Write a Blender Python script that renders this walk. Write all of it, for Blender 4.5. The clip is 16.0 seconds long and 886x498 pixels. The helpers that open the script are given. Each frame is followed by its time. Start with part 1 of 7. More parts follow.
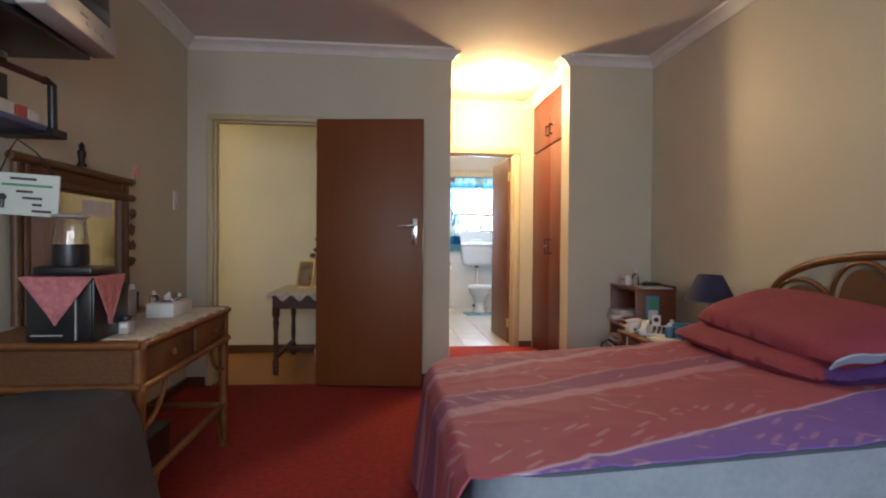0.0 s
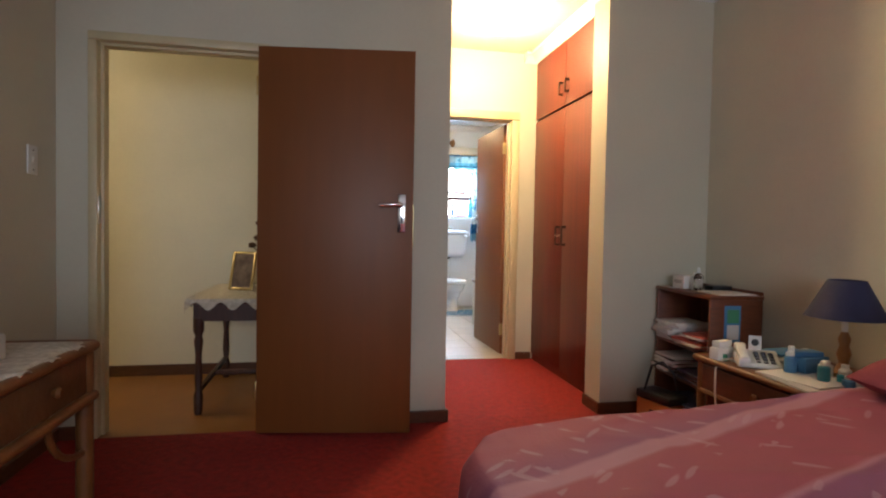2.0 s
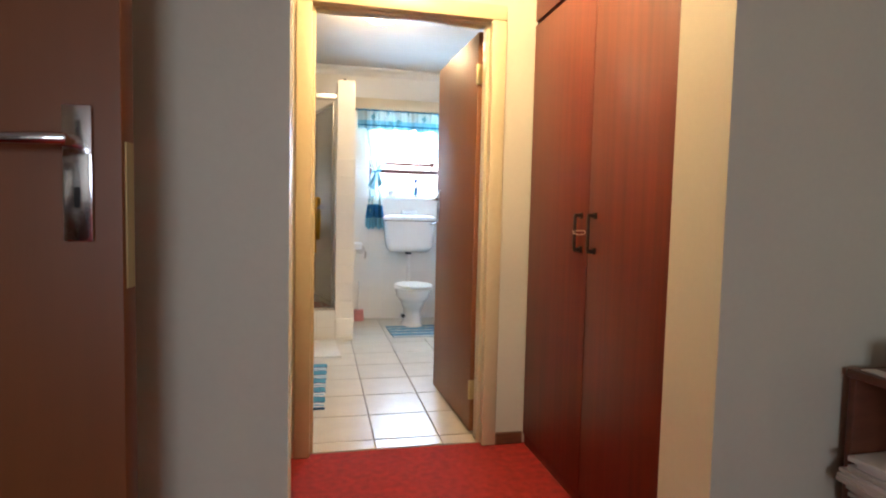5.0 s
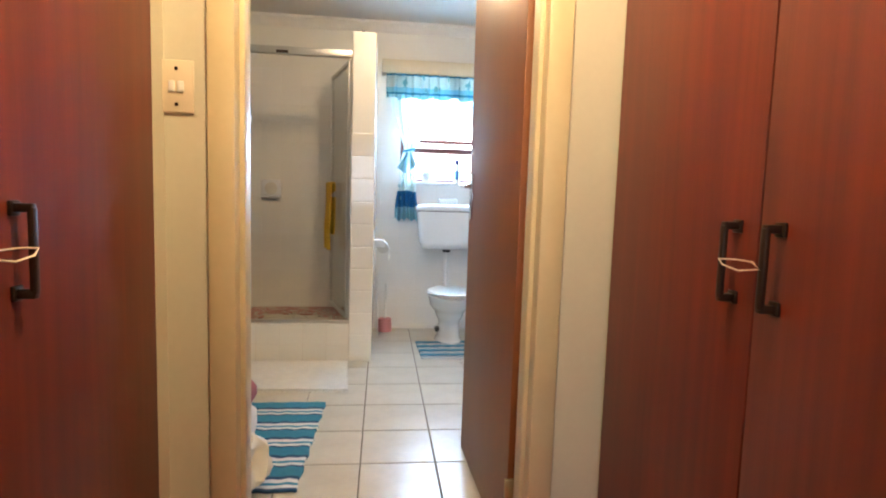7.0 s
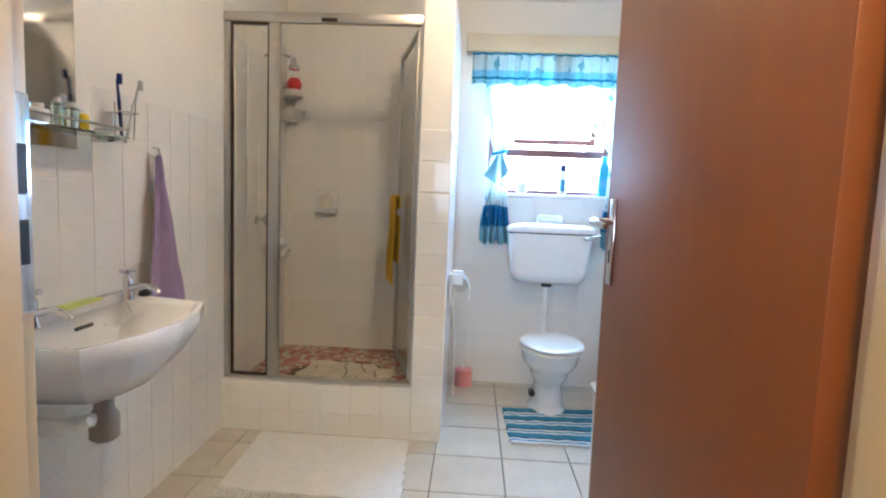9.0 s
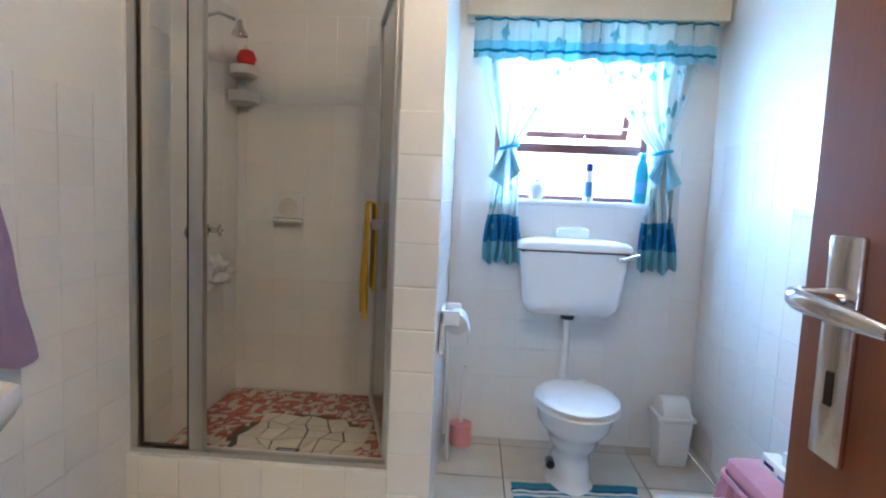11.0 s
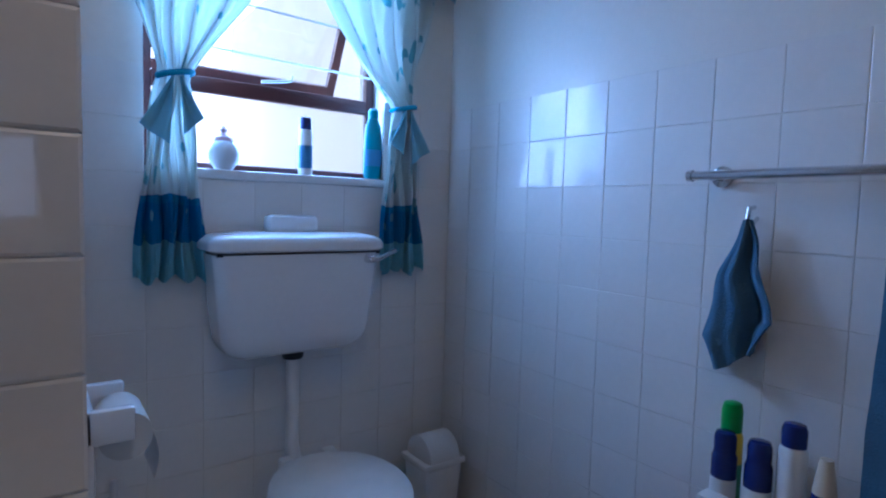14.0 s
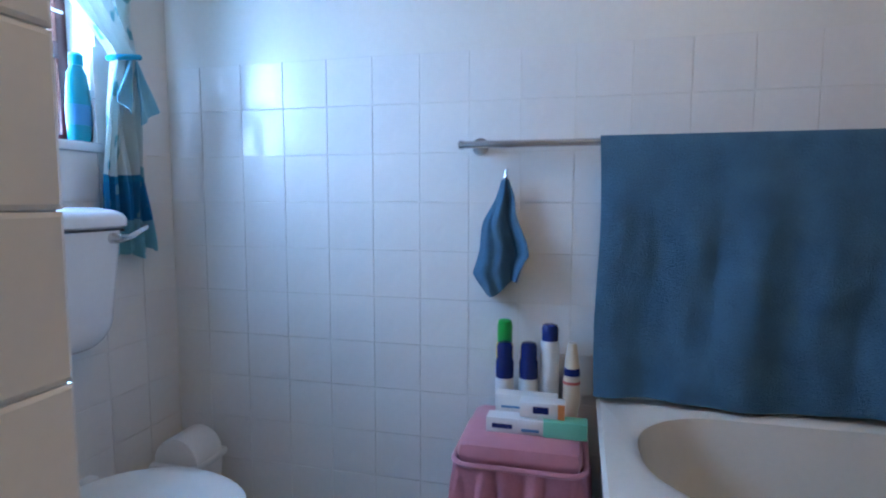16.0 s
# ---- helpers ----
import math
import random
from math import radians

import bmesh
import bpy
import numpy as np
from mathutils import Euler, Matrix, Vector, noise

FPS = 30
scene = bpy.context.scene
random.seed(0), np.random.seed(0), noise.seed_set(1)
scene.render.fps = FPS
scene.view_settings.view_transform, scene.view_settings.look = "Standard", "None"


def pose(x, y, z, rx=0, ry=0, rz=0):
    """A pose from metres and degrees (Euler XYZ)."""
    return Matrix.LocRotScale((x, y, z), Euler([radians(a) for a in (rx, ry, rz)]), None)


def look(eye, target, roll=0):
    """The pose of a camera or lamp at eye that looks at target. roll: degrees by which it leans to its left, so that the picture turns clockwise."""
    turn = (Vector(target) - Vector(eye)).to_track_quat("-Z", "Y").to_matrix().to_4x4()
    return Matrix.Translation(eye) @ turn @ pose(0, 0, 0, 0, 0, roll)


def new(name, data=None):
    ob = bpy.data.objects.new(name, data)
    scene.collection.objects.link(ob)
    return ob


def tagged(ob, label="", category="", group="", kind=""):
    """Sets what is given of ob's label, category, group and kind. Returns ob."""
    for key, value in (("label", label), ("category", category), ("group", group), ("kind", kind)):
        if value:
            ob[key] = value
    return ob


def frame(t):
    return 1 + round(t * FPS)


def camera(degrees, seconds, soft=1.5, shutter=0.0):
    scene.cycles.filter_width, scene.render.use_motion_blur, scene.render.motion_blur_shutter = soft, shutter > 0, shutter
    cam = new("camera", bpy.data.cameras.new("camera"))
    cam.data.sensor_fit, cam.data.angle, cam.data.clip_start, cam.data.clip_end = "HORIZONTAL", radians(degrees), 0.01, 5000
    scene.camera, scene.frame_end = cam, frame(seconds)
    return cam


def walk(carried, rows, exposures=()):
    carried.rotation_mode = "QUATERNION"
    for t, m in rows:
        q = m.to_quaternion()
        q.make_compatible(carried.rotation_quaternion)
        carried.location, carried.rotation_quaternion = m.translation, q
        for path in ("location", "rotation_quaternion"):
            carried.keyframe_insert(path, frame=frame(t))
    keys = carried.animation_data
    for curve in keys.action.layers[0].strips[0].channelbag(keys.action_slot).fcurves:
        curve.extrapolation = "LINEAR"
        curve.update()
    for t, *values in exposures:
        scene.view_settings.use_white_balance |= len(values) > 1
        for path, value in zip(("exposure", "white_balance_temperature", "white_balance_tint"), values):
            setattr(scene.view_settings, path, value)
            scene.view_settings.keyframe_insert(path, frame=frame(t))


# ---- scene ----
cam = camera(77.5, 16.0, soft=2.1)
METRES, EYE, TILT, LEAN, TURN = 8.0, 1.10, 0.0, 0.0, -5.6
ROWS = [
    (0.0, 0.0, 0.0, 0.0, 0.01, -0.63, -0.5),
    (0.5, -0.01, 0.0293, -0.0014, -1.23, -1.03, -0.7),
    (1.0, -0.0218, 0.067, -0.0025, -2.2, -1.4, -0.81),
    (1.5, -0.0325, 0.1056, -0.0025, -3.77, -1.64, -0.93),
    (2.0, -0.0347, 0.1544, -0.0011, -5.53, -1.81, -1.05),
    (2.5, -0.0288, 0.2045, -0.0005, -6.51, -2.18, -1.22),
    (3.0, -0.0195, 0.2527, -0.0008, -7.23, -2.22, -1.35),
    (3.5, -0.008, 0.2994, 0.0004, -7.9, -2.39, -1.55),
    (4.0, 0.0036, 0.3401, 0.0022, -7.93, -2.57, -1.4),
    (6.5, 0.0547, 0.508, 0.0072, -2.71, -5.32, -1.59),
    (7.0, 0.0569, 0.5438, 0.0097, -0.71, -5.41, -1.76),
    (7.5, 0.0535, 0.5843, 0.0153, 1.88, -5.47, -1.85),
    (8.0, 0.0536, 0.6213, 0.0194, 4.16, -5.51, -1.97),
    (8.5, 0.0545, 0.6542, 0.0218, 6.57, -5.61, -2.1),
    (9.0, 0.052, 0.6824, 0.022, 8.82, -5.64, -2.21),
    (11.5, 0.0399, 0.8086, 0.0254, 8.98, -5.44, -2.55),
    (12.0, 0.04, 0.8356, 0.0216, 5.15, -5.21, -2.55),
    (12.5, 0.0365, 0.8586, 0.0183, -0.39, -4.84, -2.45),
    (13.0, 0.0259, 0.8769, 0.0161, -8.38, -4.59, -2.42),
    (13.5, 0.0174, 0.8978, 0.0138, -19.88, -4.20, -2.13),
    (14.0, 0.0079, 0.9170, 0.0123, -30.58, -4.06, -1.64),
    (14.5, -0.0059, 0.9323, 0.0113, -42.20, -3.96, -1.29),
    (15.0, -0.0216, 0.9417, 0.0103, -51.45, -3.93, -0.81),
    (15.5, -0.0333, 0.9508, 0.0072, -62.72, -4.05, -0.48),
    (16.0, -0.0404, 0.9617, 0.0046, -70.52, -5.18, -0.08),
]
EXPO = [(0.0, 0.12, 6350, 14), (4.0, 0.14, 6300, 15), (6.5, 0.1, 6200, 13), (9.0, 0.2, 5600, 13), (11.5, -0.45, 5100, 15), (12.5, -1.2, 4750, 18), (13.0, -1.6, 4680, 21), (14.0, -2.1, 4650, 23), (14.5, -2.1, 4680, 22), (15.5, -1.65, 5050, 20), (16.0, -1.2, 5150, 18)]
walk(cam, [(t, pose(0, 0, EYE, TILT, LEAN, TURN) @ pose(METRES * x, METRES * y, METRES * z, 90 + pitch, roll, yaw)) for t, x, y, z, yaw, pitch, roll in ROWS], EXPO)

# ---- light ----
world = bpy.data.worlds.new("sky")
scene.world = world
world.use_nodes = True
sky = world.node_tree.nodes.new("ShaderNodeTexSky")
sky.sky_type = "NISHITA"
sky.sun_disc = False
sky.sun_elevation, sky.sun_rotation = radians(50), radians(200)
back = world.node_tree.nodes["Background"]
back.inputs[1].default_value = 0.12
world.node_tree.links.new(sky.outputs[0], back.inputs[0])


def lamp(name, kind, m, energy, color, **more):
    data = bpy.data.lights.new(name, kind)
    data.energy, data.color = energy, color
    for key, value in more.items():
        if key == "size":
            data.shape, data.size, data.size_y = "RECTANGLE", value[0], value[1]
        elif key == "angle":
            data.angle = value
        elif key == "radius":
            data.shadow_soft_size = value
    ob = new(name, data)
    ob.matrix_world = m
    return ob


lamp("sun", "SUN", look((0, 0, 10), (4, 9, 0)), 3.0, (1, 0.95, 0.86), angle=radians(0.5))
# daylight in the two window openings
lamp("bathroom_daylight", "AREA", look((1.43, 9.2, 1.75), (1.43, 5, 1.45)), 72, (0.40, 0.68, 1.0), size=(0.78, 0.85))
lamp("bedroom_daylight", "AREA", look((-0.1, -1.52, 1.5), (-0.1, 4, 1.2)), 58, (0.78, 0.89, 1.0), size=(1.7, 1.2))
# ceiling lamps; the hall's is an unseen addition that brightens the hall
lamp("passage_bulb", "POINT", pose(0.97, 5.06, 2.42), 80, (1.0, 0.70, 0.33), radius=0.06)
lamp("bathroom_bulb", "POINT", pose(0.95, 7.35, 2.44), 29, (1.0, 0.67, 0.33), radius=0.06)
lamp("hall_fill_bulb", "POINT", pose(-3.2, 5.0, 2.4), 30, (1.0, 0.83, 0.55), radius=0.08)

# ---- materials ----


def material(name, base, rough=0.5, second=None, scale=6.0, stretch=(1, 1, 1), bump=0.0, bump_scale=60.0, metal=0.0, coat=0.0, mix=0.6, by_object=0.0, sheen=0.0):
    m = bpy.data.materials.new(name)
    m.use_nodes = True
    n, l = m.node_tree.nodes, m.node_tree.links
    b = n["Principled BSDF"]
    b.inputs["Roughness"].default_value, b.inputs["Metallic"].default_value = rough, metal
    b.inputs["Coat Weight"].default_value, b.inputs["Coat Roughness"].default_value = coat, 0.04 if rough < 0.2 else 0.3
    b.inputs["Sheen Weight"].default_value = sheen
    second = second or tuple(c * 0.82 for c in base)
    co = n.new("ShaderNodeTexCoord")
    mp = n.new("ShaderNodeMapping")
    mp.inputs["Scale"].default_value = stretch
    l.new(co.outputs["Object"], mp.inputs[0])
    big, fine = n.new("ShaderNodeTexNoise"), n.new("ShaderNodeTexNoise")
    big.inputs["Scale"].default_value, big.inputs["Detail"].default_value = scale, 5
    fine.inputs["Scale"].default_value, fine.inputs["Detail"].default_value = bump_scale, 4
    l.new(mp.outputs[0], big.inputs["Vector"])
    l.new(mp.outputs[0], fine.inputs["Vector"])
    ramp = n.new("ShaderNodeValToRGB")
    ramp.color_ramp.elements[0].position, ramp.color_ramp.elements[1].position = 0.5 - mix / 2, 0.5 + mix / 2
    ramp.color_ramp.elements[0].color, ramp.color_ramp.elements[1].color = (*second, 1), (*base, 1)
    l.new(big.outputs[0], ramp.inputs[0])
    last = ramp.outputs[0]
    grain = n.new("ShaderNodeMix")
    grain.data_type, grain.blend_type = "RGBA", "MULTIPLY"
    grain.inputs[0].default_value = 0.25 if bump >= 0.3 else 0.07
    l.new(last, grain.inputs[6])
    l.new(fine.outputs[0], grain.inputs[7])
    gain = n.new("ShaderNodeBrightContrast")
    l.new(grain.outputs[2], gain.inputs[0])
    last = gain.outputs[0]
    if by_object:
        info, hue = n.new("ShaderNodeObjectInfo"), n.new("ShaderNodeHueSaturation")
        span = n.new("ShaderNodeMapRange")
        span.inputs[3].default_value, span.inputs[4].default_value = 1 - by_object, 1 + by_object
        l.new(info.outputs["Random"], span.inputs[0])
        l.new(span.outputs[0], hue.inputs["Value"])
        l.new(last, hue.inputs["Color"])
        last = hue.outputs[0]
    l.new(last, b.inputs["Base Color"])
    if bump:
        bp = n.new("ShaderNodeBump")
        bp.inputs["Strength"].default_value, bp.inputs["Distance"].default_value = bump, 0.004
        l.new(fine.outputs[0], bp.inputs["Height"])
        l.new(bp.outputs[0], b.inputs["Normal"])
    return m


def plain(name, base, rough=0.4, metal=0.0, coat=0.0):
    return material(name, base, rough, tuple(c * 0.9 for c in base), 14, bump=0.05, bump_scale=150, metal=metal, coat=coat)


def see_through(name, tint, rough=0.02, ior=1.45):
    m = bpy.data.materials.new(name)
    m.use_nodes = True
    b = m.node_tree.nodes["Principled BSDF"]
    b.inputs["Base Color"].default_value = (*tint, 1)
    b.inputs["Roughness"].default_value, b.inputs["Transmission Weight"].default_value, b.inputs["IOR"].default_value = rough, 1, ior
    return m


def glowing(name, color, strength):
    m = bpy.data.materials.new(name)
    m.use_nodes = True
    b = m.node_tree.nodes["Principled BSDF"]
    b.inputs["Base Color"].default_value = (0.9, 0.88, 0.8, 1)
    b.inputs["Emission Color"].default_value, b.inputs["Emission Strength"].default_value = (*color, 1), strength
    return m


PAINT = material("cream_wall_paint", (0.60, 0.57, 0.45), 0.55, (0.55, 0.52, 0.41), 2.0, bump=0.10, bump_scale=60)
PAINT_HALL = material("pale_hall_paint", (0.74, 0.70, 0.56), 0.6, (0.68, 0.64, 0.5), 2.0, bump=0.10, bump_scale=60)
PAINT_BATH = material("white_bathroom_paint", (0.78, 0.77, 0.72), 0.32, (0.74, 0.73, 0.68), 2.5, bump=0.10, bump_scale=60)
CEIL = material("ceiling_paint", (0.70, 0.67, 0.62), 0.8, (0.64, 0.61, 0.56), 3, bump=0.2)
CORNICE = plain("white_plaster_cornice", (0.78, 0.77, 0.74), 0.6)
CARPET = material("red_carpet", (0.35, 0.013, 0.008), 0.95, (0.23, 0.009, 0.005), 30, bump=1.0, bump_scale=260, mix=0.3)
HALLFLOOR = material("brown_hall_vinyl", (0.27, 0.105, 0.016), 0.45, (0.21, 0.08, 0.012), 4, bump=0.12, bump_scale=40)
DOORWOOD = material("brown_door_veneer", (0.21, 0.064, 0.010), 0.5, (0.17, 0.050, 0.008), 3, (7, 7, 0.5), 0.06, 25, coat=0.06, mix=0.9)
WARDWOOD = material("red_brown_wardrobe_veneer", (0.175, 0.0225, 0.006), 0.46, (0.075, 0.009, 0.003), 4, (9, 9, 0.3), 0.05, 25, coat=0.03, mix=0.7)
DARKWOOD = material("dark_stained_wood", (0.075, 0.024, 0.012), 0.5, (0.04, 0.013, 0.007), 7, (8, 8, 0.8), 0.15, 30)
SHELFWOOD = material("red_brown_shelf_wood", (0.17, 0.050, 0.020), 0.4, (0.10, 0.028, 0.011), 6, (2, 2, 9), 0.1, 30)
SKIRT = material("brown_skirting", (0.13, 0.048, 0.018), 0.45, (0.06, 0.026, 0.012), 6, (2, 2, 9), 0.1, 30)
RATTAN = material("varnished_rattan", (0.23, 0.085, 0.022), 0.42, (0.10, 0.036, 0.009), 14, bump=0.25, bump_scale=50)
RATTAN_DARK = material("dark_rattan", (0.16, 0.07, 0.022), 0.45, (0.08, 0.035, 0.012), 14, bump=0.3, bump_scale=50)
WICKER = material("woven_wicker", (0.18, 0.062, 0.017), 0.6, (0.08, 0.028, 0.008), 70, (1, 1, 3), 0.6, 120)
FRAMEPAINT = material("cream_door_frame_paint", (0.62, 0.53, 0.33), 0.42, (0.54, 0.45, 0.27), 5, bump=0.12, bump_scale=40)
CHROME = plain("chrome", (0.75, 0.75, 0.77), 0.14, 1.0)
STEEL = plain("brushed_aluminium", (0.55, 0.54, 0.51), 0.32, 1.0)
BRONZE = plain("dark_bronze", (0.05, 0.03, 0.02), 0.4, 0.7)
BRASS = plain("worn_brass_hinge", (0.55, 0.42, 0.2), 0.35, 0.9)
BLACK = plain("black_plastic", (0.012, 0.012, 0.014), 0.35)
WHITEP = plain("white_plastic", (0.78, 0.77, 0.74), 0.35)
CERAMIC = material("white_glazed_ceramic", (0.80, 0.81, 0.82), 0.10, (0.76, 0.77, 0.78), 4, coat=0.5)
WALLTILE = material("white_wall_tile", (0.80, 0.79, 0.76), 0.34, (0.76, 0.75, 0.72), 5, bump=0.0, by_object=0.02, coat=0.7)
WALLTILE.node_tree.nodes["Principled BSDF"].inputs["Coat Roughness"].default_value = 0.05
GROUT = material("pale_grout", (0.72, 0.69, 0.63), 0.8, (0.56, 0.53, 0.47), 12, bump=0.2)
FLOORTILE = material("cream_floor_tile", (0.56, 0.52, 0.44), 0.28, (0.46, 0.42, 0.345), 7, bump=0.10, bump_scale=30, by_object=0.05)
FLOORGROUT = material("brown_floor_grout", (0.16, 0.12, 0.085), 0.9, (0.10, 0.075, 0.05), 20, bump=0.3)
GLASS = see_through("clear_glass", (1, 1, 1))
DRYGLASS = see_through("spotted_shower_glass", (0.96, 0.96, 0.92), 0.10, 1.08)
GREENGLASS = see_through("green_edged_glass", (0.75, 0.92, 0.82))
MIRROR = plain("mirror_silver", (0.9, 0.9, 0.9), 0.02, 1.0)
BROWNSTEEL = plain("brown_painted_steel", (0.085, 0.022, 0.018), 0.4)
BLUETOWEL = material("blue_towelling", (0.080, 0.185, 0.300), 0.95, (0.045, 0.115, 0.200), 9, bump=1.0, bump_scale=220)
LILACTOWEL = material("lilac_towelling", (0.36, 0.27, 0.43), 0.95, (0.27, 0.20, 0.34), 12, bump=1.0, bump_scale=220)
YELLOWCLOTH = material("yellow_cloth", (0.72, 0.47, 0.03), 0.9, (0.55, 0.33, 0.02), 14, bump=0.6, bump_scale=180)
WHITETOWEL = material("white_bath_mat", (0.80, 0.79, 0.75), 0.95, (0.70, 0.69, 0.65), 25, bump=1.0, bump_scale=150)
PINKFAB = material("pink_fabric", (0.50, 0.20, 0.25), 0.85, (0.40, 0.15, 0.19), 12, bump=0.4, bump_scale=150)
PINKVINYL = material("pink_quilted_vinyl", (0.52, 0.22, 0.27), 0.3, (0.44, 0.18, 0.22), 10, bump=0.2, bump_scale=40)
PINKPLASTIC = plain("pink_plastic", (0.80, 0.33, 0.33), 0.4)
GREYCLOTH = material("grey_cotton_cover", (0.046, 0.043, 0.050), 0.9, (0.028, 0.026, 0.031), 9, bump=0.5, bump_scale=150)
SHEET = material("pale_blue_sheet", (0.34, 0.44, 0.52), 0.9, (0.26, 0.35, 0.43), 8, bump=0.3)
NAVY = material("navy_fabric", (0.030, 0.032, 0.085), 0.85, (0.02, 0.022, 0.06), 12, bump=0.4, bump_scale=150)
PAPER = material("white_paper", (0.74, 0.72, 0.68), 0.8, (0.62, 0.6, 0.57), 10, by_object=0.15)
PAPERRED = plain("red_paper", (0.50, 0.10, 0.08), 0.7)
BLUECARD = plain("blue_card", (0.07, 0.22, 0.42), 0.5)
GREENCARD = plain("green_card", (0.06, 0.28, 0.14), 0.5)
MINTCARD = plain("mint_carton", (0.20, 0.56, 0.38), 0.5)
ORANGECARD = plain("orange_box_board", (0.55, 0.20, 0.05), 0.5)
NAVYPLASTIC = plain("navy_plastic", (0.012, 0.022, 0.13), 0.25)
REDPLASTIC = plain("red_plastic", (0.55, 0.03, 0.03), 0.35)
GREENPLASTIC = plain("green_plastic", (0.02, 0.30, 0.04), 0.35)
TEALPLASTIC = plain("teal_plastic", (0.02, 0.22, 0.28), 0.3)
YELLOWPLASTIC = plain("yellow_plastic", (0.75, 0.55, 0.03), 0.4)
CREAMPLASTIC = plain("cream_plastic", (0.70, 0.60, 0.45), 0.4)
GREYPLASTIC = plain("silver_grey_plastic", (0.42, 0.41, 0.40), 0.35)
DARKSCREEN = plain("dark_screen_glass", (0.02, 0.02, 0.022), 0.08)
LIGHTWOOD = material("turned_pine", (0.40, 0.20, 0.07), 0.4, (0.28, 0.13, 0.045), 6, (6, 6, 1), 0.1)
LACE = material("cream_lace", (0.72, 0.66, 0.55), 0.9, (0.52, 0.46, 0.36), 55, bump=0.6, bump_scale=120, mix=0.3)
PLASTER = material("pale_garden_wall", (0.70, 0.66, 0.60), 0.9, (0.6, 0.56, 0.5), 3, bump=0.4)
EARTH = material("garden_paving", (0.35, 0.31, 0.26), 0.95, (0.26, 0.23, 0.19), 2, bump=0.5, bump_scale=20)

# ---- building helpers ----
LOC = {}


def bm_box(a, b, bev=0.0, bm=None):
    bm = bm or bmesh.new()
    c = [(a[i] + b[i]) / 2 for i in range(3)]
    d = [max(abs(b[i] - a[i]), 1e-4) for i in range(3)]
    made = bmesh.ops.create_cube(bm, size=1, matrix=Matrix.LocRotScale(c, None, d))
    if bev:
        es = {e for v in made["verts"] for e in v.link_edges}
        bmesh.ops.bevel(bm, geom=list(es), offset=min(bev, min(d) * 0.45), segments=2, profile=0.5, affect="EDGES")
    return bm


def bm_lathe(at, profile, n=24, bm=None, axis="z", squash=1.0):
    """profile: (radius, height) pairs from the base up."""
    bm = bm or bmesh.new()
    rings = []
    for r, h in profile:
        ring = []
        for i in range(n):
            u = 2 * math.pi * i / n
            p = (r * math.cos(u), r * squash * math.sin(u), h)
            if axis == "x":
                p = (h, r * math.cos(u), r * math.sin(u))
            elif axis == "y":
                p = (r * math.cos(u), h, r * math.sin(u))
            ring.append(bm.verts.new((at[0] + p[0], at[1] + p[1], at[2] + p[2])))
        rings.append(ring)
    for a, b in zip(rings, rings[1:]):
        for i in range(n):
            bm.faces.new((a[i], a[(i + 1) % n], b[(i + 1) % n], b[i]))
    bm.faces.new(rings[0][::-1])
    bm.faces.new(rings[-1])
    return bm


def bm_tube(points, r, n=10, bm=None, closed=False):
    bm = bm or bmesh.new()
    pts = [Vector(p) for p in points]
    rings = []
    side = None
    for i, p in enumerate(pts):
        q0, q1 = pts[max(i - 1, 0)], pts[min(i + 1, len(pts) - 1)]
        if closed:
            q0, q1 = pts[i - 1], pts[(i + 1) % len(pts)]
        d = (q1 - q0).normalized()
        if side is None:
            side = d.orthogonal().normalized()
        side = (side - d * side.dot(d)).normalized()
        up = d.cross(side)
        rr = r[i] if isinstance(r, (list, tuple)) else r
        rings.append([bm.verts.new(p + rr * (math.cos(2 * math.pi * k / n) * side + math.sin(2 * math.pi * k / n) * up)) for k in range(n)])
    pairs = list(zip(rings, rings[1:])) + ([(rings[-1], rings[0])] if closed else [])
    for a, b in pairs:
        for k in range(n):
            bm.faces.new((a[k], a[(k + 1) % n], b[(k + 1) % n], b[k]))
    if not closed:
        bm.faces.new(rings[0][::-1])
        bm.faces.new(rings[-1])
    return bm


def bm_sheet(f, nu, nv, thick=0.004, bm=None):
    """A sheet with thickness: f(u, v) gives the place for u, v in 0..1."""
    bm = bm or bmesh.new()
    g = [[Vector(f(i / nu, j / nv)) for j in range(nv + 1)] for i in range(nu + 1)]
    nor = [[None] * (nv + 1) for _ in range(nu + 1)]
    for i in range(nu + 1):
        for j in range(nv + 1):
            du = g[min(i + 1, nu)][j] - g[max(i - 1, 0)][j]
            dv = g[i][min(j + 1, nv)] - g[i][max(j - 1, 0)]
            w = du.cross(dv)
            nor[i][j] = w.normalized() if w.length > 1e-9 else Vector((0, 0, 1))
    A = [[bm.verts.new(g[i][j] + nor[i][j] * thick / 2) for j in range(nv + 1)] for i in range(nu + 1)]
    B = [[bm.verts.new(g[i][j] - nor[i][j] * thick / 2) for j in range(nv + 1)] for i in range(nu + 1)]
    for i in range(nu):
        for j in range(nv):
            bm.faces.new((A[i][j], A[i + 1][j], A[i + 1][j + 1], A[i][j + 1]))
            bm.faces.new((B[i][j + 1], B[i + 1][j + 1], B[i + 1][j], B[i][j]))
    for i in range(nu):
        bm.faces.new((A[i + 1][0], A[i][0], B[i][0], B[i + 1][0]))
        bm.faces.new((A[i][nv], A[i + 1][nv], B[i + 1][nv], B[i][nv]))
    for j in range(nv):
        bm.faces.new((A[0][j], A[0][j + 1], B[0][j + 1], B[0][j]))
        bm.faces.new((A[nu][j + 1], A[nu][j], B[nu][j], B[nu][j + 1]))
    return bm


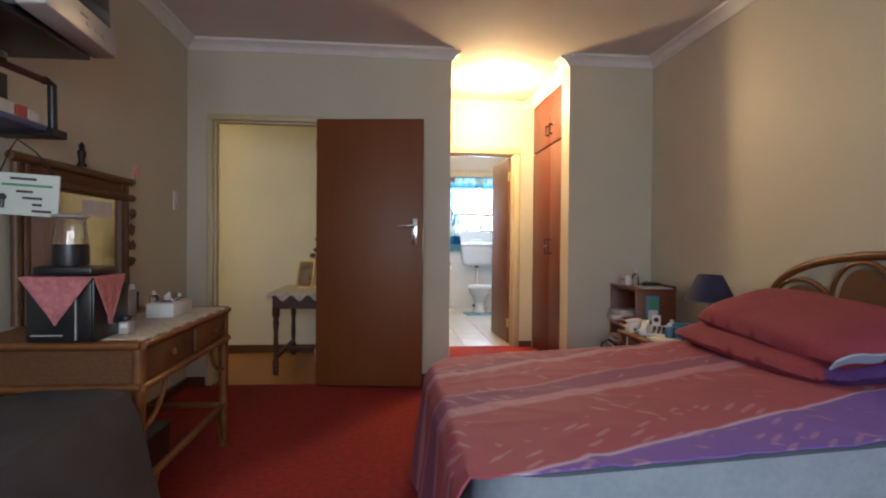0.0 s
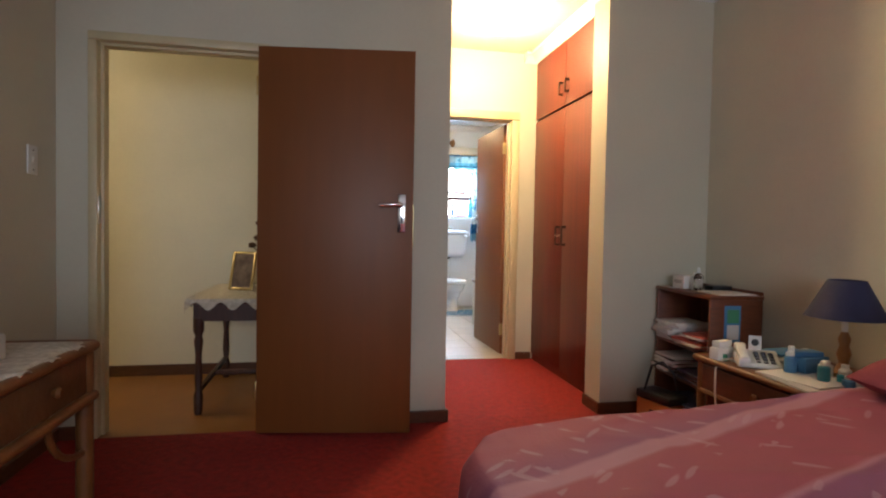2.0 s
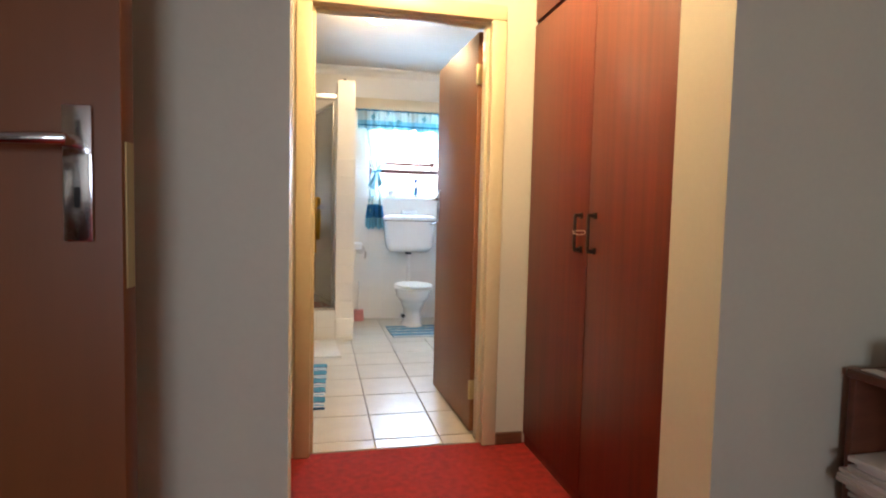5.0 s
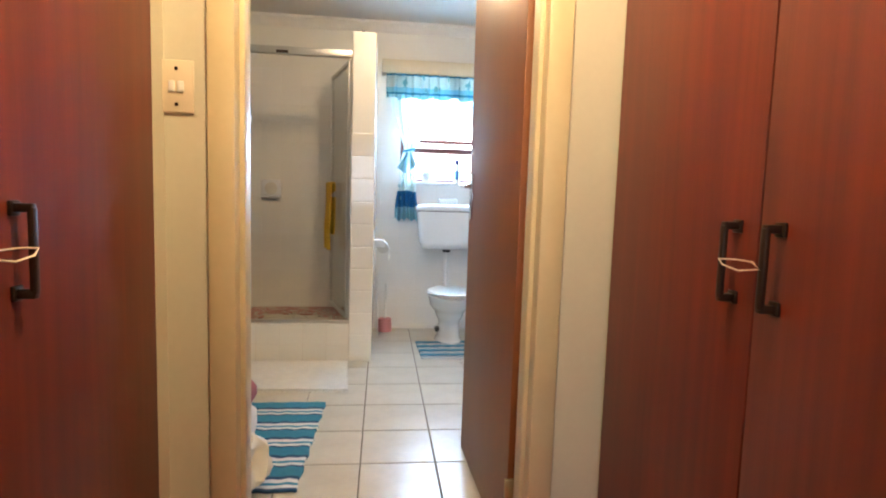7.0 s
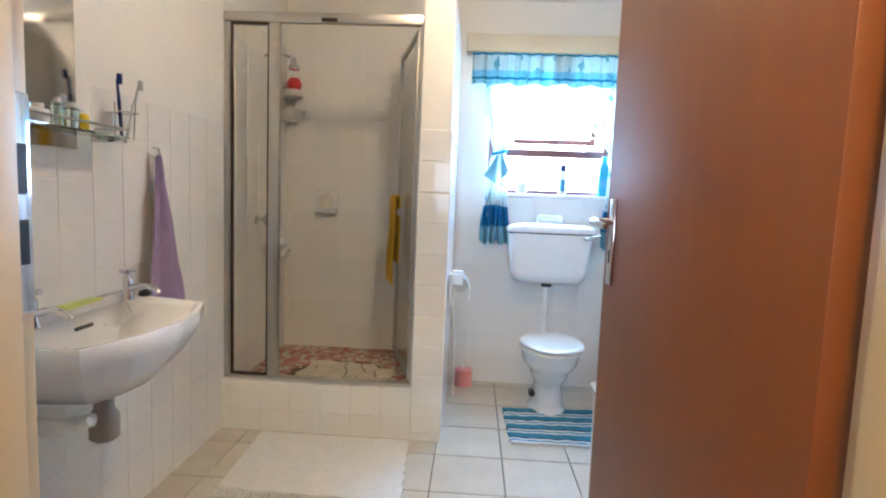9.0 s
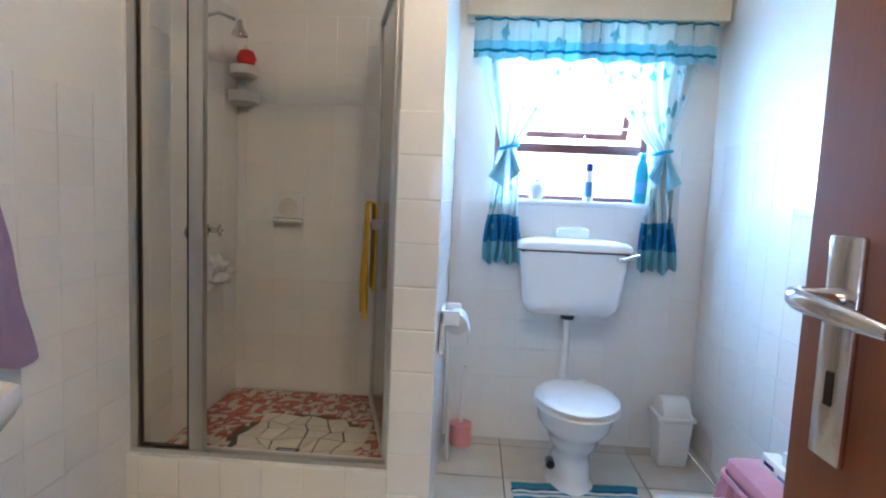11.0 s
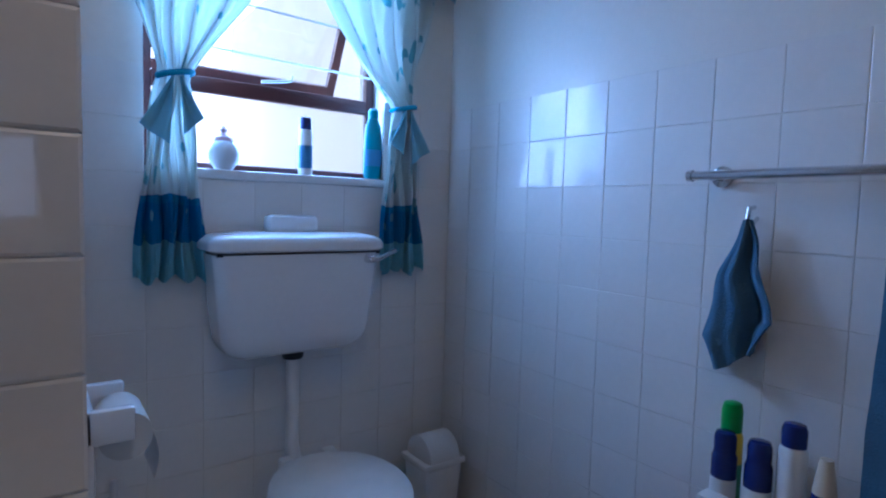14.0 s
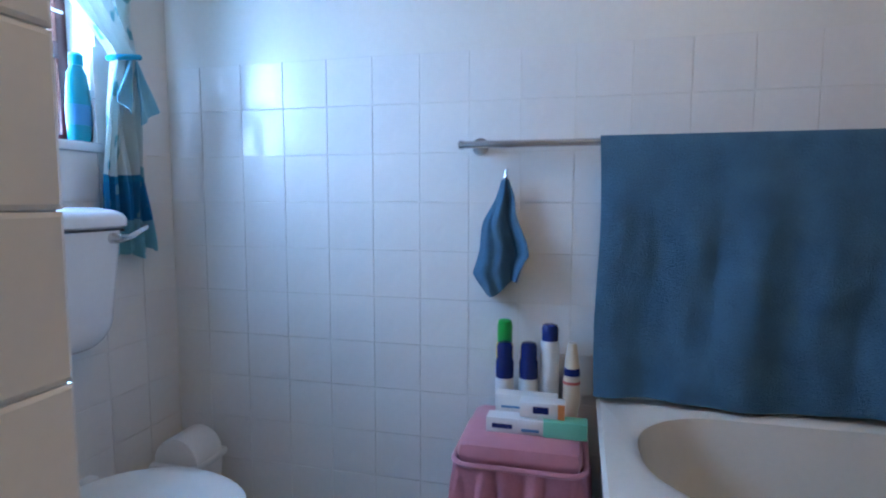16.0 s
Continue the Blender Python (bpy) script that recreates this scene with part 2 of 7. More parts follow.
def bm_poly(points, z0, z1, bm=None):
    bm = bm or bmesh.new()
    lo = [bm.verts.new((x, y, z0)) for x, y in points]
    hi = [bm.verts.new((x, y, z1)) for x, y in points]
    n = len(points)
    bm.faces.new(lo[::-1])
    bm.faces.new(hi)
    for i in range(n):
        bm.faces.new((lo[i], lo[(i + 1) % n], hi[(i + 1) % n], hi[i]))
    return bm


def finish(name, bm, mat, origin, smooth):
    bm.transform(Matrix.Translation(-Vector(origin)))
    bmesh.ops.recalc_face_normals(bm, faces=bm.faces)
    me = bpy.data.meshes.new(name)
    bm.to_mesh(me)
    bm.free()
    me.materials.append(mat)
    if smooth:
        me.polygons.foreach_set("use_smooth", [True] * len(me.polygons))
        me.set_sharp_from_angle(angle=radians(40))
    return new(name, me)


def thing(name, base, label, category, group="", kind=""):
    ob = new(name)
    ob.empty_display_size = 0.05
    ob.location = base
    LOC[ob.name] = Vector(base)
    return tagged(ob, label, category, group, kind)


def part(name, bm, mat, parent, label="", smooth=True):
    origin = LOC[parent.name]
    ob = finish(name, bm, mat, origin, smooth)
    ob.parent = parent
    LOC[ob.name] = origin
    return tagged(ob, label) if label else ob


def solo(name, bm, mat, label, category, group="", kind="", smooth=True):
    vs = [v.co for v in bm.verts]
    lo = [min(v[i] for v in vs) for i in range(3)]
    hi = [max(v[i] for v in vs) for i in range(3)]
    base = Vector(((lo[0] + hi[0]) / 2, (lo[1] + hi[1]) / 2, lo[2]))
    ob = finish(name, bm, mat, base, smooth)
    ob.location = base
    LOC[ob.name] = base
    return tagged(ob, label, category, group, kind)


def structure(name, bm, mat, label, category):
    return solo(name, bm, mat, label, category, kind="structure", smooth=False)


def boxes(*pairs, bev=0.0):
    bm = bmesh.new()
    for a, b in pairs:
        bm_box(a, b, bev, bm)
    return bm


# ---- setting ----
TOP = 2.62
XL, XR = -1.52, 2.14        # bedroom side walls
YF = 4.34                   # bedroom end wall, room face
YH = 5.62                   # hall far wall
YB = -1.60                  # bedroom window wall
YD = 5.80                   # bathroom door wall, passage face
YR = 9.12                   # bathroom window wall
BL = -0.34                  # bathroom basin wall

structure("floor_bedroom", bm_box((XL - 0.1, YB - 0.1, -0.1), (XR + 0.1, YF - 0.002, 0)), CARPET, "worn red fitted carpet with mottled pile", "carpet")
structure("floor_passage", boxes(((0.30, YF, -0.1), (2.2, 5.83, 0))), CARPET, "bright red fitted carpet in the passage", "carpet")
structure("floor_hall", bm_box((-4.2, YF, -0.1), (-0.28, YH + 0.12, -0.004)), HALLFLOOR, "smooth orange-brown hall floor", "floor")
structure("wall_west", bm_box((XL - 0.12, YB, 0), (XL, YF + 0.12, TOP)), PAINT, "cream painted bedroom wall", "wall")
structure("wall_east", bm_box((XR, YB - 0.12, 0), (XR + 0.12, YD, TOP)), PAINT, "cream painted bedroom wall", "wall")
# end wall with the hall door's opening
OX0, OX1, OZ = -1.33, -0.55, 2.02
structure("wall_north", boxes(((XL, YF, 0), (OX0 - 0.045, YF + 0.12, TOP)), ((OX1 + 0.045, YF, 0), (0.48, YF + 0.12, TOP)), ((OX0 - 0.045, YF, OZ + 0.045), (OX1 + 0.045, YF + 0.12, TOP))), PAINT, "cream painted end wall with a doorway", "wall")
structure("wall_nib", bm_box((1.44, YF, 0), (XR, YF + 0.20, TOP)), PAINT, "cream painted wall nib beside the wardrobe", "wall")
structure("wall_south", boxes(((XL - 0.12, YB - 0.12, 0), (XR, YB, 0.85)), ((XL - 0.12, YB - 0.12, 2.15), (XR, YB, TOP)), ((XL - 0.12, YB - 0.12, 0.85), (-1.0, YB, 2.15)), ((0.8, YB - 0.12, 0.85), (XR, YB, 2.15))), PAINT, "cream painted bedroom wall with a window opening", "wall")
structure("wall_bathroom_door", boxes(((-0.28, YD, 0), (0.427, YD + 0.12, TOP)), ((1.39, YD, 0), (XR + 0.12, YD + 0.12, TOP)), ((0.427, YD, 2.12), (1.39, YD + 0.12, TOP))), PAINT, "cream painted passage wall with the bathroom doorway", "wall")
structure("wall_hall_north", bm_box((-4.2, YH, -0.012), (-0.28, YH + 0.12, TOP)), PAINT_HALL, "pale painted hall wall", "wall")
structure("wall_hall_east", bm_box((-0.28, YF + 0.12, -0.012), (-0.24, YD, TOP)), PAINT_HALL, "pale painted hall wall", "wall")
structure("wall_hall_south", bm_box((-4.2, YF, -0.012), (XL - 0.12, YF + 0.12, TOP)), PAINT_HALL, "pale painted hall wall", "wall")
structure("wall_hall_west", bm_box((-4.32, YF, -0.012), (-4.2, YH + 0.12, TOP)), PAINT_HALL, "pale painted hall wall", "wall")
structure("ceiling", bm_box((-4.3, YB - 0.12, TOP), (XR + 0.12, YR + 0.3, TOP + 0.1)), CEIL, "off-white painted ceiling", "ceiling")
# bathroom shell
WX0, WX1, WZ0, WZ1 = 1.03, 1.84, 1.30, 2.18
WO = YR + 0.22
wall_bath_north = structure("wall_bathroom_north", boxes(((BL - 0.12, YR, 0), (WX0, WO, TOP)), ((WX1, YR, 0), (XR + 0.12, WO, TOP)), ((WX0, YR, 0), (WX1, WO, WZ0)), ((WX0, YR, WZ1), (WX1, WO, TOP))), PAINT_BATH, "white bathroom wall, tiled below, with a window", "wall")
wall_bath_east = structure("wall_bathroom_east", bm_box((XR, YD + 0.12, 0), (XR + 0.12, YR, TOP)), PAINT_BATH, "white bathroom wall tiled to shoulder height", "wall")
wall_bath_west = structure("wall_bathroom_west", bm_box((BL - 0.12, YD + 0.12, 0), (BL, YR, TOP)), PAINT_BATH, "white bathroom wall tiled to shoulder height", "wall")
floor_bath = structure("floor_bathroom", bm_box((BL, 5.832, -0.1), (XR, YR, -0.006)), FLOORGROUT, "cream square floor tiles with brown joints", "floor")
wall_shower = structure("wall_shower", bm_box((0.672, 8.138, 0), (0.822, YR, 2.26)), PAINT_BATH, "white dwarf wall between shower and toilet", "wall")


def bm_cornice(path, bm=None):
    """Coved moulding; path: points on the wall, the room on the right of the way walked."""
    bm = bm or bmesh.new()
    prof = [(0, 0), (0.012, 0), (0.016, 0.012), (0.03, 0.035), (0.055, 0.055), (0.072, 0.06), (0.075, 0.08), (0, 0.08)]
    for (x0, y0), (x1, y1) in zip(path, path[1:]):
        d = Vector((x1 - x0, y1 - y0, 0)).normalized()
        s = Vector((d.y, -d.x, 0))
        rings = []
        for x, y, e in ((x0, y0, -0.075), (x1, y1, 0.075)):
            rings.append([bm.verts.new(Vector((x, y, TOP - 0.082)) + s * p + Vector((0, 0, q)) ) for p, q in prof])
        n = len(prof)
        for i in range(n):
            bm.faces.new((rings[0][i], rings[0][(i + 1) % n], rings[1][(i + 1) % n], rings[1][i]))
        bm.faces.new(rings[0])
        bm.faces.new(rings[1][::-1])
    return bm


structure("trim_cornice_bedroom", bm_cornice([(XL, YB), (XL, YF), (0.48, YF), (0.48, YF + 0.12)]), CORNICE, "white coved plaster cornice", "cornice")
structure("trim_cornice_bedroom_east", bm_cornice([(1.44, YF + 0.2), (1.44, YF), (XR, YF), (XR, YB), (XL, YB)]), CORNICE, "white coved plaster cornice", "cornice")
structure("trim_cornice_bathroom", bm_cornice([(BL, YD + 0.12), (BL, YR), (XR, YR), (XR, YD + 0.12)]), CORNICE, "white coved plaster cornice", "cornice")
structure("trim_cornice_wardrobe", bm_cornice([(1.42, YD), (1.53, YD), (1.53, YF + 0.2)]), CORNICE, "white coved cornice over the wardrobe", "cornice")


def skirting(name, *pairs):
    structure(name, boxes(*pairs, bev=0.006), SKIRT, "brown varnished timber skirting", "skirting")


skirting("baseboard_north", ((XL, YF - 0.018, 0), (OX0 - 0.05, YF, 0.07)), ((OX1 + 0.05, YF - 0.018, 0), (0.482, YF, 0.07)))
skirting("baseboard_passage", ((0.48, YF - 0.018, 0), (0.498, YF + 0.12, 0.07)))
skirting("baseboard_nib", ((1.42, YF - 0.018, 0), (XR, YF, 0.07)), ((1.42, YF, 0), (1.438, YF + 0.2, 0.07)))
skirting("baseboard_west", ((XL, YB, 0), (XL + 0.018, YF - 0.02, 0.07)))
skirting("baseboard_east", ((XR - 0.018, YB, 0), (XR, YF - 0.02, 0.07)))
skirting("baseboard_hall", ((-4.2, YH - 0.018, -0.01), (-0.28, YH, 0.075)))
skirting("baseboard_door_wall", ((1.39, YD - 0.016, 0), (1.53, YD, 0.06)))

# ---- doors ----


def door_frame(name, x0, x1, y0, y1, top, w, label):
    d = thing(name, ((x0 + x1) / 2, y0, 0), label, "door frame", kind="structure")
    part("jamb", boxes(((x0 - w, y0, 0), (x0, y1, top)), ((x0 - 0.012, y0 + 0.05, 0), (x0 + 0.014, y1 - 0.03, top)), bev=0.006), FRAMEPAINT, d)
    part("jamb", boxes(((x1, y0, 0), (x1 + w, y1, top)), ((x1 - 0.014, y0 + 0.05, 0), (x1 + 0.012, y1 - 0.03, top)), bev=0.006), FRAMEPAINT, d)
    part("lintel", boxes(((x0 - w, y0, top), (x1 + w, y1, top + w)), ((x0 - 0.01, y0 + 0.05, top - 0.014), (x1 + 0.01, y1 - 0.03, top + 0.01)), bev=0.006), FRAMEPAINT, d)
    return d


hall_frame = door_frame("door_frame_1", OX0, OX1, YF - 0.014, YF + 0.134, OZ, 0.044, "cream painted steel frame of the hall doorway")
part("strike_plate", bm_box((OX0 - 0.004, YF + 0.0, 1.10), (OX0 + 0.003, YF + 0.03, 1.24), 0.002), STEEL, hall_frame)
bath_frame = door_frame("door_frame_2", 0.497, 1.32, YD - 0.014, YD + 0.134, 2.05, 0.07, "cream painted frame of the bathroom doorway")
part("strike_plate", bm_box((0.496, YD + 0.094, 1.14), (0.5005, YD + 0.130, 1.36), 0.002), CHROME, bath_frame, "chrome strike plate")
part("strike_slot", boxes(((0.498, YD + 0.104, 1.19), (0.5025, YD + 0.122, 1.235)), ((0.498, YD + 0.104, 1.26), (0.5025, YD + 0.122, 1.31))), BLACK, bath_frame)


def lever(parent, m, side, mat=CHROME):
    """A lever handle on its back plate; local x to the lever's free end, y out of the leaf."""
    b = bm_box((-0.021, 0, -0.10), (0.021, 0.007, 0.10), 0.003)
    b.transform(m)
    plate = part("handle_plate", b, mat, parent, "chrome back plate")
    b = bm_tube([(0, 0.006, 0.045), (0, 0.045, 0.045), (side * 0.02, 0.052, 0.045), (side * 0.07, 0.053, 0.043), (side * 0.115, 0.050, 0.040)], [0.010, 0.010, 0.0095, 0.0085, 0.006])
    b.transform(m)
    part("lever", b, mat, plate, "chrome lever")
    b = boxes(((-0.004, 0.007, -0.05), (0.004, 0.0085, -0.02)))
    b.transform(m)
    part("keyhole", b, BLACK, plate)


def leaf(name, hinge, angle, width, height, label):
    """A flush leaf hung at hinge; angle: degrees from +x of the way it points."""
    d = thing(name, (hinge[0], hinge[1], 0.012), label, "door", kind="structure")
    m = pose(hinge[0], hinge[1], 0.012, 0, 0, angle)
    b = bm_box((0.0, -0.02, 0), (width, 0.02, height), 0.003)
    b.transform(m)
    part("panel", b, DOORWOOD, d)
    lever(d, m @ pose(width - 0.06, -0.02, 1.17, 0, 0, 180) @ pose(0, 0, 0), 1)
    lever(d, m @ pose(width - 0.06, 0.02, 1.17), -1)
    for z in (0.22, 1.82):
        b = boxes(((-0.012, -0.012, z - 0.05), (0.0, 0.03, z + 0.05)), bev=0.003)
        b.transform(m)
        part("hinge", b, BRASS, d, "brass butt hinge")
    b = boxes(((width - 0.001, -0.011, 1.0), (width + 0.0025, 0.011, 1.22)))
    b.transform(m)
    part("lock_plate", b, BRASS, d)
    return d


hall_leaf = leaf("door_1", (-0.548, 4.285), -8.0, 0.81, 2.02, "brown veneered flush door, wide open into the bedroom")
bath_leaf = leaf("door_2", (1.318, YD + 0.15), 92.0, 0.80, 2.03, "brown veneered bathroom door standing open")

# ---- built-in wardrobes ----


def bow_handle(parent, m, h=0.135):
    b = bm_box((-0.012, 0, -h / 2 - 0.01), (0.012, 0.006, -h / 2 + 0.014), 0.002)
    bm_box((-0.012, 0, h / 2 - 0.014), (0.012, 0.006, h / 2 + 0.01), 0.002, b)
    bm_box((-0.007, 0.0, -h / 2 - 0.006), (0.007, 0.032, -h / 2 + 0.008), 0.002, b)
    bm_box((-0.007, 0.0, h / 2 - 0.008), (0.007, 0.032, h / 2 + 0.006), 0.002, b)
    bm_box((-0.007, 0.024, -h / 2), (0.007, 0.034, h / 2), 0.003, b)
    b.transform(m)
    part("handle", b, BRONZE, parent, "dark bronze bow handle")


def wardrobe(name, x, side, y0, seam, y1, back, label):
    """Built-in wardrobe; its doors lie in the plane x and face side (+1 or -1 along x)."""
    d = thing(name, (x, (y0 + y1) / 2, 0), label, "wardrobe", kind="structure")
    s = -side
    part("body", bm_box((x + s * 0.024, y0, 0), (back, y1, TOP - 0.04)), WARDWOOD, d)
    part("plinth", bm_box((x + s * 0.01, y0, 0), (x + s * 0.023, y1, 0.05)), WARDWOOD, d)
    for z0, z1, hz, hh in ((0.055, 2.035, 1.075, 0.135), (2.055, 2.565, 2.19, 0.09)):
        for a, b2, edge in ((y0 + 0.003, seam - 0.002, seam - 0.055), (seam + 0.002, y1 - 0.003, seam + 0.055)):
            door = part("door", bm_box((x + s * 0.022, a, z0), (x, b2, z1), 0.002), WARDWOOD, d)
            m = pose(x, edge, hz, 0, 0, -90 if side > 0 else 90)
            bow_handle(door, m, hh)
    return d


ward_r = wardrobe("wardrobe", 1.53, -1, YF + 0.205, 5.175, YD - 0.016, XR - 0.001, "built-in red-brown veneered wardrobe with two tall doors")
ward_l = wardrobe("wardrobe", 0.32, 1, YF + 0.125, 5.137, 5.725, -0.23, "built-in red-brown wardrobe with glossy tall doors")
structure("wall_passage_west", bm_box((-0.235, 5.727, 0), (0.318, 5.80, TOP)), PAINT, "cream painted wall piece beside the wardrobe", "wall")
for wx, wy, s in ((1.53, 5.175, -1), (0.32, 5.137, 1)):
    solo("wire_loop", bm_tube([(wx + s * 0.036, wy - 0.055, 1.075), (wx + s * 0.048, wy - 0.02, 1.068), (wx + s * 0.05, wy + 0.02, 1.073), (wx + s * 0.036, wy + 0.055, 1.08), (wx + s * 0.026, wy + 0.02, 1.083), (wx + s * 0.03, wy - 0.03, 1.084)], 0.0016, 6, closed=True), CREAMPLASTIC, "thin pale string looped between two wardrobe handles", "string")

peg = thing("wall_peg", (0.48, 4.405, 1.60), "small brown wooden peg on the wall's end", "peg")
part("plate", bm_lathe((0.48, 4.405, 1.60), [(0.026, 0), (0.026, 0.008), (0.012, 0.012)], 16, axis="x"), RATTAN, peg)
part("knob", bm_lathe((0.488, 4.405, 1.605), [(0.010, 0), (0.011, 0.010), (0.022, 0.018), (0.024, 0.026), (0.014, 0.034)], 16, axis="x"), LIGHTWOOD, peg)

# ---- outside ----
structure("ground", bm_box((-60, -60, -0.6), (60, 60, -0.2)), EARTH, "dry paved ground around the house", "ground")
structure("backdrop", bm_box((-9, 15.0, -0.2), (13, 15.1, 9)), glowing("bright_sky_haze", (0.95, 0.98, 1.0), 26.0), "overexposed bright sky beyond the window", "sky")
structure("wall_garden", bm_box((2.6, 9.6, -0.2), (2.8, 14.0, 3.2)), PLASTER, "pale plastered neighbouring wall in sunlight", "wall")
structure("wall_outer", bm_box((-5, -6.2, -0.2), (6, -6.0, 2.0)), PLASTER, "pale plastered garden wall", "wall")

# ---- bathroom window ----
win = thing("window_1", (1.43, YR + 0.1, WZ0), "brown steel window with an open top-hung vent, frosted below", "window", kind="structure")
wy = YR + 0.10
f = 0.035
part("frame", boxes(((WX0, wy, WZ0), (WX0 + f, wy + 0.03, WZ1)), ((WX1 - f, wy, WZ0), (WX1, wy + 0.03, WZ1)), ((WX0, wy, WZ0), (WX1, wy + 0.03, WZ0 + 0.03)), ((WX0, wy, WZ1 - f), (WX1, wy + 0.03, WZ1)), bev=0.004), BROWNSTEEL, win)
part("transom", bm_box((WX0 + f, wy - 0.004, 1.555), (WX1 - f, wy + 0.034, 1.605), 0.004), BROWNSTEEL, win)
frost = see_through("frosted_glass", (0.95, 0.95, 0.93), 0.35, 1.2)
p = part("pane", bm_box((WX0 + f, wy + 0.012, WZ0 + 0.03), (WX1 - f, wy + 0.016, 1.555)), frost, win)
p.visible_shadow = False
vent_m = Matrix.Translation((0, wy + 0.03, WZ1 - 0.035)) @ Matrix.Rotation(radians(28), 4, "X") @ Matrix.Translation((0, -wy - 0.03, -(WZ1 - 0.035)))
b = boxes(((WX0 + 0.04, wy + 0.03, 1.6), (WX0 + 0.075, wy + 0.055, 2.14)), ((WX1 - 0.075, wy + 0.03, 1.6), (WX1 - 0.04, wy + 0.055, 2.14)), ((WX0 + 0.04, wy + 0.03, 1.6), (WX1 - 0.04, wy + 0.055, 1.635)), ((WX0 + 0.04, wy + 0.03, 2.11), (WX1 - 0.04, wy + 0.055, 2.145)))
b.transform(vent_m)
vent = part("vent", b, BROWNSTEEL, win)
b = bm_box((WX0 + 0.075, wy + 0.04, 1.635), (WX1 - 0.075, wy + 0.044, 2.11))
b.transform(vent_m)
p = part("pane", b, GLASS, vent)
p.visible_shadow = False
part("stay", bm_tube([(1.40, wy - 0.01, 1.615), (1.47, wy - 0.02, 1.625), (1.50, wy - 0.02, 1.632), (1.505, wy - 0.02, 1.648)], 0.005, 8), STEEL, win)
for z in (1.70, 1.86, 2.02):
    part("burglar_bar", bm_tube([(WX0 + 0.03, wy - 0.02, z), (WX1 - 0.03, wy - 0.02, z - 0.012)], 0.004, 6), WHITEP, win)
part("sill", bm_box((WX0, YR - 0.015, WZ0 - 0.025), (WX1, wy, WZ0 + 0.004), 0.004), CERAMIC, win, "white tiled sill")
solo("pelmet", bm_box((0.86, YR - 0.13, 2.185), (2.12, YR - 0.002, 2.30), 0.012), material("cream_pelmet_paint", (0.66, 0.57, 0.40), 0.5, bump=0.1), "cream painted timber pelmet over the window", "pelmet")

# curtains: sheer white with blue bands


def curtain_material(name, bands, base):
    m = material(name, (0.70, 0.76, 0.74), 0.85, (0.62, 0.70, 0.69), 7, bump=0.3, bump_scale=160)
    n, l = m.node_tree.nodes, m.node_tree.links
    b = n["Principled BSDF"]
    co, sep = n.new("ShaderNodeTexCoord"), n.new("ShaderNodeSeparateXYZ")
    l.new(co.outputs["Generated"], sep.inputs[0])
    band = n.new("ShaderNodeValToRGB")
    band.color_ramp.interpolation = "CONSTANT"
    e = band.color_ramp.elements
    e[0].position, e[0].color = 0, (*base, 1)
    e[1].position, e[1].color = bands[0][0], (*bands[0][1], 1)
    for pos, c in bands[1:]:
        k = e.new(pos)
        k.color = (*c, 1)
    sway, shift = n.new("ShaderNodeTexNoise"), n.new("ShaderNodeMath")
    sway.inputs["Scale"].default_value = 9.0
    l.new(co.outputs["Object"], sway.inputs["Vector"])
    shift.operation = "MULTIPLY_ADD"
    l.new(sway.outputs[0], shift.inputs[0])
    shift.inputs[1].default_value = 0.05
    l.new(sep.outputs[2], shift.inputs[2])
    l.new(shift.outputs[0], band.inputs[0])
    sprig = n.new("ShaderNodeTexNoise")
    mp = n.new("ShaderNodeMapping")
    mp.inputs["Scale"].default_value = (26, 26, 13)
    mp.inputs["Rotation"].default_value = (0, 0.7, 0)
    l.new(co.outputs["Object"], mp.inputs[0])
    l.new(mp.outputs[0], sprig.inputs["Vector"])
    sprig.inputs["Scale"].default_value, sprig.inputs["Detail"].default_value = 1.0, 1
    mask = n.new("ShaderNodeValToRGB")
    mask.color_ramp.elements[0].position, mask.color_ramp.elements[1].position = 0.64, 0.68
    mask.color_ramp.elements[0].color, mask.color_ramp.elements[1].color = (0, 0, 0, 1), (1, 1, 1, 1)
    l.new(sprig.outputs[0], mask.inputs[0])
    mx = n.new("ShaderNodeMix")
    mx.data_type = "RGBA"
    l.new(mask.outputs[0], mx.inputs[0])
    l.new(band.outputs[0], mx.inputs[6])
    mx.inputs[7].default_value = (0.22, 0.46, 0.50, 1)
    l.new(mx.outputs[2], b.inputs["Base Color"])
    tr, mix = n.new("ShaderNodeBsdfTranslucent"), n.new("ShaderNodeMixShader")
    l.new(mx.outputs[2], tr.inputs[0])
    mix.inputs[0].default_value = 0.55
    l.new(b.outputs[0], mix.inputs[1])
    l.new(tr.outputs[0], mix.inputs[2])
    l.new(mix.outputs[0], n["Material Output"].inputs[0])
    return m


CLOTH = (0.70, 0.76, 0.74)
SHEER = curtain_material("blue_banded_sheer", ((0.125, (0.03, 0.21, 0.44)), (0.215, (0.04, 0.27, 0.47)), (0.235, CLOTH)), (0.25, 0.54, 0.62))
FRILL = curtain_material("blue_edged_frill", ((0.20, (0.03, 0.24, 0.36)), (0.27, (0.30, 0.62, 0.72)), (0.46, CLOTH), (0.90, (0.03, 0.30, 0.48))), (0.40, 0.66, 0.72))


TIECLOTH = plain("blue_tie_cloth", (0.04, 0.30, 0.48), 0.85)
TAILCLOTH = plain("pale_blue_tail_cloth", (0.22, 0.48, 0.62), 0.85)


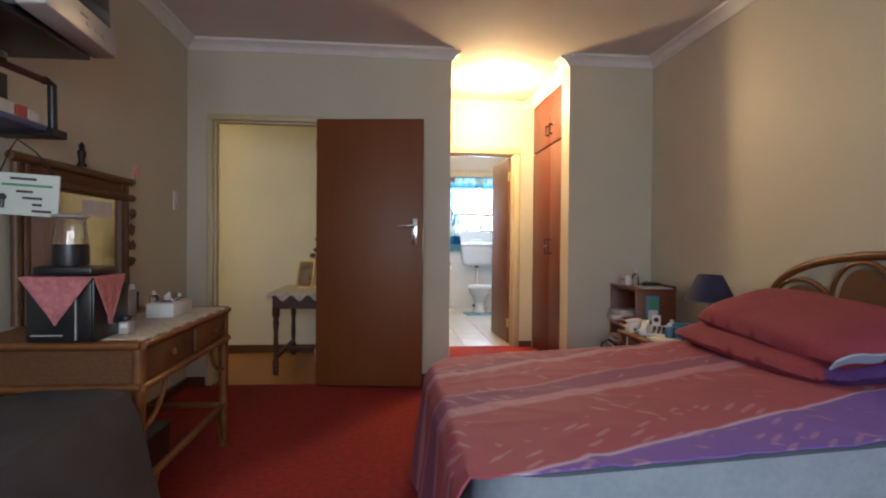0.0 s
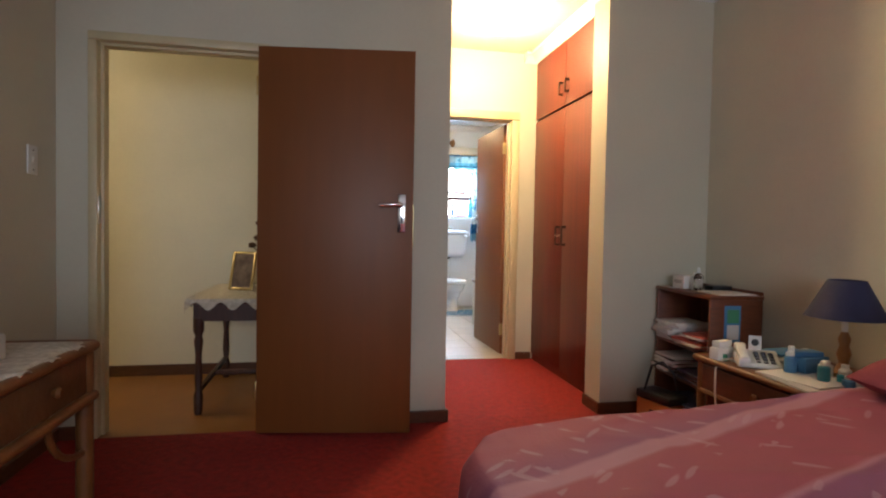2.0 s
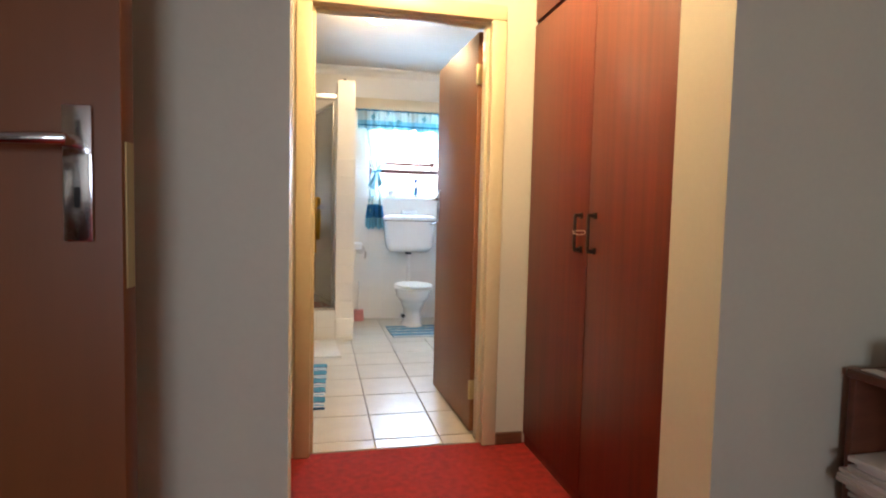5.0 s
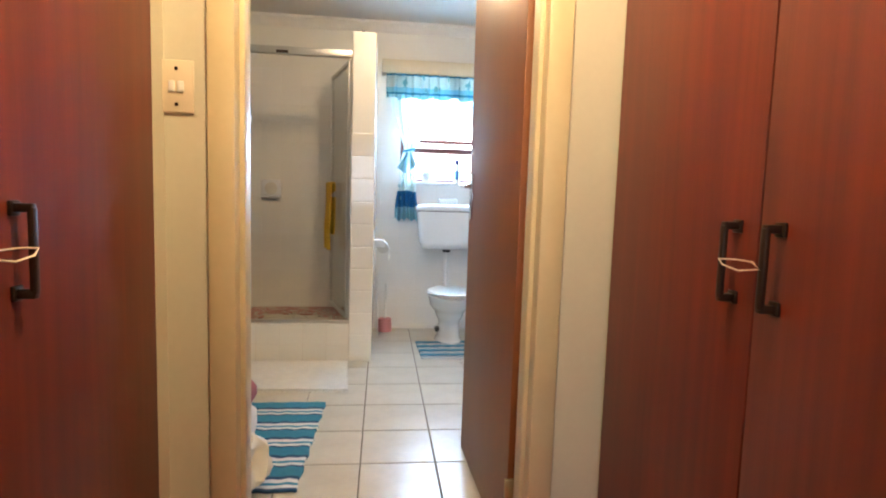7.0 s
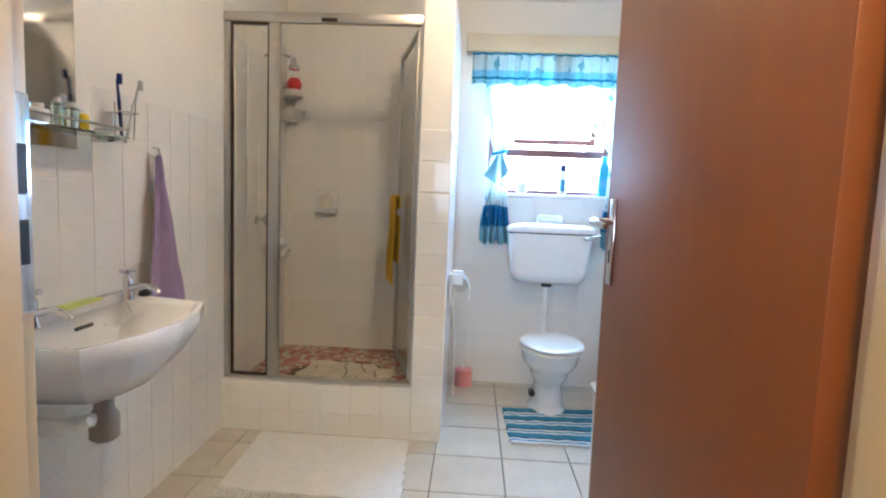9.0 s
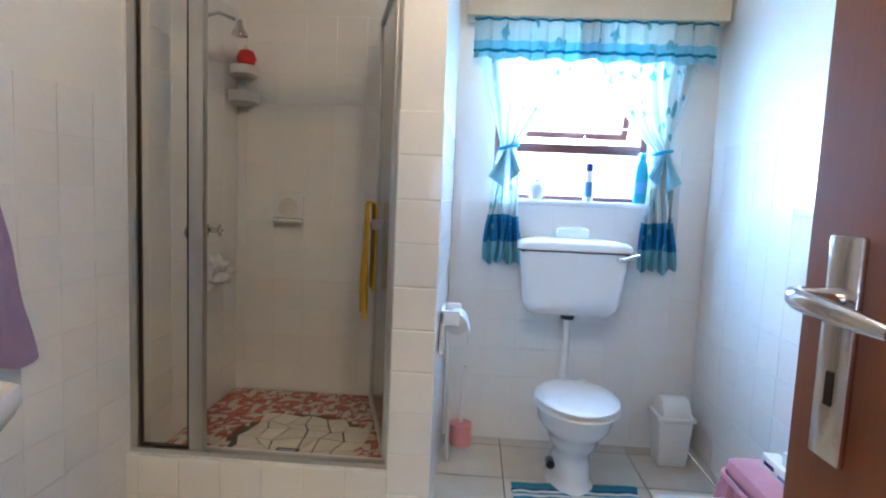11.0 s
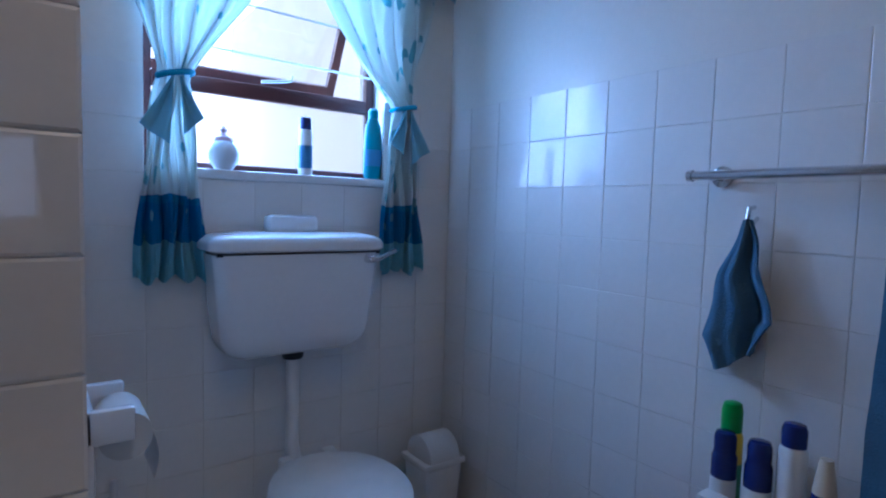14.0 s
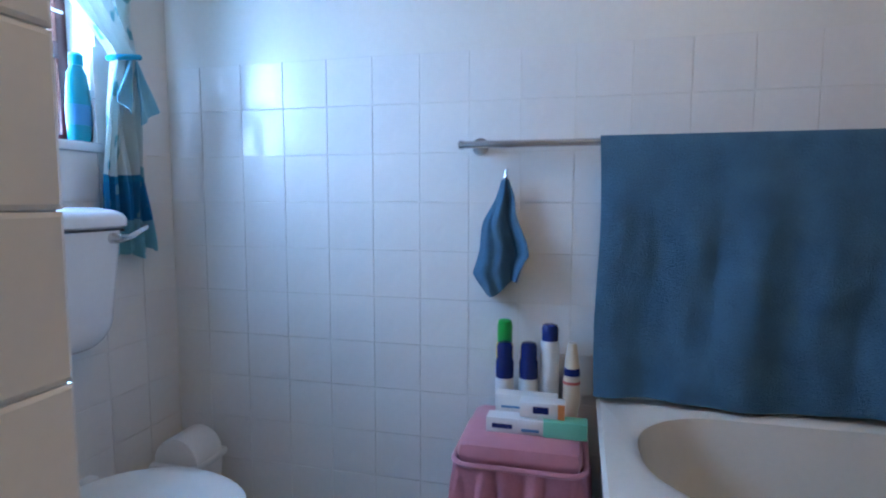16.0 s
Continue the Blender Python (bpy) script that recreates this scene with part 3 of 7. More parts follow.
def curtain(x0, x1, tie_x, low_x, mirrored):
    """Gathered at the rail, tied back at half height, flaring to the hem."""
    zt, zk, zb = 2.19, 1.56, 0.97

    def f(u, v):
        z = zt + (zb - zt) * v
        k = (zt - zk) / (zt - zb)
        if v < k:
            s = v / k
            lo, hi = x0, x1
            w = s ** 1.6
            a, c = lo + (tie_x - 0.035 - lo) * w, hi + (tie_x + 0.035 - hi) * s ** 1.15
        else:
            s = ((v - k) / (1 - k)) ** 0.6
            a, c = tie_x - 0.035 + (low_x - 0.10 - tie_x + 0.035) * s, tie_x + 0.035 + (low_x + 0.10 - tie_x - 0.035) * s
        wave = math.sin(u * 27 + 2.4 * math.sin(4 * v + x0)) * 0.015 + 0.008 * math.sin(u * 53 + 4 + 3 * v) + 0.02 * noise.noise(Vector((u * 4, v * 5, x0)))
        return (a + (c - a) * u + 0.006 * math.sin(19 * v + 9 * u), YR - 0.055 + wave - 0.03 * math.exp(-((v - k) / 0.08) ** 2), z + (0.012 * math.sin(u * 23 + x0) + 0.02 * noise.noise(Vector((u * 3, 1, x0)))) * v)

    d = thing("curtain", ((x0 + x1) / 2, YR - 0.06, 0.97), "white sheer curtain with blue bands, tied back", "curtain", "bathroom curtains")
    part("drape", bm_sheet(f, 60, 44, 0.003), SHEER, d)

    def val(u, v):
        wave = math.sin(u * 46) * 0.012 + 0.005 * math.sin(u * 101)
        return (x0 - 0.02 + (x1 - x0 + 0.04) * u, YR - 0.10 + wave, 2.20 - 0.21 * v + 0.008 * math.sin(u * 23) * v)

    part("valance", bm_sheet(val, 70, 10, 0.003), FRILL, d, "short gathered frill with blue edges")
    ring = [(tie_x + 0.045 * math.cos(a), YR - 0.085 + 0.036 * math.sin(a), zk + 0.01 * math.cos(a)) for a in [2 * math.pi * i / 16 for i in range(16)]]
    tie = part("tie_back", bm_tube(ring, 0.009, 8, closed=True), TIECLOTH, d, "blue tie band")
    s = -1 if mirrored else 1
    for q, drop in ((1, 0.14), (-0.7, 0.11)):
        part("tie_tail", bm_sheet(lambda u, v: (tie_x + s * q * (-0.012 - 0.085 * v + 0.075 * u * v), YR - 0.112 - 0.010 * math.sin(7 * u + 2 * v), zk - 0.01 - drop * v - 0.05 * u * v), 8, 8, 0.004), TAILCLOTH, d)


curtain(0.92, 1.52, 1.10, 1.09, False)
curtain(1.45, 2.06, 1.86, 1.88, True)

# ---- sill things ----
SZ = WZ0 + 0.004
jar = thing("porcelain_jar", (1.26, YR + 0.03, SZ), "small white porcelain jar with a pink lid", "jar")
part("body", bm_lathe((1.26, YR + 0.03, SZ), [(0.028, 0), (0.03, 0.006), (0.047, 0.03), (0.052, 0.055), (0.044, 0.08), (0.03, 0.092)]), CERAMIC, jar)
part("lid", bm_lathe((1.26, YR + 0.03, SZ + 0.092), [(0.034, 0), (0.03, 0.012), (0.014, 0.02), (0.009, 0.028), (0.013, 0.036), (0.008, 0.046), (0.001, 0.05)]), plain("pale_pink_porcelain", (0.66, 0.42, 0.42), 0.25), jar, "pink domed lid")


def spray(x, y, z, r, h, body, cap, label, band=None, cap_h=0.22):
    d = thing("spray_can", (x, y, z), label, "spray can", "toiletries")
    hb = h * (1 - cap_h)
    part("body", bm_lathe((x, y, z), [(r * 0.94, 0), (r, 0.004), (r, hb - 0.012), (r * 0.86, hb)]), body, d)
    part("cap", bm_lathe((x, y, z + hb), [(r * 0.86, 0), (r * 0.88, h * cap_h * 0.7), (r * 0.74, h * cap_h * 0.95), (r * 0.5, h * cap_h)]), cap, d, "coloured cap")
    if band:
        part("label_band", bm_lathe((x, y, z + hb * 0.15), [(r * 1.012, 0), (r * 1.012, hb * 0.5)]), band, d, "printed label band")
    return d


spray(1.53, YR + 0.02, SZ, 0.024, 0.20, WHITEP, NAVYPLASTIC, "white and blue air freshener can on the sill", BLUECARD)
bot = thing("cleaner_bottle", (1.80, YR + 0.03, SZ), "teal cleaner bottle on the window sill", "bottle")
part("body", bm_lathe((1.80, YR + 0.03, SZ), [(0.03, 0), (0.036, 0.01), (0.038, 0.10), (0.034, 0.16), (0.03, 0.20), (0.018, 0.225)], squash=0.7), TEALPLASTIC, bot)
part("cap", bm_lathe((1.80, YR + 0.03, SZ + 0.225), [(0.019, 0), (0.019, 0.03), (0.012, 0.038)]), TEALPLASTIC, bot)
part("label_band", bm_lathe((1.80, YR + 0.03, SZ + 0.05), [(0.0385, 0), (0.0385, 0.06)], squash=0.71), BLUECARD, bot)
solo("red_packet", bm_box((1.815, YR + 0.045, SZ), (1.835, YR + 0.085, SZ + 0.10), 0.004), REDPLASTIC, "small red packet behind the bottle", "packet")

# ---- toilet ----
tx = 1.445
toilet = thing("toilet", (tx, 8.7, 0), "white ceramic toilet with its lid down", "toilet")


def bowl(u, v, top=0.385):
    """Round the bowl (u) from the foot (v=0) to the rim (v=1)."""
    a = 2 * math.pi * u
    prof = [(0.0, 0.115, 0.20), (0.12, 0.095, 0.17), (0.4, 0.085, 0.15), (0.62, 0.115, 0.19), (0.82, 0.165, 0.235), (1.0, 0.178, 0.25)]
    for (v0, a0, b0), (v1, a1, b1) in zip(prof, prof[1:]):
        if v <= v1 + 1e-9:
            s = (v - v0) / (v1 - v0)
            s = s * s * (3 - 2 * s)
            rx, ry = a0 + (a1 - a0) * s, b0 + (b1 - b0) * s
            break
    return (tx + rx * math.cos(a), 8.68 + 0.05 * (1 - v) + ry * math.sin(a), top * v)


b = bmesh.new()
rings = [[b.verts.new(bowl(i / 36, j / 20)) for i in range(36)] for j in range(21)]
for r0, r1 in zip(rings, rings[1:]):
    for i in range(36):
        b.faces.new((r0[i], r0[(i + 1) % 36], r1[(i + 1) % 36], r1[i]))
b.faces.new(rings[0][::-1])
b.faces.new(rings[-1])
part("bowl", b, CERAMIC, toilet)


def oval(z, h, k, mat, name, label=""):
    pr = [(0.93, 0), (1.0, h * 0.25), (1.0, h * 0.6), (0.96, h * 0.9), (0.8, h * 1.1), (0.35, h * 1.25), (0.01, h * 1.28)]
    b = bm_lathe((0, 0, 0), [(q * 0.19 * k, w) for q, w in pr], 40)
    for v in b.verts:
        v.co.y *= 1.30 if v.co.y < 0 else 1.18
        v.co.x += tx
        v.co.y += 8.655
        v.co.z += z
    part(name, b, mat, toilet, label)


oval(0.388, 0.018, 1.0, WHITEP, "seat")
oval(0.413, 0.020, 0.985, WHITEP, "lid", "closed white plastic lid")
for hx in (-0.07, 0.07):
    part("seat_hinge", bm_box((tx + hx - 0.02, 8.865, 0.385), (tx + hx + 0.02, 8.90, 0.43), 0.006), WHITEP, toilet)
part("flush_pipe", bm_tube([(tx, 9.02, 0.74), (tx, 9.02, 0.52), (tx - 0.005, 9.01, 0.42), (tx - 0.008, 8.96, 0.335), (tx - 0.008, 8.88, 0.315)], [0.02, 0.02, 0.022, 0.026, 0.03], 14), WHITEP, toilet)
part("pipe_collar", bm_lathe((tx, 9.02, 0.70), [(0.032, 0), (0.036, 0.012), (0.03, 0.03)]), BLACK, toilet, "black rubber collar")
part("floor_bolt", bm_lathe((tx - 0.105, 8.60, 0.12), [(0.02, 0), (0.02, 0.05), (0.012, 0.06)], 12, axis="y"), BLACK, toilet)
cis = thing("cistern", (tx, YR, 0.72), "white ceramic cistern on the wall above the toilet", "cistern")


def loft(rings):
    b = bmesh.new()
    made = [[b.verts.new(p) for p in r] for r in rings]
    n = len(made[0])
    for r0, r1 in zip(made, made[1:]):
        for i in range(n):
            b.faces.new((r0[i], r0[(i + 1) % n], r1[(i + 1) % n], r1[i]))
    b.faces.new(made[0][::-1])
    b.faces.new(made[-1])
    return b


def rrect(x0, x1, y0, y1, r, n=10):
    out = []
    for cx, cy, a0 in ((x1 - r, y1 - r, 0), (x0 + r, y1 - r, 90), (x0 + r, y0 + r, 180), (x1 - r, y0 + r, 270)):
        for i in range(n + 1):
            a = radians(a0 + 90 * i / n)
            out.append((cx + r * math.cos(a), cy + r * math.sin(a)))
    return out


rings = []
for h in (0, 0.006, 0.014, 0.026, 0.042, 0.06, 0.08, 0.16, 0.24, 0.325):
    round_off = 0.08 - math.sqrt(max(0.0, 0.08 ** 2 - max(0.0, 0.08 - h) ** 2))
    w = 0.235 + 0.035 * (h / 0.325) - 0.7 * round_off
    rings.append([(x, y, 0.725 + h) for x, y in rrect(tx - w, tx + w, YR - 0.208 + 0.6 * round_off + 0.02 * (1 - h / 0.325), YR - 0.008, 0.045)])
part("tank", loft(rings), CERAMIC, cis)
rings = []
for inset, h in ((0.008, 0), (0.0, 0.006), (0.0, 0.022), (0.006, 0.034), (0.022, 0.043), (0.06, 0.048), (0.09, 0.049)):
    rings.append([(x, y, 1.057 + h + (0.016 * (1 - ((x - tx) / 0.285) ** 2) if h > 0.01 else 0)) for x, y in rrect(tx - 0.283 + inset, tx + 0.283 - inset, YR - 0.222 + inset * 0.9, YR - 0.006 - inset * 0.2, 0.05 - inset * 0.4)])
part("lid", loft(rings), CERAMIC, cis)
# solid black strip: the shade under the lid, put in as colour
part("lid_gap_shade", bm_box((tx - 0.262, YR - 0.203, 1.046), (tx + 0.262, YR - 0.01, 1.0545)), BLACK, cis)
part("flush_lever", bm_tube([(tx + 0.215, YR - 0.205, 1.03), (tx + 0.215, YR - 0.235, 1.03), (tx + 0.235, YR - 0.243, 1.032), (tx + 0.30, YR - 0.243, 1.058)], [0.016, 0.012, 0.009, 0.007], 10), CHROME, cis, "chrome flush lever")
dish = thing("ceramic_dish", (1.45, YR - 0.06, 1.115), "white ceramic holder standing on the cistern", "holder")
part("body", bm_box((1.365, YR - 0.105, 1.110), (1.53, YR - 0.03, 1.166), 0.016), CERAMIC, dish)
# no real recess: a darker pad paints the shade inside the holder
part("hollow_shade", bm_box((1.385, YR - 0.095, 1.1665), (1.51, YR - 0.04, 1.169), 0.001), GROUT, dish)
bin_ = thing("pedal_bin", (1.99, 8.97, 0), "small white plastic swing-top bin", "bin")
b = bm_box((-0.085, -0.075, 0), (0.085, 0.075, 0.235), 0.012)
for v in b.verts:
    v.co.x *= 0.82 + 0.18 * v.co.z / 0.235
    v.co.y *= 0.82 + 0.18 * v.co.z / 0.235
b.transform(Matrix.Translation((1.99, 8.97, 0.001)))
part("body", b, WHITEP, bin_)
part("rim", bm_box((1.895, 8.885, 0.236), (2.085, 9.055, 0.262), 0.008), WHITEP, bin_)
part("swing_lid", bm_lathe((1.915, 8.97, 0.262), [(0.06, 0), (0.082, 0.01), (0.082, 0.14), (0.06, 0.15)], 20, axis="x"), WHITEP, bin_)
brush = thing("toilet_brush", (0.925, 9.02, 0), "toilet brush in a pink plastic pot", "toilet brush")
part("pot", bm_lathe((0.925, 9.02, 0), [(0.06, 0), (0.062, 0.006), (0.056, 0.10), (0.058, 0.112), (0.03, 0.118)]), PINKPLASTIC, brush)
part("handle", bm_tube([(0.925, 9.02, 0.11), (0.93, 9.02, 0.28), (0.935, 9.02, 0.42)], [0.012, 0.008, 0.01], 10), WHITEP, brush, "white handle")
solo("broom_stick", bm_tube([(0.865, 8.80, 0.012), (0.855, 8.80, 0.38), (0.836, 8.80, 0.64)], 0.008, 8), WHITEP, "thin white stick leaning on the dwarf wall", "stick")
tp = thing("toilet_roll_holder", (0.828, 8.42, 0.67), "white ceramic toilet roll holder on the dwarf wall", "roll holder")
part("bracket", boxes(((0.83, 8.34, 0.67), (0.847, 8.52, 0.85)), ((0.83, 8.34, 0.79), (0.907, 8.362, 0.85)), ((0.83, 8.498, 0.79), (0.907, 8.52, 0.85)), bev=0.006), CERAMIC, tp)
part("roll", bm_lathe((0.895, 8.366, 0.79), [(0.02, 0), (0.042, 0.0), (0.042, 0.128), (0.02, 0.128)], 24, axis="y"), PAPER, tp, "white paper roll")
part("loose_end", bm_sheet(lambda u, v: (0.938 + 0.01 * math.sin(3 * v), 8.37 + 0.12 * u, 0.79 - 0.09 * v), 3, 6, 0.002), PAPER, tp)

# ---- mats ----


def mat_rug(name, corners, stripes, colours, label):
    """A flat woven mat from four corners; stripes run along its first side."""
    a, b2, c, d2 = [Vector((*p, 0)) for p in corners]
    o = thing(name, tuple((a + c) / 2), label, "bath mat")

    def f(v0, v1):
        def g(u, v):
            v = v0 + (v1 - v0) * v
            p = a.lerp(b2, u).lerp(d2.lerp(c, u), v)
            return (p.x + 0.004 * math.sin(40 * v), p.y + 0.003 * math.sin(23 * u), 0.010 + 0.0025 * math.sin(37 * u + 13 * v) * math.sin(29 * v))
        return g
    pos = 0
    for w, k in stripes:
        part("stripe" if len(stripes) > 1 else "rug_body", bm_sheet(f(pos, pos + w), 24, 6 if len(stripes) > 1 else 24, 0.012), colours[k], o)
        pos += w
    return o


TURQ = material("turquoise_woven_cotton", (0.045, 0.30, 0.45), 0.95, (0.03, 0.2, 0.33), 40, (6, 30, 1), 1.0, 120)
DEEP = material("deep_blue_woven_cotton", (0.016, 0.075, 0.17), 0.95, bump=1.0, bump_scale=120)
PALEW = material("white_woven_cotton", (0.72, 0.74, 0.74), 0.95, bump=1.0, bump_scale=120)
ST = []
for i in range(5):
    ST += [(0.085, 0), (0.025, 1), (0.03, 2), (0.02, 0), (0.025, 2), (0.015, 1)]
mat_rug("bath_mat", [(0.14, 7.33), (0.59, 7.33), (0.565, 6.40), (0.16, 6.40)], ST, (TURQ, DEEP, PALEW), "striped turquoise and white woven bath mat")
ST2 = []
for i in range(4):
    ST2 += [(0.11, 0), (0.03, 1), (0.04, 2), (0.03, 0), (0.04, 2)]
mat_rug("toilet_mat", [(1.17, 8.62), (1.74, 8.66), (1.70, 8.16), (1.19, 8.16)], ST2, (TURQ, DEEP, PALEW), "striped turquoise mat at the toilet's foot")
wm = mat_rug("shower_mat", [(-0.10, 8.10), (0.665, 8.10), (0.70, 7.53), (-0.08, 7.55)], [(1.0, 0)], (WHITETOWEL,), "white towelling bath mat before the shower")
fr = bmesh.new()
for i in range(70):
    x = -0.08 + 0.78 * i / 69
    bm_tube([(x, 7.545, 0.012), (x + random.uniform(-0.008, 0.008), 7.525, 0.006), (x + random.uniform(-0.014, 0.014), 7.505, 0.004)], 0.003, 4, fr)
part("fringe", fr, WHITETOWEL, wm)

# ---- shower ----
tray = structure("floor_shower", bm_box((BL, 8.26, 0), (0.68, YR, 0.185)), FLOORGROUT, "shower floor of broken tile mosaic", "shower floor")
kerb = structure("kerb_shower", bm_box((BL, 8.148, 0), (0.678, 8.26, 0.262)), GROUT, "tiled kerb before the shower", "kerb")
RED1 = material("red_brown_tile_chip", (0.32, 0.055, 0.035), 0.3, (0.42, 0.12, 0.08), 30, mix=0.3)
CHIP = material("white_tile_chip", (0.74, 0.70, 0.60), 0.25, (0.64, 0.60, 0.50), 14, by_object=0.08)
rng = random.Random(5)


def broken(x0, x1, y0, y1, cell, keep, gap, split=0.35):
    nx, ny = max(1, round((x1 - x0) / cell)), max(1, round((y1 - y0) / cell))
    g = [[(x0 + (x1 - x0) * i / nx + (rng.uniform(-0.36, 0.36) * cell if 0 < i < nx else 0), y0 + (y1 - y0) * j / ny + (rng.uniform(-0.36, 0.36) * cell if 0 < j < ny else 0)) for j in range(ny + 1)] for i in range(nx + 1)]
    out = []
    for i in range(nx):
        for j in range(ny):
            q = [g[i][j], g[i + 1][j], g[i + 1][j + 1], g[i][j + 1]]
            cx, cy = sum(p[0] for p in q) / 4, sum(p[1] for p in q) / 4
            if keep(cx, cy):
                shapes = [[q[0], q[1], q[2]], [q[0], q[2], q[3]]] if rng.random() < split else [q]
                for s in shapes:
                    mx, my = sum(p[0] for p in s) / len(s), sum(p[1] for p in s) / len(s)
                    out.append([(mx + (p[0] - mx) * (1 - gap), my + (p[1] - my) * (1 - gap)) for p in s])
    return out


def middle(x, y):
    return ((x - 0.2) / 0.30) ** 2 + ((y - 8.55) / 0.26) ** 2 < 1


for q in broken(BL + 0.01, 0.67, 8.27, YR - 0.01, 0.088, middle, 0.10):
    part("tile_chip", bm_poly(q, 0.185, 0.193), CHIP, tray, smooth=False)
small_w, small_r = bmesh.new(), bmesh.new()
for q in broken(BL + 0.01, 0.67, 8.27, YR - 0.01, 0.033, lambda x, y: not middle(x, y), 0.20, 0.7):
    bm_poly(q, 0.185, 0.1915, small_r if rng.random() < 0.55 else small_w)
tagged(part("white_mosaic", small_w, CHIP, tray, smooth=False), kind="stuff")
tagged(part("red_mosaic", small_r, RED1, tray, smooth=False), kind="stuff")
drain = thing("shower_drain", (0.2, 8.40, 0.194), "dark square shower drain grating", "drain")
part("grating", bm_box((0.15, 8.36, 0.1935), (0.25, 8.43, 0.199), 0.002), BLACK, drain)
part("slot", boxes(((0.165, 8.38, 0.199), (0.235, 8.386, 0.2)), ((0.165, 8.402, 0.199), (0.235, 8.408, 0.2))), STEEL, drain)

enc = thing("shower_enclosure", (0.17, 8.2, 0.262), "aluminium and spotted glass shower screen with its door swung inwards", "shower screen")
ey = 8.19
part("head_rail", bm_box((BL + 0.002, ey - 0.018, 2.095), (0.678, ey + 0.018, 2.145), 0.003), STEEL, enc)
part("foot_rail", bm_box((BL + 0.002, ey - 0.018, 0.263), (0.678, ey + 0.018, 0.287), 0.003), STEEL, enc)
part("post", bm_box((BL + 0.002, ey - 0.016, 0.287), (BL + 0.036, ey + 0.016, 2.095), 0.003), STEEL, enc)
part("post", bm_box((0.652, ey - 0.016, 0.287), (0.678, ey + 0.016, 2.095), 0.003), STEEL, enc)
part("post", bm_box((-0.105, ey - 0.018, 0.287), (-0.05, ey + 0.018, 2.095), 0.003), STEEL, enc)
part("bead", boxes(((BL + 0.038, ey - 0.01, 0.288), (BL + 0.046, ey + 0.01, 2.094)), ((-0.115, ey - 0.01, 0.288), (-0.107, ey + 0.01, 2.094)), ((BL + 0.046, ey - 0.01, 0.288), (-0.115, ey + 0.01, 0.297)), ((BL + 0.046, ey - 0.01, 2.086), (-0.115, ey + 0.01, 2.094))), BRONZE, enc, "dark rubber glazing bead")
p = part("fixed_pane", bm_box((BL + 0.05, ey - 0.003, 0.3), (-0.118, ey + 0.003, 2.08)), DRYGLASS, enc)
p.visible_shadow = False
part("catch", bm_box((0.16, ey - 0.028, 2.10), (0.24, ey - 0.019, 2.118), 0.002), BRONZE, enc, "dark door catch")
dm = pose(0.648, ey + 0.02, 0.29, 0, 0, 105.5)
dw = 0.64
b = boxes(((0, -0.012, 0), (0.028, 0.012, 1.80)), ((dw - 0.028, -0.012, 0), (dw, 0.012, 1.80)), ((0.028, -0.012, 0), (dw - 0.028, 0.012, 0.028)), ((0.028, -0.012, 1.772), (dw - 0.028, 0.012, 1.80)), bev=0.003)
b.transform(dm)
sd = part("door_frame", b, STEEL, enc)
b = bm_box((0.026, -0.003, 0.026), (dw - 0.026, 0.003, 1.775))
b.transform(dm)
p = part("door_pane", b, DRYGLASS, sd)
p.visible_shadow = False
b = boxes(((0.26, 0.012, 0.86), (0.30, 0.05, 0.90)), ((0.29, 0.04, 0.86), (0.60, 0.052, 0.884)))
b.transform(dm)
part("towel_bar", b, STEEL, sd)


def hanging(name, place, along, length, drop_a, drop_b, out, mat, label, folds=3.0, amp=0.012, category="towel", top_r=0.016):
    """A cloth folded over a bar: from place along the unit way, drop_a in front (towards out), drop_b behind."""
    al, o = Vector(along), Vector(out)

    def f(u, v):
        t = v * (drop_a + drop_b + math.pi * top_r)
        if t < drop_a:
            off, z = top_r, -(drop_a - t)
        elif t < drop_a + math.pi * top_r:
            an = (t - drop_a) / top_r
            off, z = top_r * math.cos(an), top_r * math.sin(an)
        else:
            off, z = -top_r, -(t - drop_a - math.pi * top_r)
        low = min(1, max(0, -z) / 0.35)
        w = amp * low * (1.1 * noise.noise(Vector((u * 9, z * 4, 3))) + 0.5 * noise.noise(Vector((u * 26, z * 13, 7))) + 0.6 * math.sin(u * folds * 6.28 + 1.3 * z) + 0.5 * math.sin(u * folds * 14.3 + 2)) * (1 if off > 0 else 0.4)
        p = Vector(place) + al * (u * length + 0.006 * math.sin(8 * z)) + o * (off + w) + Vector((0, 0, z + 0.006 * math.sin(u * 9) * low))
        return p
    return solo(name, bm_sheet(f, 70, 80, 0.007), mat, label, category)


hanging("yellow_cloth", tuple(dm @ Vector((0.33, 0.046, 0.955))), tuple((dm.to_3x3() @ Vector((1, 0, 0)))), 0.21, 0.50, 0.38, tuple(dm.to_3x3() @ Vector((0, 1, 0))), YELLOWCLOTH, "yellow cloth hung over the shower door's bar", 1.5, 0.01, "cloth")
soap = thing("soap_dish", (-0.05, YR, 1.16), "white ceramic soap dish set into the tiles", "soap dish")
part("body", bm_box((-0.13, YR - 0.055, 1.125), (0.03, YR - 0.004, 1.145), 0.009), CERAMIC, soap)
part("back", bm_box((-0.13, YR - 0.022, 1.145), (0.03, YR - 0.004, 1.275), 0.008), CERAMIC, soap)
# flat darker disc, its tone standing for shade in the dish's recess
part("hollow_shade", bm_lathe((-0.05, YR - 0.024, 1.205), [(0.052, 0), (0.045, -0.003), (0.01, -0.004)], 24, axis="y"), GROUT, soap)
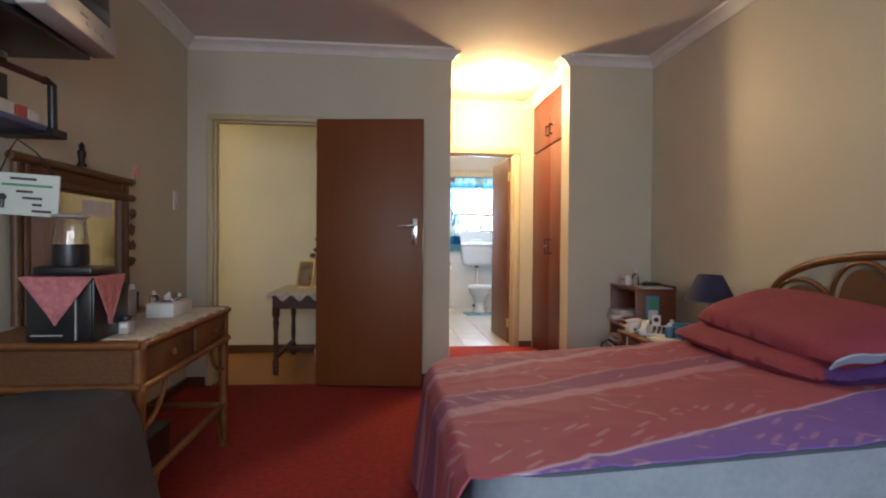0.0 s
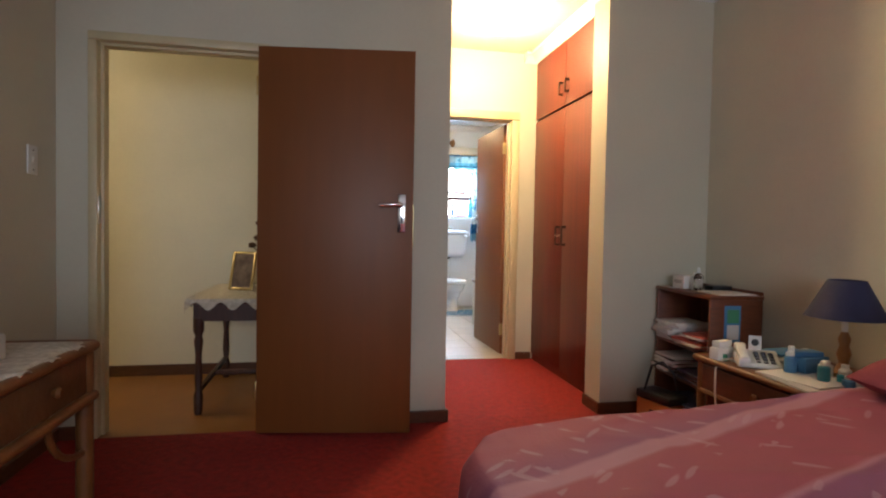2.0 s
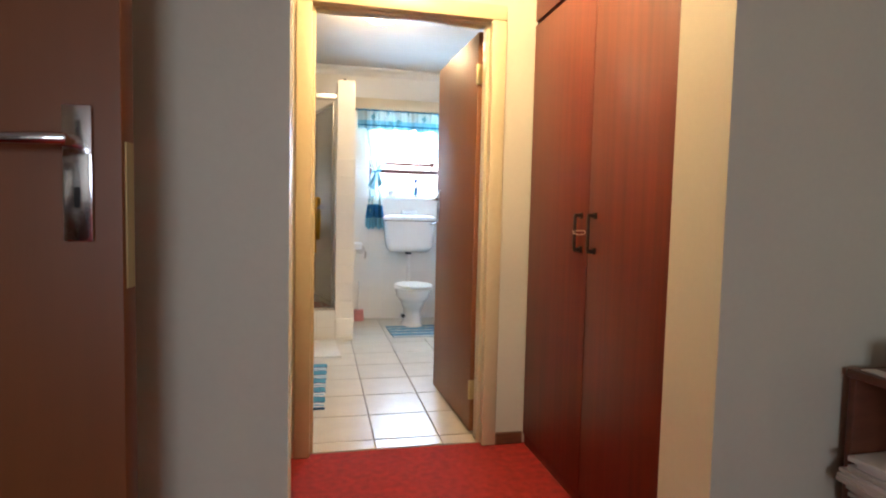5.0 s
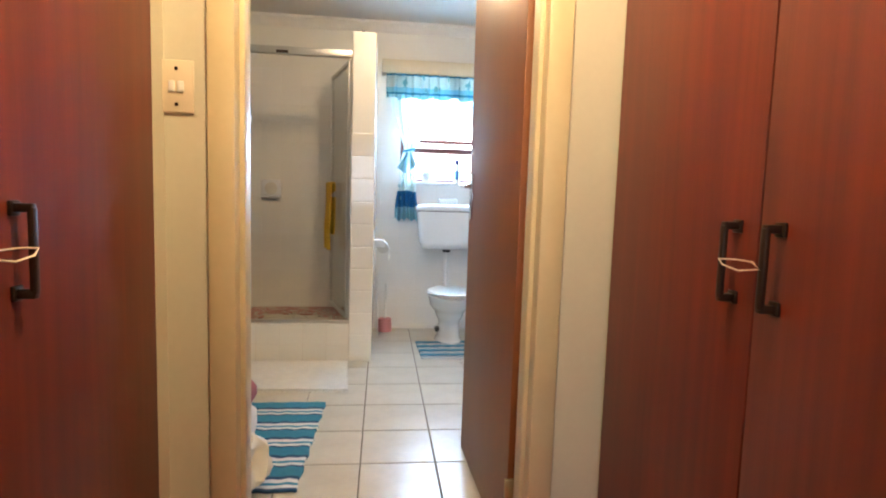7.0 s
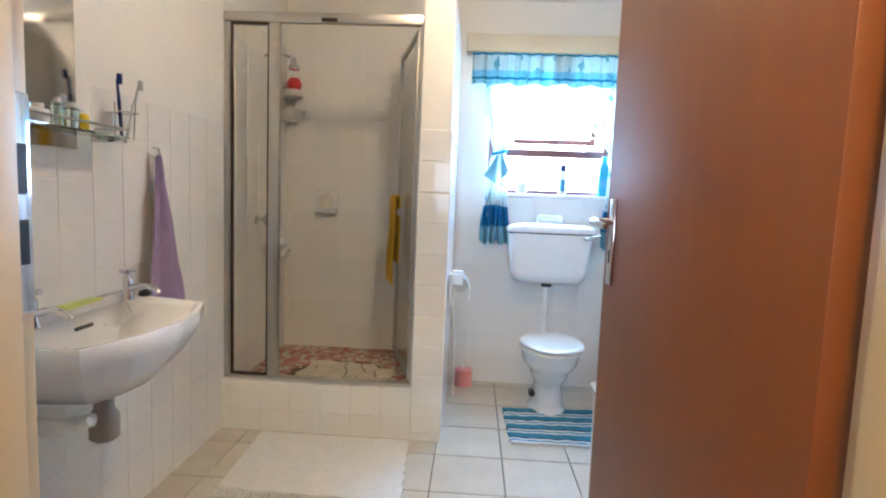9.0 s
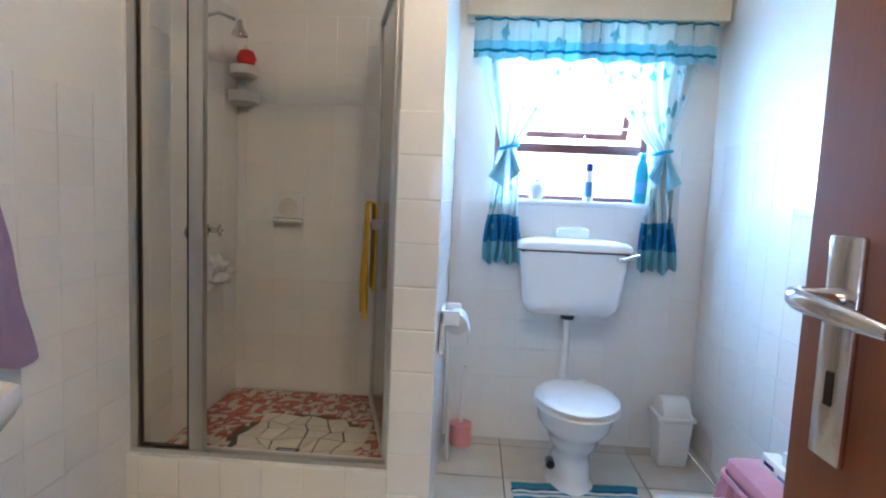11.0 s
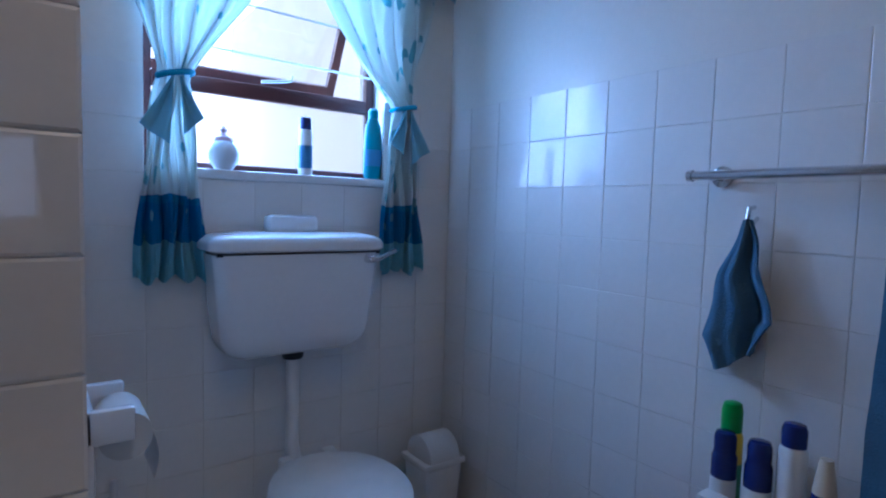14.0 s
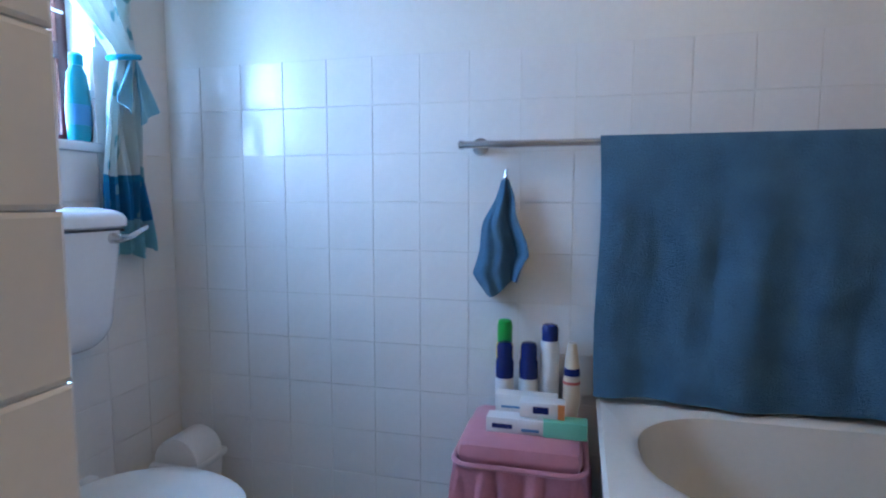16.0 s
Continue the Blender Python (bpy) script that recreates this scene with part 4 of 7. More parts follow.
rack = thing("corner_shelf", (-0.28, YR - 0.06, 1.76), "white corner caddy with bottles in the shower", "shelf")
part("tray", bm_lathe((BL + 0.06, YR - 0.06, 1.72), [(0.03, 0), (0.075, 0.02), (0.085, 0.07), (0.078, 0.07), (0.05, 0.022)], 24), WHITEP, rack)
part("tray", bm_lathe((BL + 0.06, YR - 0.06, 1.86), [(0.03, 0), (0.07, 0.02), (0.075, 0.06), (0.068, 0.06), (0.04, 0.022)], 24), WHITEP, rack)
part("hook_bar", bm_tube([(BL + 0.06, YR - 0.02, 1.70), (BL + 0.06, YR - 0.02, 2.0), (BL + 0.06, YR - 0.06, 2.03)], 0.008, 8), WHITEP, rack)
solo("red_sponge", bm_lathe((BL + 0.075, YR - 0.07, 1.91), [(0.01, 0), (0.04, 0.02), (0.05, 0.05), (0.035, 0.085), (0.01, 0.095)], 16), REDPLASTIC, "red bath sponge in the caddy", "sponge")
head = thing("wall_shower_fitting", (-0.2, 8.75, 2.0), "chrome shower head on a wall arm", "shower head")
part("arm", bm_tube([(BL, 8.72, 2.06), (BL + 0.08, 8.73, 2.085), (BL + 0.15, 8.75, 2.06)], 0.009, 10), CHROME, head)
part("rose", bm_lathe((BL + 0.17, 8.75, 1.99), [(0.036, 0), (0.036, 0.012), (0.018, 0.04), (0.012, 0.07)], 20), CHROME, head)
for y in (8.60, 8.80):
    tap = thing("shower_tap", (BL, y, 1.087), "chrome shower tap on the tiled wall", "tap", "shower taps")
    part("flange", bm_lathe((BL + 0.004, y, 1.087), [(0.03, 0), (0.028, 0.008), (0.014, 0.014), (0.014, 0.05)], 18, axis="x"), CHROME, tap)
    part("knob", boxes(((BL + 0.05, y - 0.03, 1.077), (BL + 0.068, y + 0.03, 1.097)), ((BL + 0.05, y - 0.01, 1.057), (BL + 0.068, y + 0.01, 1.117)), bev=0.004), CHROME, tap)
b = bmesh.new()
bmesh.ops.create_icosphere(b, subdivisions=4, radius=0.07, matrix=Matrix.Translation((BL + 0.08, 8.72, 0.90)))
for v in b.verts:
    v.co += (v.co - Vector((BL + 0.08, 8.72, 0.90))) * 0.55 * noise.noise(v.co * 34)
solo("bath_puff", b, WHITETOWEL, "white net bath puff hung on the tap", "bath puff")

cap = thing("dark_knob", (0.735, 8.21, 2.26), "small dark knob lying on the dwarf wall", "knob")
part("base", bm_lathe((0.735, 8.21, 2.26), [(0.022, 0), (0.024, 0.006), (0.014, 0.012)], 16), BLACK, cap)
part("grip", bm_lathe((0.735, 8.21, 2.272), [(0.012, 0), (0.014, 0.012), (0.006, 0.018)], 16), BLACK, cap)

# ---- basin side ----
basin = thing("wash_basin", (-0.2, 7.0, 0.52), "white ceramic wash basin on the wall", "wash basin")
BY0, BY1 = 6.61, 7.36


def basin_edge(a):
    """Outline of the rim: square to the wall, tapered corners in front."""
    pts = [(BL, BY0), (BL, BY1), (-0.17, BY1 - 0.025), (0.0, BY1 - 0.07), (0.06, BY1 - 0.22), (0.082, 6.98), (0.06, BY0 + 0.20), (0.0, BY0 + 0.05), (-0.17, BY0 + 0.015)]
    t = a * len(pts)
    i = int(t) % len(pts)
    p, q = Vector(pts[i]), Vector(pts[(i + 1) % len(pts)])
    return p.lerp(q, t - int(t))


def basin_ring(k, z, n=72):
    c = Vector((-0.17, 6.98))
    return [(lambda e: (max(c.x + (e.x - c.x) * k, BL + 0.006), c.y + (e.y - c.y) * k, z(e) if callable(z) else z))(basin_edge(i / n)) for i in range(n)]


b = bmesh.new()
prof = [(0.30, 0.64), (0.55, 0.665), (0.80, 0.735), (0.96, 0.80), (1.0, 0.825), (1.0, 0.852), (0.985, 0.862), (0.93, 0.862), (0.86, 0.845), (0.74, 0.76), (0.45, 0.715), (0.10, 0.71)]
rings = [[b.verts.new(p) for p in basin_ring(k, z)] for k, z in prof]
for r0, r1 in zip(rings, rings[1:]):
    for i in range(72):
        b.faces.new((r0[i], r0[(i + 1) % 72], r1[(i + 1) % 72], r1[i]))
b.faces.new(rings[0][::-1])
b.faces.new(rings[-1])
part("bowl", b, CERAMIC, basin)
part("upstand", bm_box((BL + 0.004, BY0, 0.85), (BL + 0.05, BY1, 0.885), 0.012), CERAMIC, basin)
part("overflow", bm_box((-0.255, 6.98, 0.815), (-0.247, 7.06, 0.828), 0.004), BLACK, basin, "dark overflow slot")
part("trap", bm_lathe((-0.15, 6.96, 0.49), [(0.03, 0), (0.042, 0.01), (0.042, 0.08), (0.028, 0.10), (0.028, 0.15)], 20), plain("grey_trap_plastic", (0.32, 0.29, 0.25), 0.5), basin)
part("waste_pipe", bm_tube([(-0.15, 6.96, 0.56), (-0.17, 6.90, 0.57), (-0.25, 6.86, 0.56), (BL, 6.85, 0.55)], 0.02, 12), WHITEP, basin)
part("bracket", bm_tube([(BL, 6.80, 0.62), (-0.12, 6.80, 0.60), (-0.08, 6.80, 0.62)], 0.012, 10), WHITEP, basin)
for y in (6.84, 7.27):
    tap = thing("pillar_tap", (-0.27, y, 0.862), "chrome pillar tap on the basin", "tap", "basin taps")
    part("body", bm_lathe((-0.27, y, 0.86), [(0.022, 0), (0.02, 0.02), (0.015, 0.035), (0.017, 0.075), (0.01, 0.09)], 16), CHROME, tap)
    part("spout", bm_tube([(-0.27, y, 0.90), (-0.21, y, 0.915), (-0.165, y, 0.905), (-0.155, y, 0.89)], [0.012, 0.011, 0.010, 0.010], 10), CHROME, tap)
    part("handle", boxes(((-0.30, y - 0.007, 0.955), (-0.24, y + 0.007, 0.967)), ((-0.277, y - 0.03, 0.955), (-0.263, y + 0.03, 0.967)), ((-0.276, y - 0.006, 0.94), (-0.264, y + 0.006, 0.957)), bev=0.003), CHROME, tap)
solo("basin_plug", bm_lathe((-0.25, 7.34, 0.862), [(0.02, 0), (0.024, 0.006), (0.02, 0.018), (0.008, 0.024)], 16), BLACK, "black rubber plug by the tap", "plug")
solo("plug_chain", bm_tube([(-0.27, 7.25, 0.865), (-0.23, 7.21, 0.85), (-0.19, 7.17, 0.825), (-0.21, 7.12, 0.80), (-0.245, 7.10, 0.815)], 0.003, 6), CHROME, "thin chrome plug chain", "chain")
solo("green_comb", bm_box((-0.30, 6.90, 0.887), (-0.255, 7.12, 0.897), 0.004), plain("lime_plastic", (0.50, 0.62, 0.12), 0.4), "lime green comb lying on the basin", "comb")
solo("red_cloth", bm_sheet(lambda u, v: (-0.13 + 0.05 * u, 7.00 + 0.10 * v, 0.76 - 0.10 * u + 0.01 * math.sin(9 * v)), 8, 8, 0.006), material("maroon_cloth", (0.28, 0.02, 0.03), 0.9, bump=0.5), "maroon cloth hung beneath the basin", "cloth")
mir = thing("bathroom_mirror", (BL + 0.01, 6.85, 1.37), "frameless mirror above the basin", "mirror")
part("glass", bm_box((BL + 0.006, 6.52, 1.375), (BL + 0.012, 7.115, 1.95), 0.001), MIRROR, mir)
gs = thing("glass_shelf", (BL + 0.06, 6.95, 1.42), "narrow glass shelf with a chrome rail and toiletries", "shelf")
part("plate", bm_box((BL + 0.016, 6.55, 1.42), (BL + 0.13, 7.20, 1.427)), GREENGLASS, gs)
part("rail", bm_tube([(BL + 0.005, 7.21, 1.45), (BL + 0.125, 7.21, 1.45), (BL + 0.13, 7.20, 1.45), (BL + 0.13, 6.56, 1.45)], 0.004, 8), CHROME, gs)
for sy in (6.60, 7.19):
    part("bracket", bm_box((BL + 0.002, sy, 1.405), (BL + 0.12, sy + 0.015, 1.42), 0.002), CHROME, gs)
for i, (y, r, h, m) in enumerate(((6.80, 0.022, 0.07, WHITEP), (6.88, 0.028, 0.05, WHITEP), (6.95, 0.018, 0.08, GREENGLASS), (7.01, 0.02, 0.075, GREENGLASS), (7.06, 0.016, 0.06, YELLOWPLASTIC))):
    d = thing("toiletry_bottle", (BL + 0.075, y, 1.427), "small toiletry bottle on the glass shelf", "bottle", "toiletries")
    part("body", bm_lathe((BL + 0.075, y, 1.427), [(r * 0.9, 0), (r, 0.004), (r, h * 0.8), (r * 0.5, h * 0.9)], 14), m, d)
    part("cap", bm_lathe((BL + 0.075, y, 1.427 + h * 0.9), [(r * 0.55, 0), (r * 0.55, 0.012)], 12), WHITEP, d)
solo("maroon_soap_case", bm_box((BL + 0.05, 6.65, 1.427), (BL + 0.11, 6.77, 1.455), 0.008), material("maroon_plastic", (0.18, 0.012, 0.014), 0.3), "maroon soap case on the glass shelf", "case")
cup = thing("toothbrush_holder", (BL + 0.06, 7.28, 1.44), "wire holder with a glass and two toothbrushes", "toothbrush holder")
part("ring", bm_tube([(BL + 0.065 + 0.04 * math.cos(k * 0.393), 7.28 + 0.04 * math.sin(k * 0.393), 1.515) for k in range(16)], 0.003, 6, closed=True), CHROME, cup)
part("stem", bm_tube([(BL + 0.002, 7.28, 1.515), (BL + 0.025, 7.28, 1.515), (BL + 0.025, 7.28, 1.42), (BL + 0.065, 7.28, 1.418)], 0.003, 6), CHROME, cup)
part("glass", bm_lathe((BL + 0.065, 7.28, 1.42), [(0.028, 0), (0.034, 0.13), (0.031, 0.13), (0.026, 0.006)], 20), GLASS, cup)
for y, ty, m in ((7.262, 7.24, NAVYPLASTIC), (7.29, 7.36, GREYPLASTIC)):
    d = thing("toothbrush", (BL + 0.065, y, 1.43), "toothbrush standing in the glass", "toothbrush", "toothbrushes")
    part("stalk", bm_tube([(BL + 0.065, y, 1.43), (BL + 0.065, (y + ty) / 2, 1.53), (BL + 0.065, ty, 1.62)], [0.005, 0.006, 0.004], 8), m, d)
    part("bristles", bm_box((BL + 0.067, ty - 0.008, 1.605), (BL + 0.08, ty + 0.008, 1.64), 0.003), m, d)


def along_table(table, v):
    for (v0, a), (v1, c) in zip(table, table[1:]):
        if v <= v1:
            return a + (c - a) * (v - v0) / (v1 - v0)
    return table[-1][1]


def hook_towel(x, y, z, out, drop, low, high, short, mat, label, seed):
    """A hand towel hung by its loop; low and high: its two edges along y, down the drop; short: how much less the high edge hangs."""
    def f(u, v):
        a, c = along_table(low, v), along_table(high, v)
        fold = (0.006 + 0.020 * v) * (math.sin(u * 8.5 + seed) + 0.5 * math.sin(u * 17.0 + 2.1 * seed + 2 * v) + 0.5 * noise.noise(Vector((u * 4, v * 5, seed))))
        zz = z - drop * v * (1 - short * u + 0.02 * math.sin(seed + 9 * u))
        return (x + out * (0.042 + 0.012 * v + fold), y + a + (c - a) * u + 0.004 * math.sin(14 * v + seed), zz)
    d = solo("hand_towel", bm_sheet(f, 40, 36, 0.008), mat, label, "towel")
    h = solo("wall_hook", bm_tube([(x, y, z + 0.005), (x + out * 0.03, y, z - 0.012), (x + out * 0.05, y, z + 0.005), (x + out * 0.045, y, z + 0.025), (x + out * 0.02, y, z + 0.03)], 0.005, 8), CHROME, "small chrome wall hook", "hook")
    return d


hook_towel(BL, 7.515, 1.385, 1, 0.60, ((0, -0.008), (0.4, -0.05), (1, -0.10)), ((0, 0.008), (0.3, 0.06), (0.7, 0.10), (1, 0.145)), 0.02, LILACTOWEL, "lilac hand towel hanging from a hook", 1.0)
hook_towel(XR, 7.905, 1.195, -1, 0.30, ((0, -0.008), (0.35, -0.035), (0.75, -0.075), (1, -0.035)), ((0, 0.008), (0.35, 0.065), (0.8, 0.10), (1, 0.06)), -0.22, BLUETOWEL, "blue hand towel hanging from a hook", 2.4)

bag = thing("pink_bag", (0.15, 6.50, 0), "pink cloth bag with tan straps on the floor", "bag")


def sack(cx, cy, cz, rx, ry, rz, k, seed):
    b = bmesh.new()
    bmesh.ops.create_icosphere(b, subdivisions=4, radius=1)
    for v in b.verts:
        q = v.co.copy()
        w = 1 + k * noise.noise(q * 2.2 + Vector((seed, 0, 0)))
        v.co = Vector((cx + q.x * rx * w, cy + q.y * ry * w, max(cz + q.z * rz * w, 0.004)))
    return b


part("body", sack(0.24, 6.50, 0.36, 0.13, 0.15, 0.17, 0.35, 3), PINKFAB, bag)
part("lower_bag", sack(0.22, 6.50, 0.17, 0.13, 0.16, 0.20, 0.3, 5), PINKFAB, bag)
part("strap", bm_tube([(0.28, 6.38, 0.45), (0.35, 6.37, 0.42), (0.38, 6.40, 0.36), (0.35, 6.38, 0.28)], 0.016, 8), material("tan_canvas", (0.55, 0.36, 0.14), 0.85, bump=0.4), bag, "tan canvas strap")
solo("white_plastic_bag", sack(0.35, 6.42, 0.14, 0.09, 0.12, 0.17, 0.8, 8), WHITEP, "crumpled white plastic bag on the floor", "plastic bag")

# ---- bath and rail ----
bath = thing("bathtub", (1.80, 6.75, 0), "white bathtub with a cream bowl along the wall", "bathtub")
bx0, bx1, by0, by1, bz = 1.45, XR - 0.012, 5.95, 7.628, 0.545


b = bmesh.new()
rings = []
for inset, r, z in ((0.012, 0.02, 0.50), (0.0, 0.025, 0.515), (0.0, 0.025, bz - 0.01), (0.01, 0.03, bz), (0.075, 0.20, bz), (0.092, 0.22, bz - 0.012), (0.12, 0.22, 0.36), (0.16, 0.18, 0.22), (0.24, 0.08, 0.19)):
    rings.append([b.verts.new((x, y, z)) for x, y in rrect(bx0 + inset, bx1 - inset, by0 + inset, by1 - inset, r)])
n = len(rings[0])
for r0, r1 in zip(rings, rings[1:]):
    for i in range(n):
        b.faces.new((r0[i], r0[(i + 1) % n], r1[(i + 1) % n], r1[i]))
b.faces.new(rings[-1])
part("tub", b, material("ivory_enamel", (0.78, 0.74, 0.66), 0.12, (0.72, 0.68, 0.60), 3, coat=0.4), bath)
part("side_panel", boxes(((bx0 + 0.02, by0, 0), (bx0 + 0.05, by1 - 0.02, 0.50)), ((bx0 + 0.05, by1 - 0.05, 0), (bx1, by1 - 0.02, 0.50))), WALLTILE, bath)
railz = 1.298
rail = thing("towel_rail", (XR - 0.07, 7.3, railz), "chrome towel rail fixed to the tiled wall", "towel rail")
part("bar", bm_tube([(XR - 0.072, 8.03, railz), (XR - 0.072, 6.60, railz)], 0.011, 12), CHROME, rail)
part("end_cap", bm_lathe((XR - 0.072, 8.03, railz), [(0.014, 0), (0.014, 0.012), (0.008, 0.016)], 14, axis="y"), CHROME, rail)
for y in (7.99, 6.66):
    part("mount", bm_lathe((XR - 0.004, y, railz), [(0.026, 0), (0.026, -0.008), (0.011, -0.012), (0.011, -0.06)], 16, axis="x"), CHROME, rail)
hanging("bath_towel", (XR - 0.072, 6.70, railz), (0, 1, 0), 0.935, 0.735, 0.55, (-1, 0, 0), BLUETOWEL, "large blue bath towel over the rail", 2.3, 0.013)

# ---- stool with toiletries ----
SX0, SX1, SY0, SY1, SH = 1.80, 2.11, 7.665, 7.995, 0.50
stool = thing("stool", (1.955, 7.815, 0), "pink vinyl stool with a gathered skirt", "stool")
part("seat", bm_box((SX0, SY0, SH - 0.075), (SX1, SY1, SH), 0.033), PINKVINYL, stool)


def frill(u, v):
    r = [Vector(q) for q in rrect(SX0 - 0.004, SX1 + 0.004, SY0 - 0.004, SY1 + 0.004, 0.045, 10)]
    runs = [(r[(i + 1) % len(r)] - r[i]).length for i in range(len(r))]
    left, i = (u % 1.0) * sum(runs), 0
    while i < len(r) - 1 and left > runs[i]:
        left -= runs[i]
        i += 1
    p = r[i].lerp(r[(i + 1) % len(r)], left / max(runs[i], 1e-6))
    c = Vector((1.955, 7.815))
    k = 1.03 + (0.045 * v + 0.05) * (math.sin(u * 119.4) + 0.5 * math.sin(u * 188.5 + 1)) * min(1, v * 5) * 1.1 + 0.035 * min(1, v * 2.2)
    q = c + (p - c) * k
    return (min(q.x, XR - 0.008), q.y, SH - 0.055 - 0.43 * v)


part("skirt", bm_sheet(frill, 240, 14, 0.003), PINKFAB, stool, "pink gathered fabric skirt")
part("frill_band", bm_tube([(x, y, SH - 0.057) for x, y in rrect(SX0 - 0.008, SX1 + 0.008, SY0 - 0.008, SY1 + 0.008, 0.045, 8)], 0.008, 8, closed=True), PINKVINYL, stool)
part("frame", boxes(((SX0 + 0.04, SY0 + 0.04, 0), (SX0 + 0.07, SY0 + 0.07, SH - 0.08)), ((SX1 - 0.07, SY0 + 0.04, 0), (SX1 - 0.04, SY0 + 0.07, SH - 0.08)), ((SX0 + 0.04, SY1 - 0.07, 0), (SX0 + 0.07, SY1 - 0.04, SH - 0.08)), ((SX1 - 0.07, SY1 - 0.07, 0), (SX1 - 0.04, SY1 - 0.04, SH - 0.08))), DARKWOOD, stool)
spray(2.07, 7.90, SH, 0.026, 0.275, YELLOWPLASTIC, GREENPLASTIC, "spray can with a green cap on the stool", GREENCARD, 0.25)
spray(2.035, 7.895, SH, 0.027, 0.215, NAVYPLASTIC, NAVYPLASTIC, "navy deodorant can on the stool", WHITEP)
spray(2.045, 7.825, SH, 0.028, 0.215, NAVYPLASTIC, NAVYPLASTIC, "navy deodorant can beside a white one", WHITEP)
spray(2.06, 7.765, SH, 0.028, 0.27, WHITEP, NAVYPLASTIC, "tall white spray can with a blue cap", None, 0.18)
tube_ = thing("lotion_tube", (2.05, 7.70, SH), "cream lotion tube standing on its cap", "tube")
part("body", bm_lathe((2.05, 7.70, SH + 0.03), [(0.024, 0), (0.026, 0.02), (0.022, 0.12), (0.012, 0.19)], 18, squash=1.0), CREAMPLASTIC, tube_)
part("cap", bm_lathe((2.05, 7.70, SH), [(0.02, 0), (0.022, 0.03)], 18), CREAMPLASTIC, tube_)
part("label_band", bm_lathe((2.05, 7.70, SH + 0.125), [(0.0245, 0), (0.0225, 0.022)], 18), NAVYPLASTIC, tube_)
part("label_band", bm_lathe((2.05, 7.70, SH + 0.10), [(0.0255, 0), (0.025, 0.008)], 18), PAPERRED, tube_)


def carton(x0, y0, z0, dx, dy, dz, mat, label, marks, turn=0):
    d = thing("carton", (x0, y0, z0), label, "carton", "cartons on the stool")
    m = pose(x0, y0, z0, 0, 0, turn)
    b = bm_box((0, 0, 0), (dx, dy, dz), 0.002)
    b.transform(m)
    part("box", b, mat, d)
    for (u0, u1, w0, w1, mm) in marks:
        b = bm_box((-0.001, dy * u0, dz * w0), (0.0, dy * u1, dz * w1))
        b.transform(m)
        part("print", b, mm, d)
    return d


carton(1.885, 7.765, SH, 0.05, 0.16, 0.042, WHITEP, "long white carton on the stool", ((0.55, 0.9, 0.3, 0.6, NAVYPLASTIC), (0.1, 0.4, 0.2, 0.4, BLUECARD)))
carton(1.88, 7.655, SH, 0.05, 0.115, 0.045, MINTCARD, "mint green carton on the stool", ())
carton(1.95, 7.735, SH, 0.045, 0.175, 0.085, WHITEP, "clear white packet behind the cartons", ((0.1, 0.9, 0.55, 0.62, BLUECARD),))
carton(1.895, 7.715, SH + 0.046, 0.05, 0.12, 0.042, WHITEP, "white soap carton with an orange end", ((0.35, 0.7, 0.3, 0.75, NAVYPLASTIC), (0.0, 0.15, 0.0, 1.0, ORANGECARD)))

# ---- lamps and switches ----


def ceiling_lamp(x, y, strength, color, label):
    d = thing("ceiling_lamp", (x, y, TOP), label, "ceiling lamp", "ceiling lamps")
    part("base", bm_lathe((x, y, TOP - 0.02), [(0.10, 0), (0.105, 0.01), (0.10, 0.02)], 32), WHITEP, d)
    p = part("shade", bm_lathe((x, y, TOP - 0.11), [(0.01, 0), (0.09, 0.012), (0.14, 0.045), (0.165, 0.085), (0.165, 0.105)], 32), glowing("lit_opal_glass", color, strength), d, "glowing opal glass bowl")
    p.visible_shadow = False


ceiling_lamp(0.97, 5.06, 22, (1.0, 0.80, 0.45), "round opal ceiling lamp, lit warm")
ceiling_lamp(0.95, 7.35, 10, (1.0, 0.85, 0.6), "round opal bathroom ceiling lamp, lit")
# added out of view: stands in for whatever lights the hall
ceiling_lamp(-3.2, 5.0, 10, (1.0, 0.88, 0.62), "round opal lamp added out of sight to light the hall")


def switch(m, name, label, two=False):
    d = thing(name, tuple(m.translation), label, "switch")
    b = bm_box((-0.042, -0.008, -0.066), (0.042, 0, 0.066), 0.004)
    b.transform(m)
    part("plate", b, CREAMPLASTIC if two else WHITEP, d)
    for x in ((-0.011, 0.011) if two else (0,)):
        b = bm_box((x - 0.008, -0.013, -0.014), (x + 0.008, -0.008, 0.014), 0.003)
        b.transform(m)
        part("rocker", b, WHITEP, d)
    for z in (-0.045, 0.045):
        b = bm_lathe((0, -0.009, z), [(0.005, 0), (0.004, -0.001)], 10, axis="y")
        b.transform(m)
        part("screw", b, BRONZE, d)


switch(pose(0.352, YD, 1.437), "light_switch", "cream double switch plate beside the bathroom door", True)
switch(pose(XL, 4.11, 1.385, 0, 0, 90), "light_switch", "white switch plate on the bedroom wall")

# ---- bedroom: double bed ----


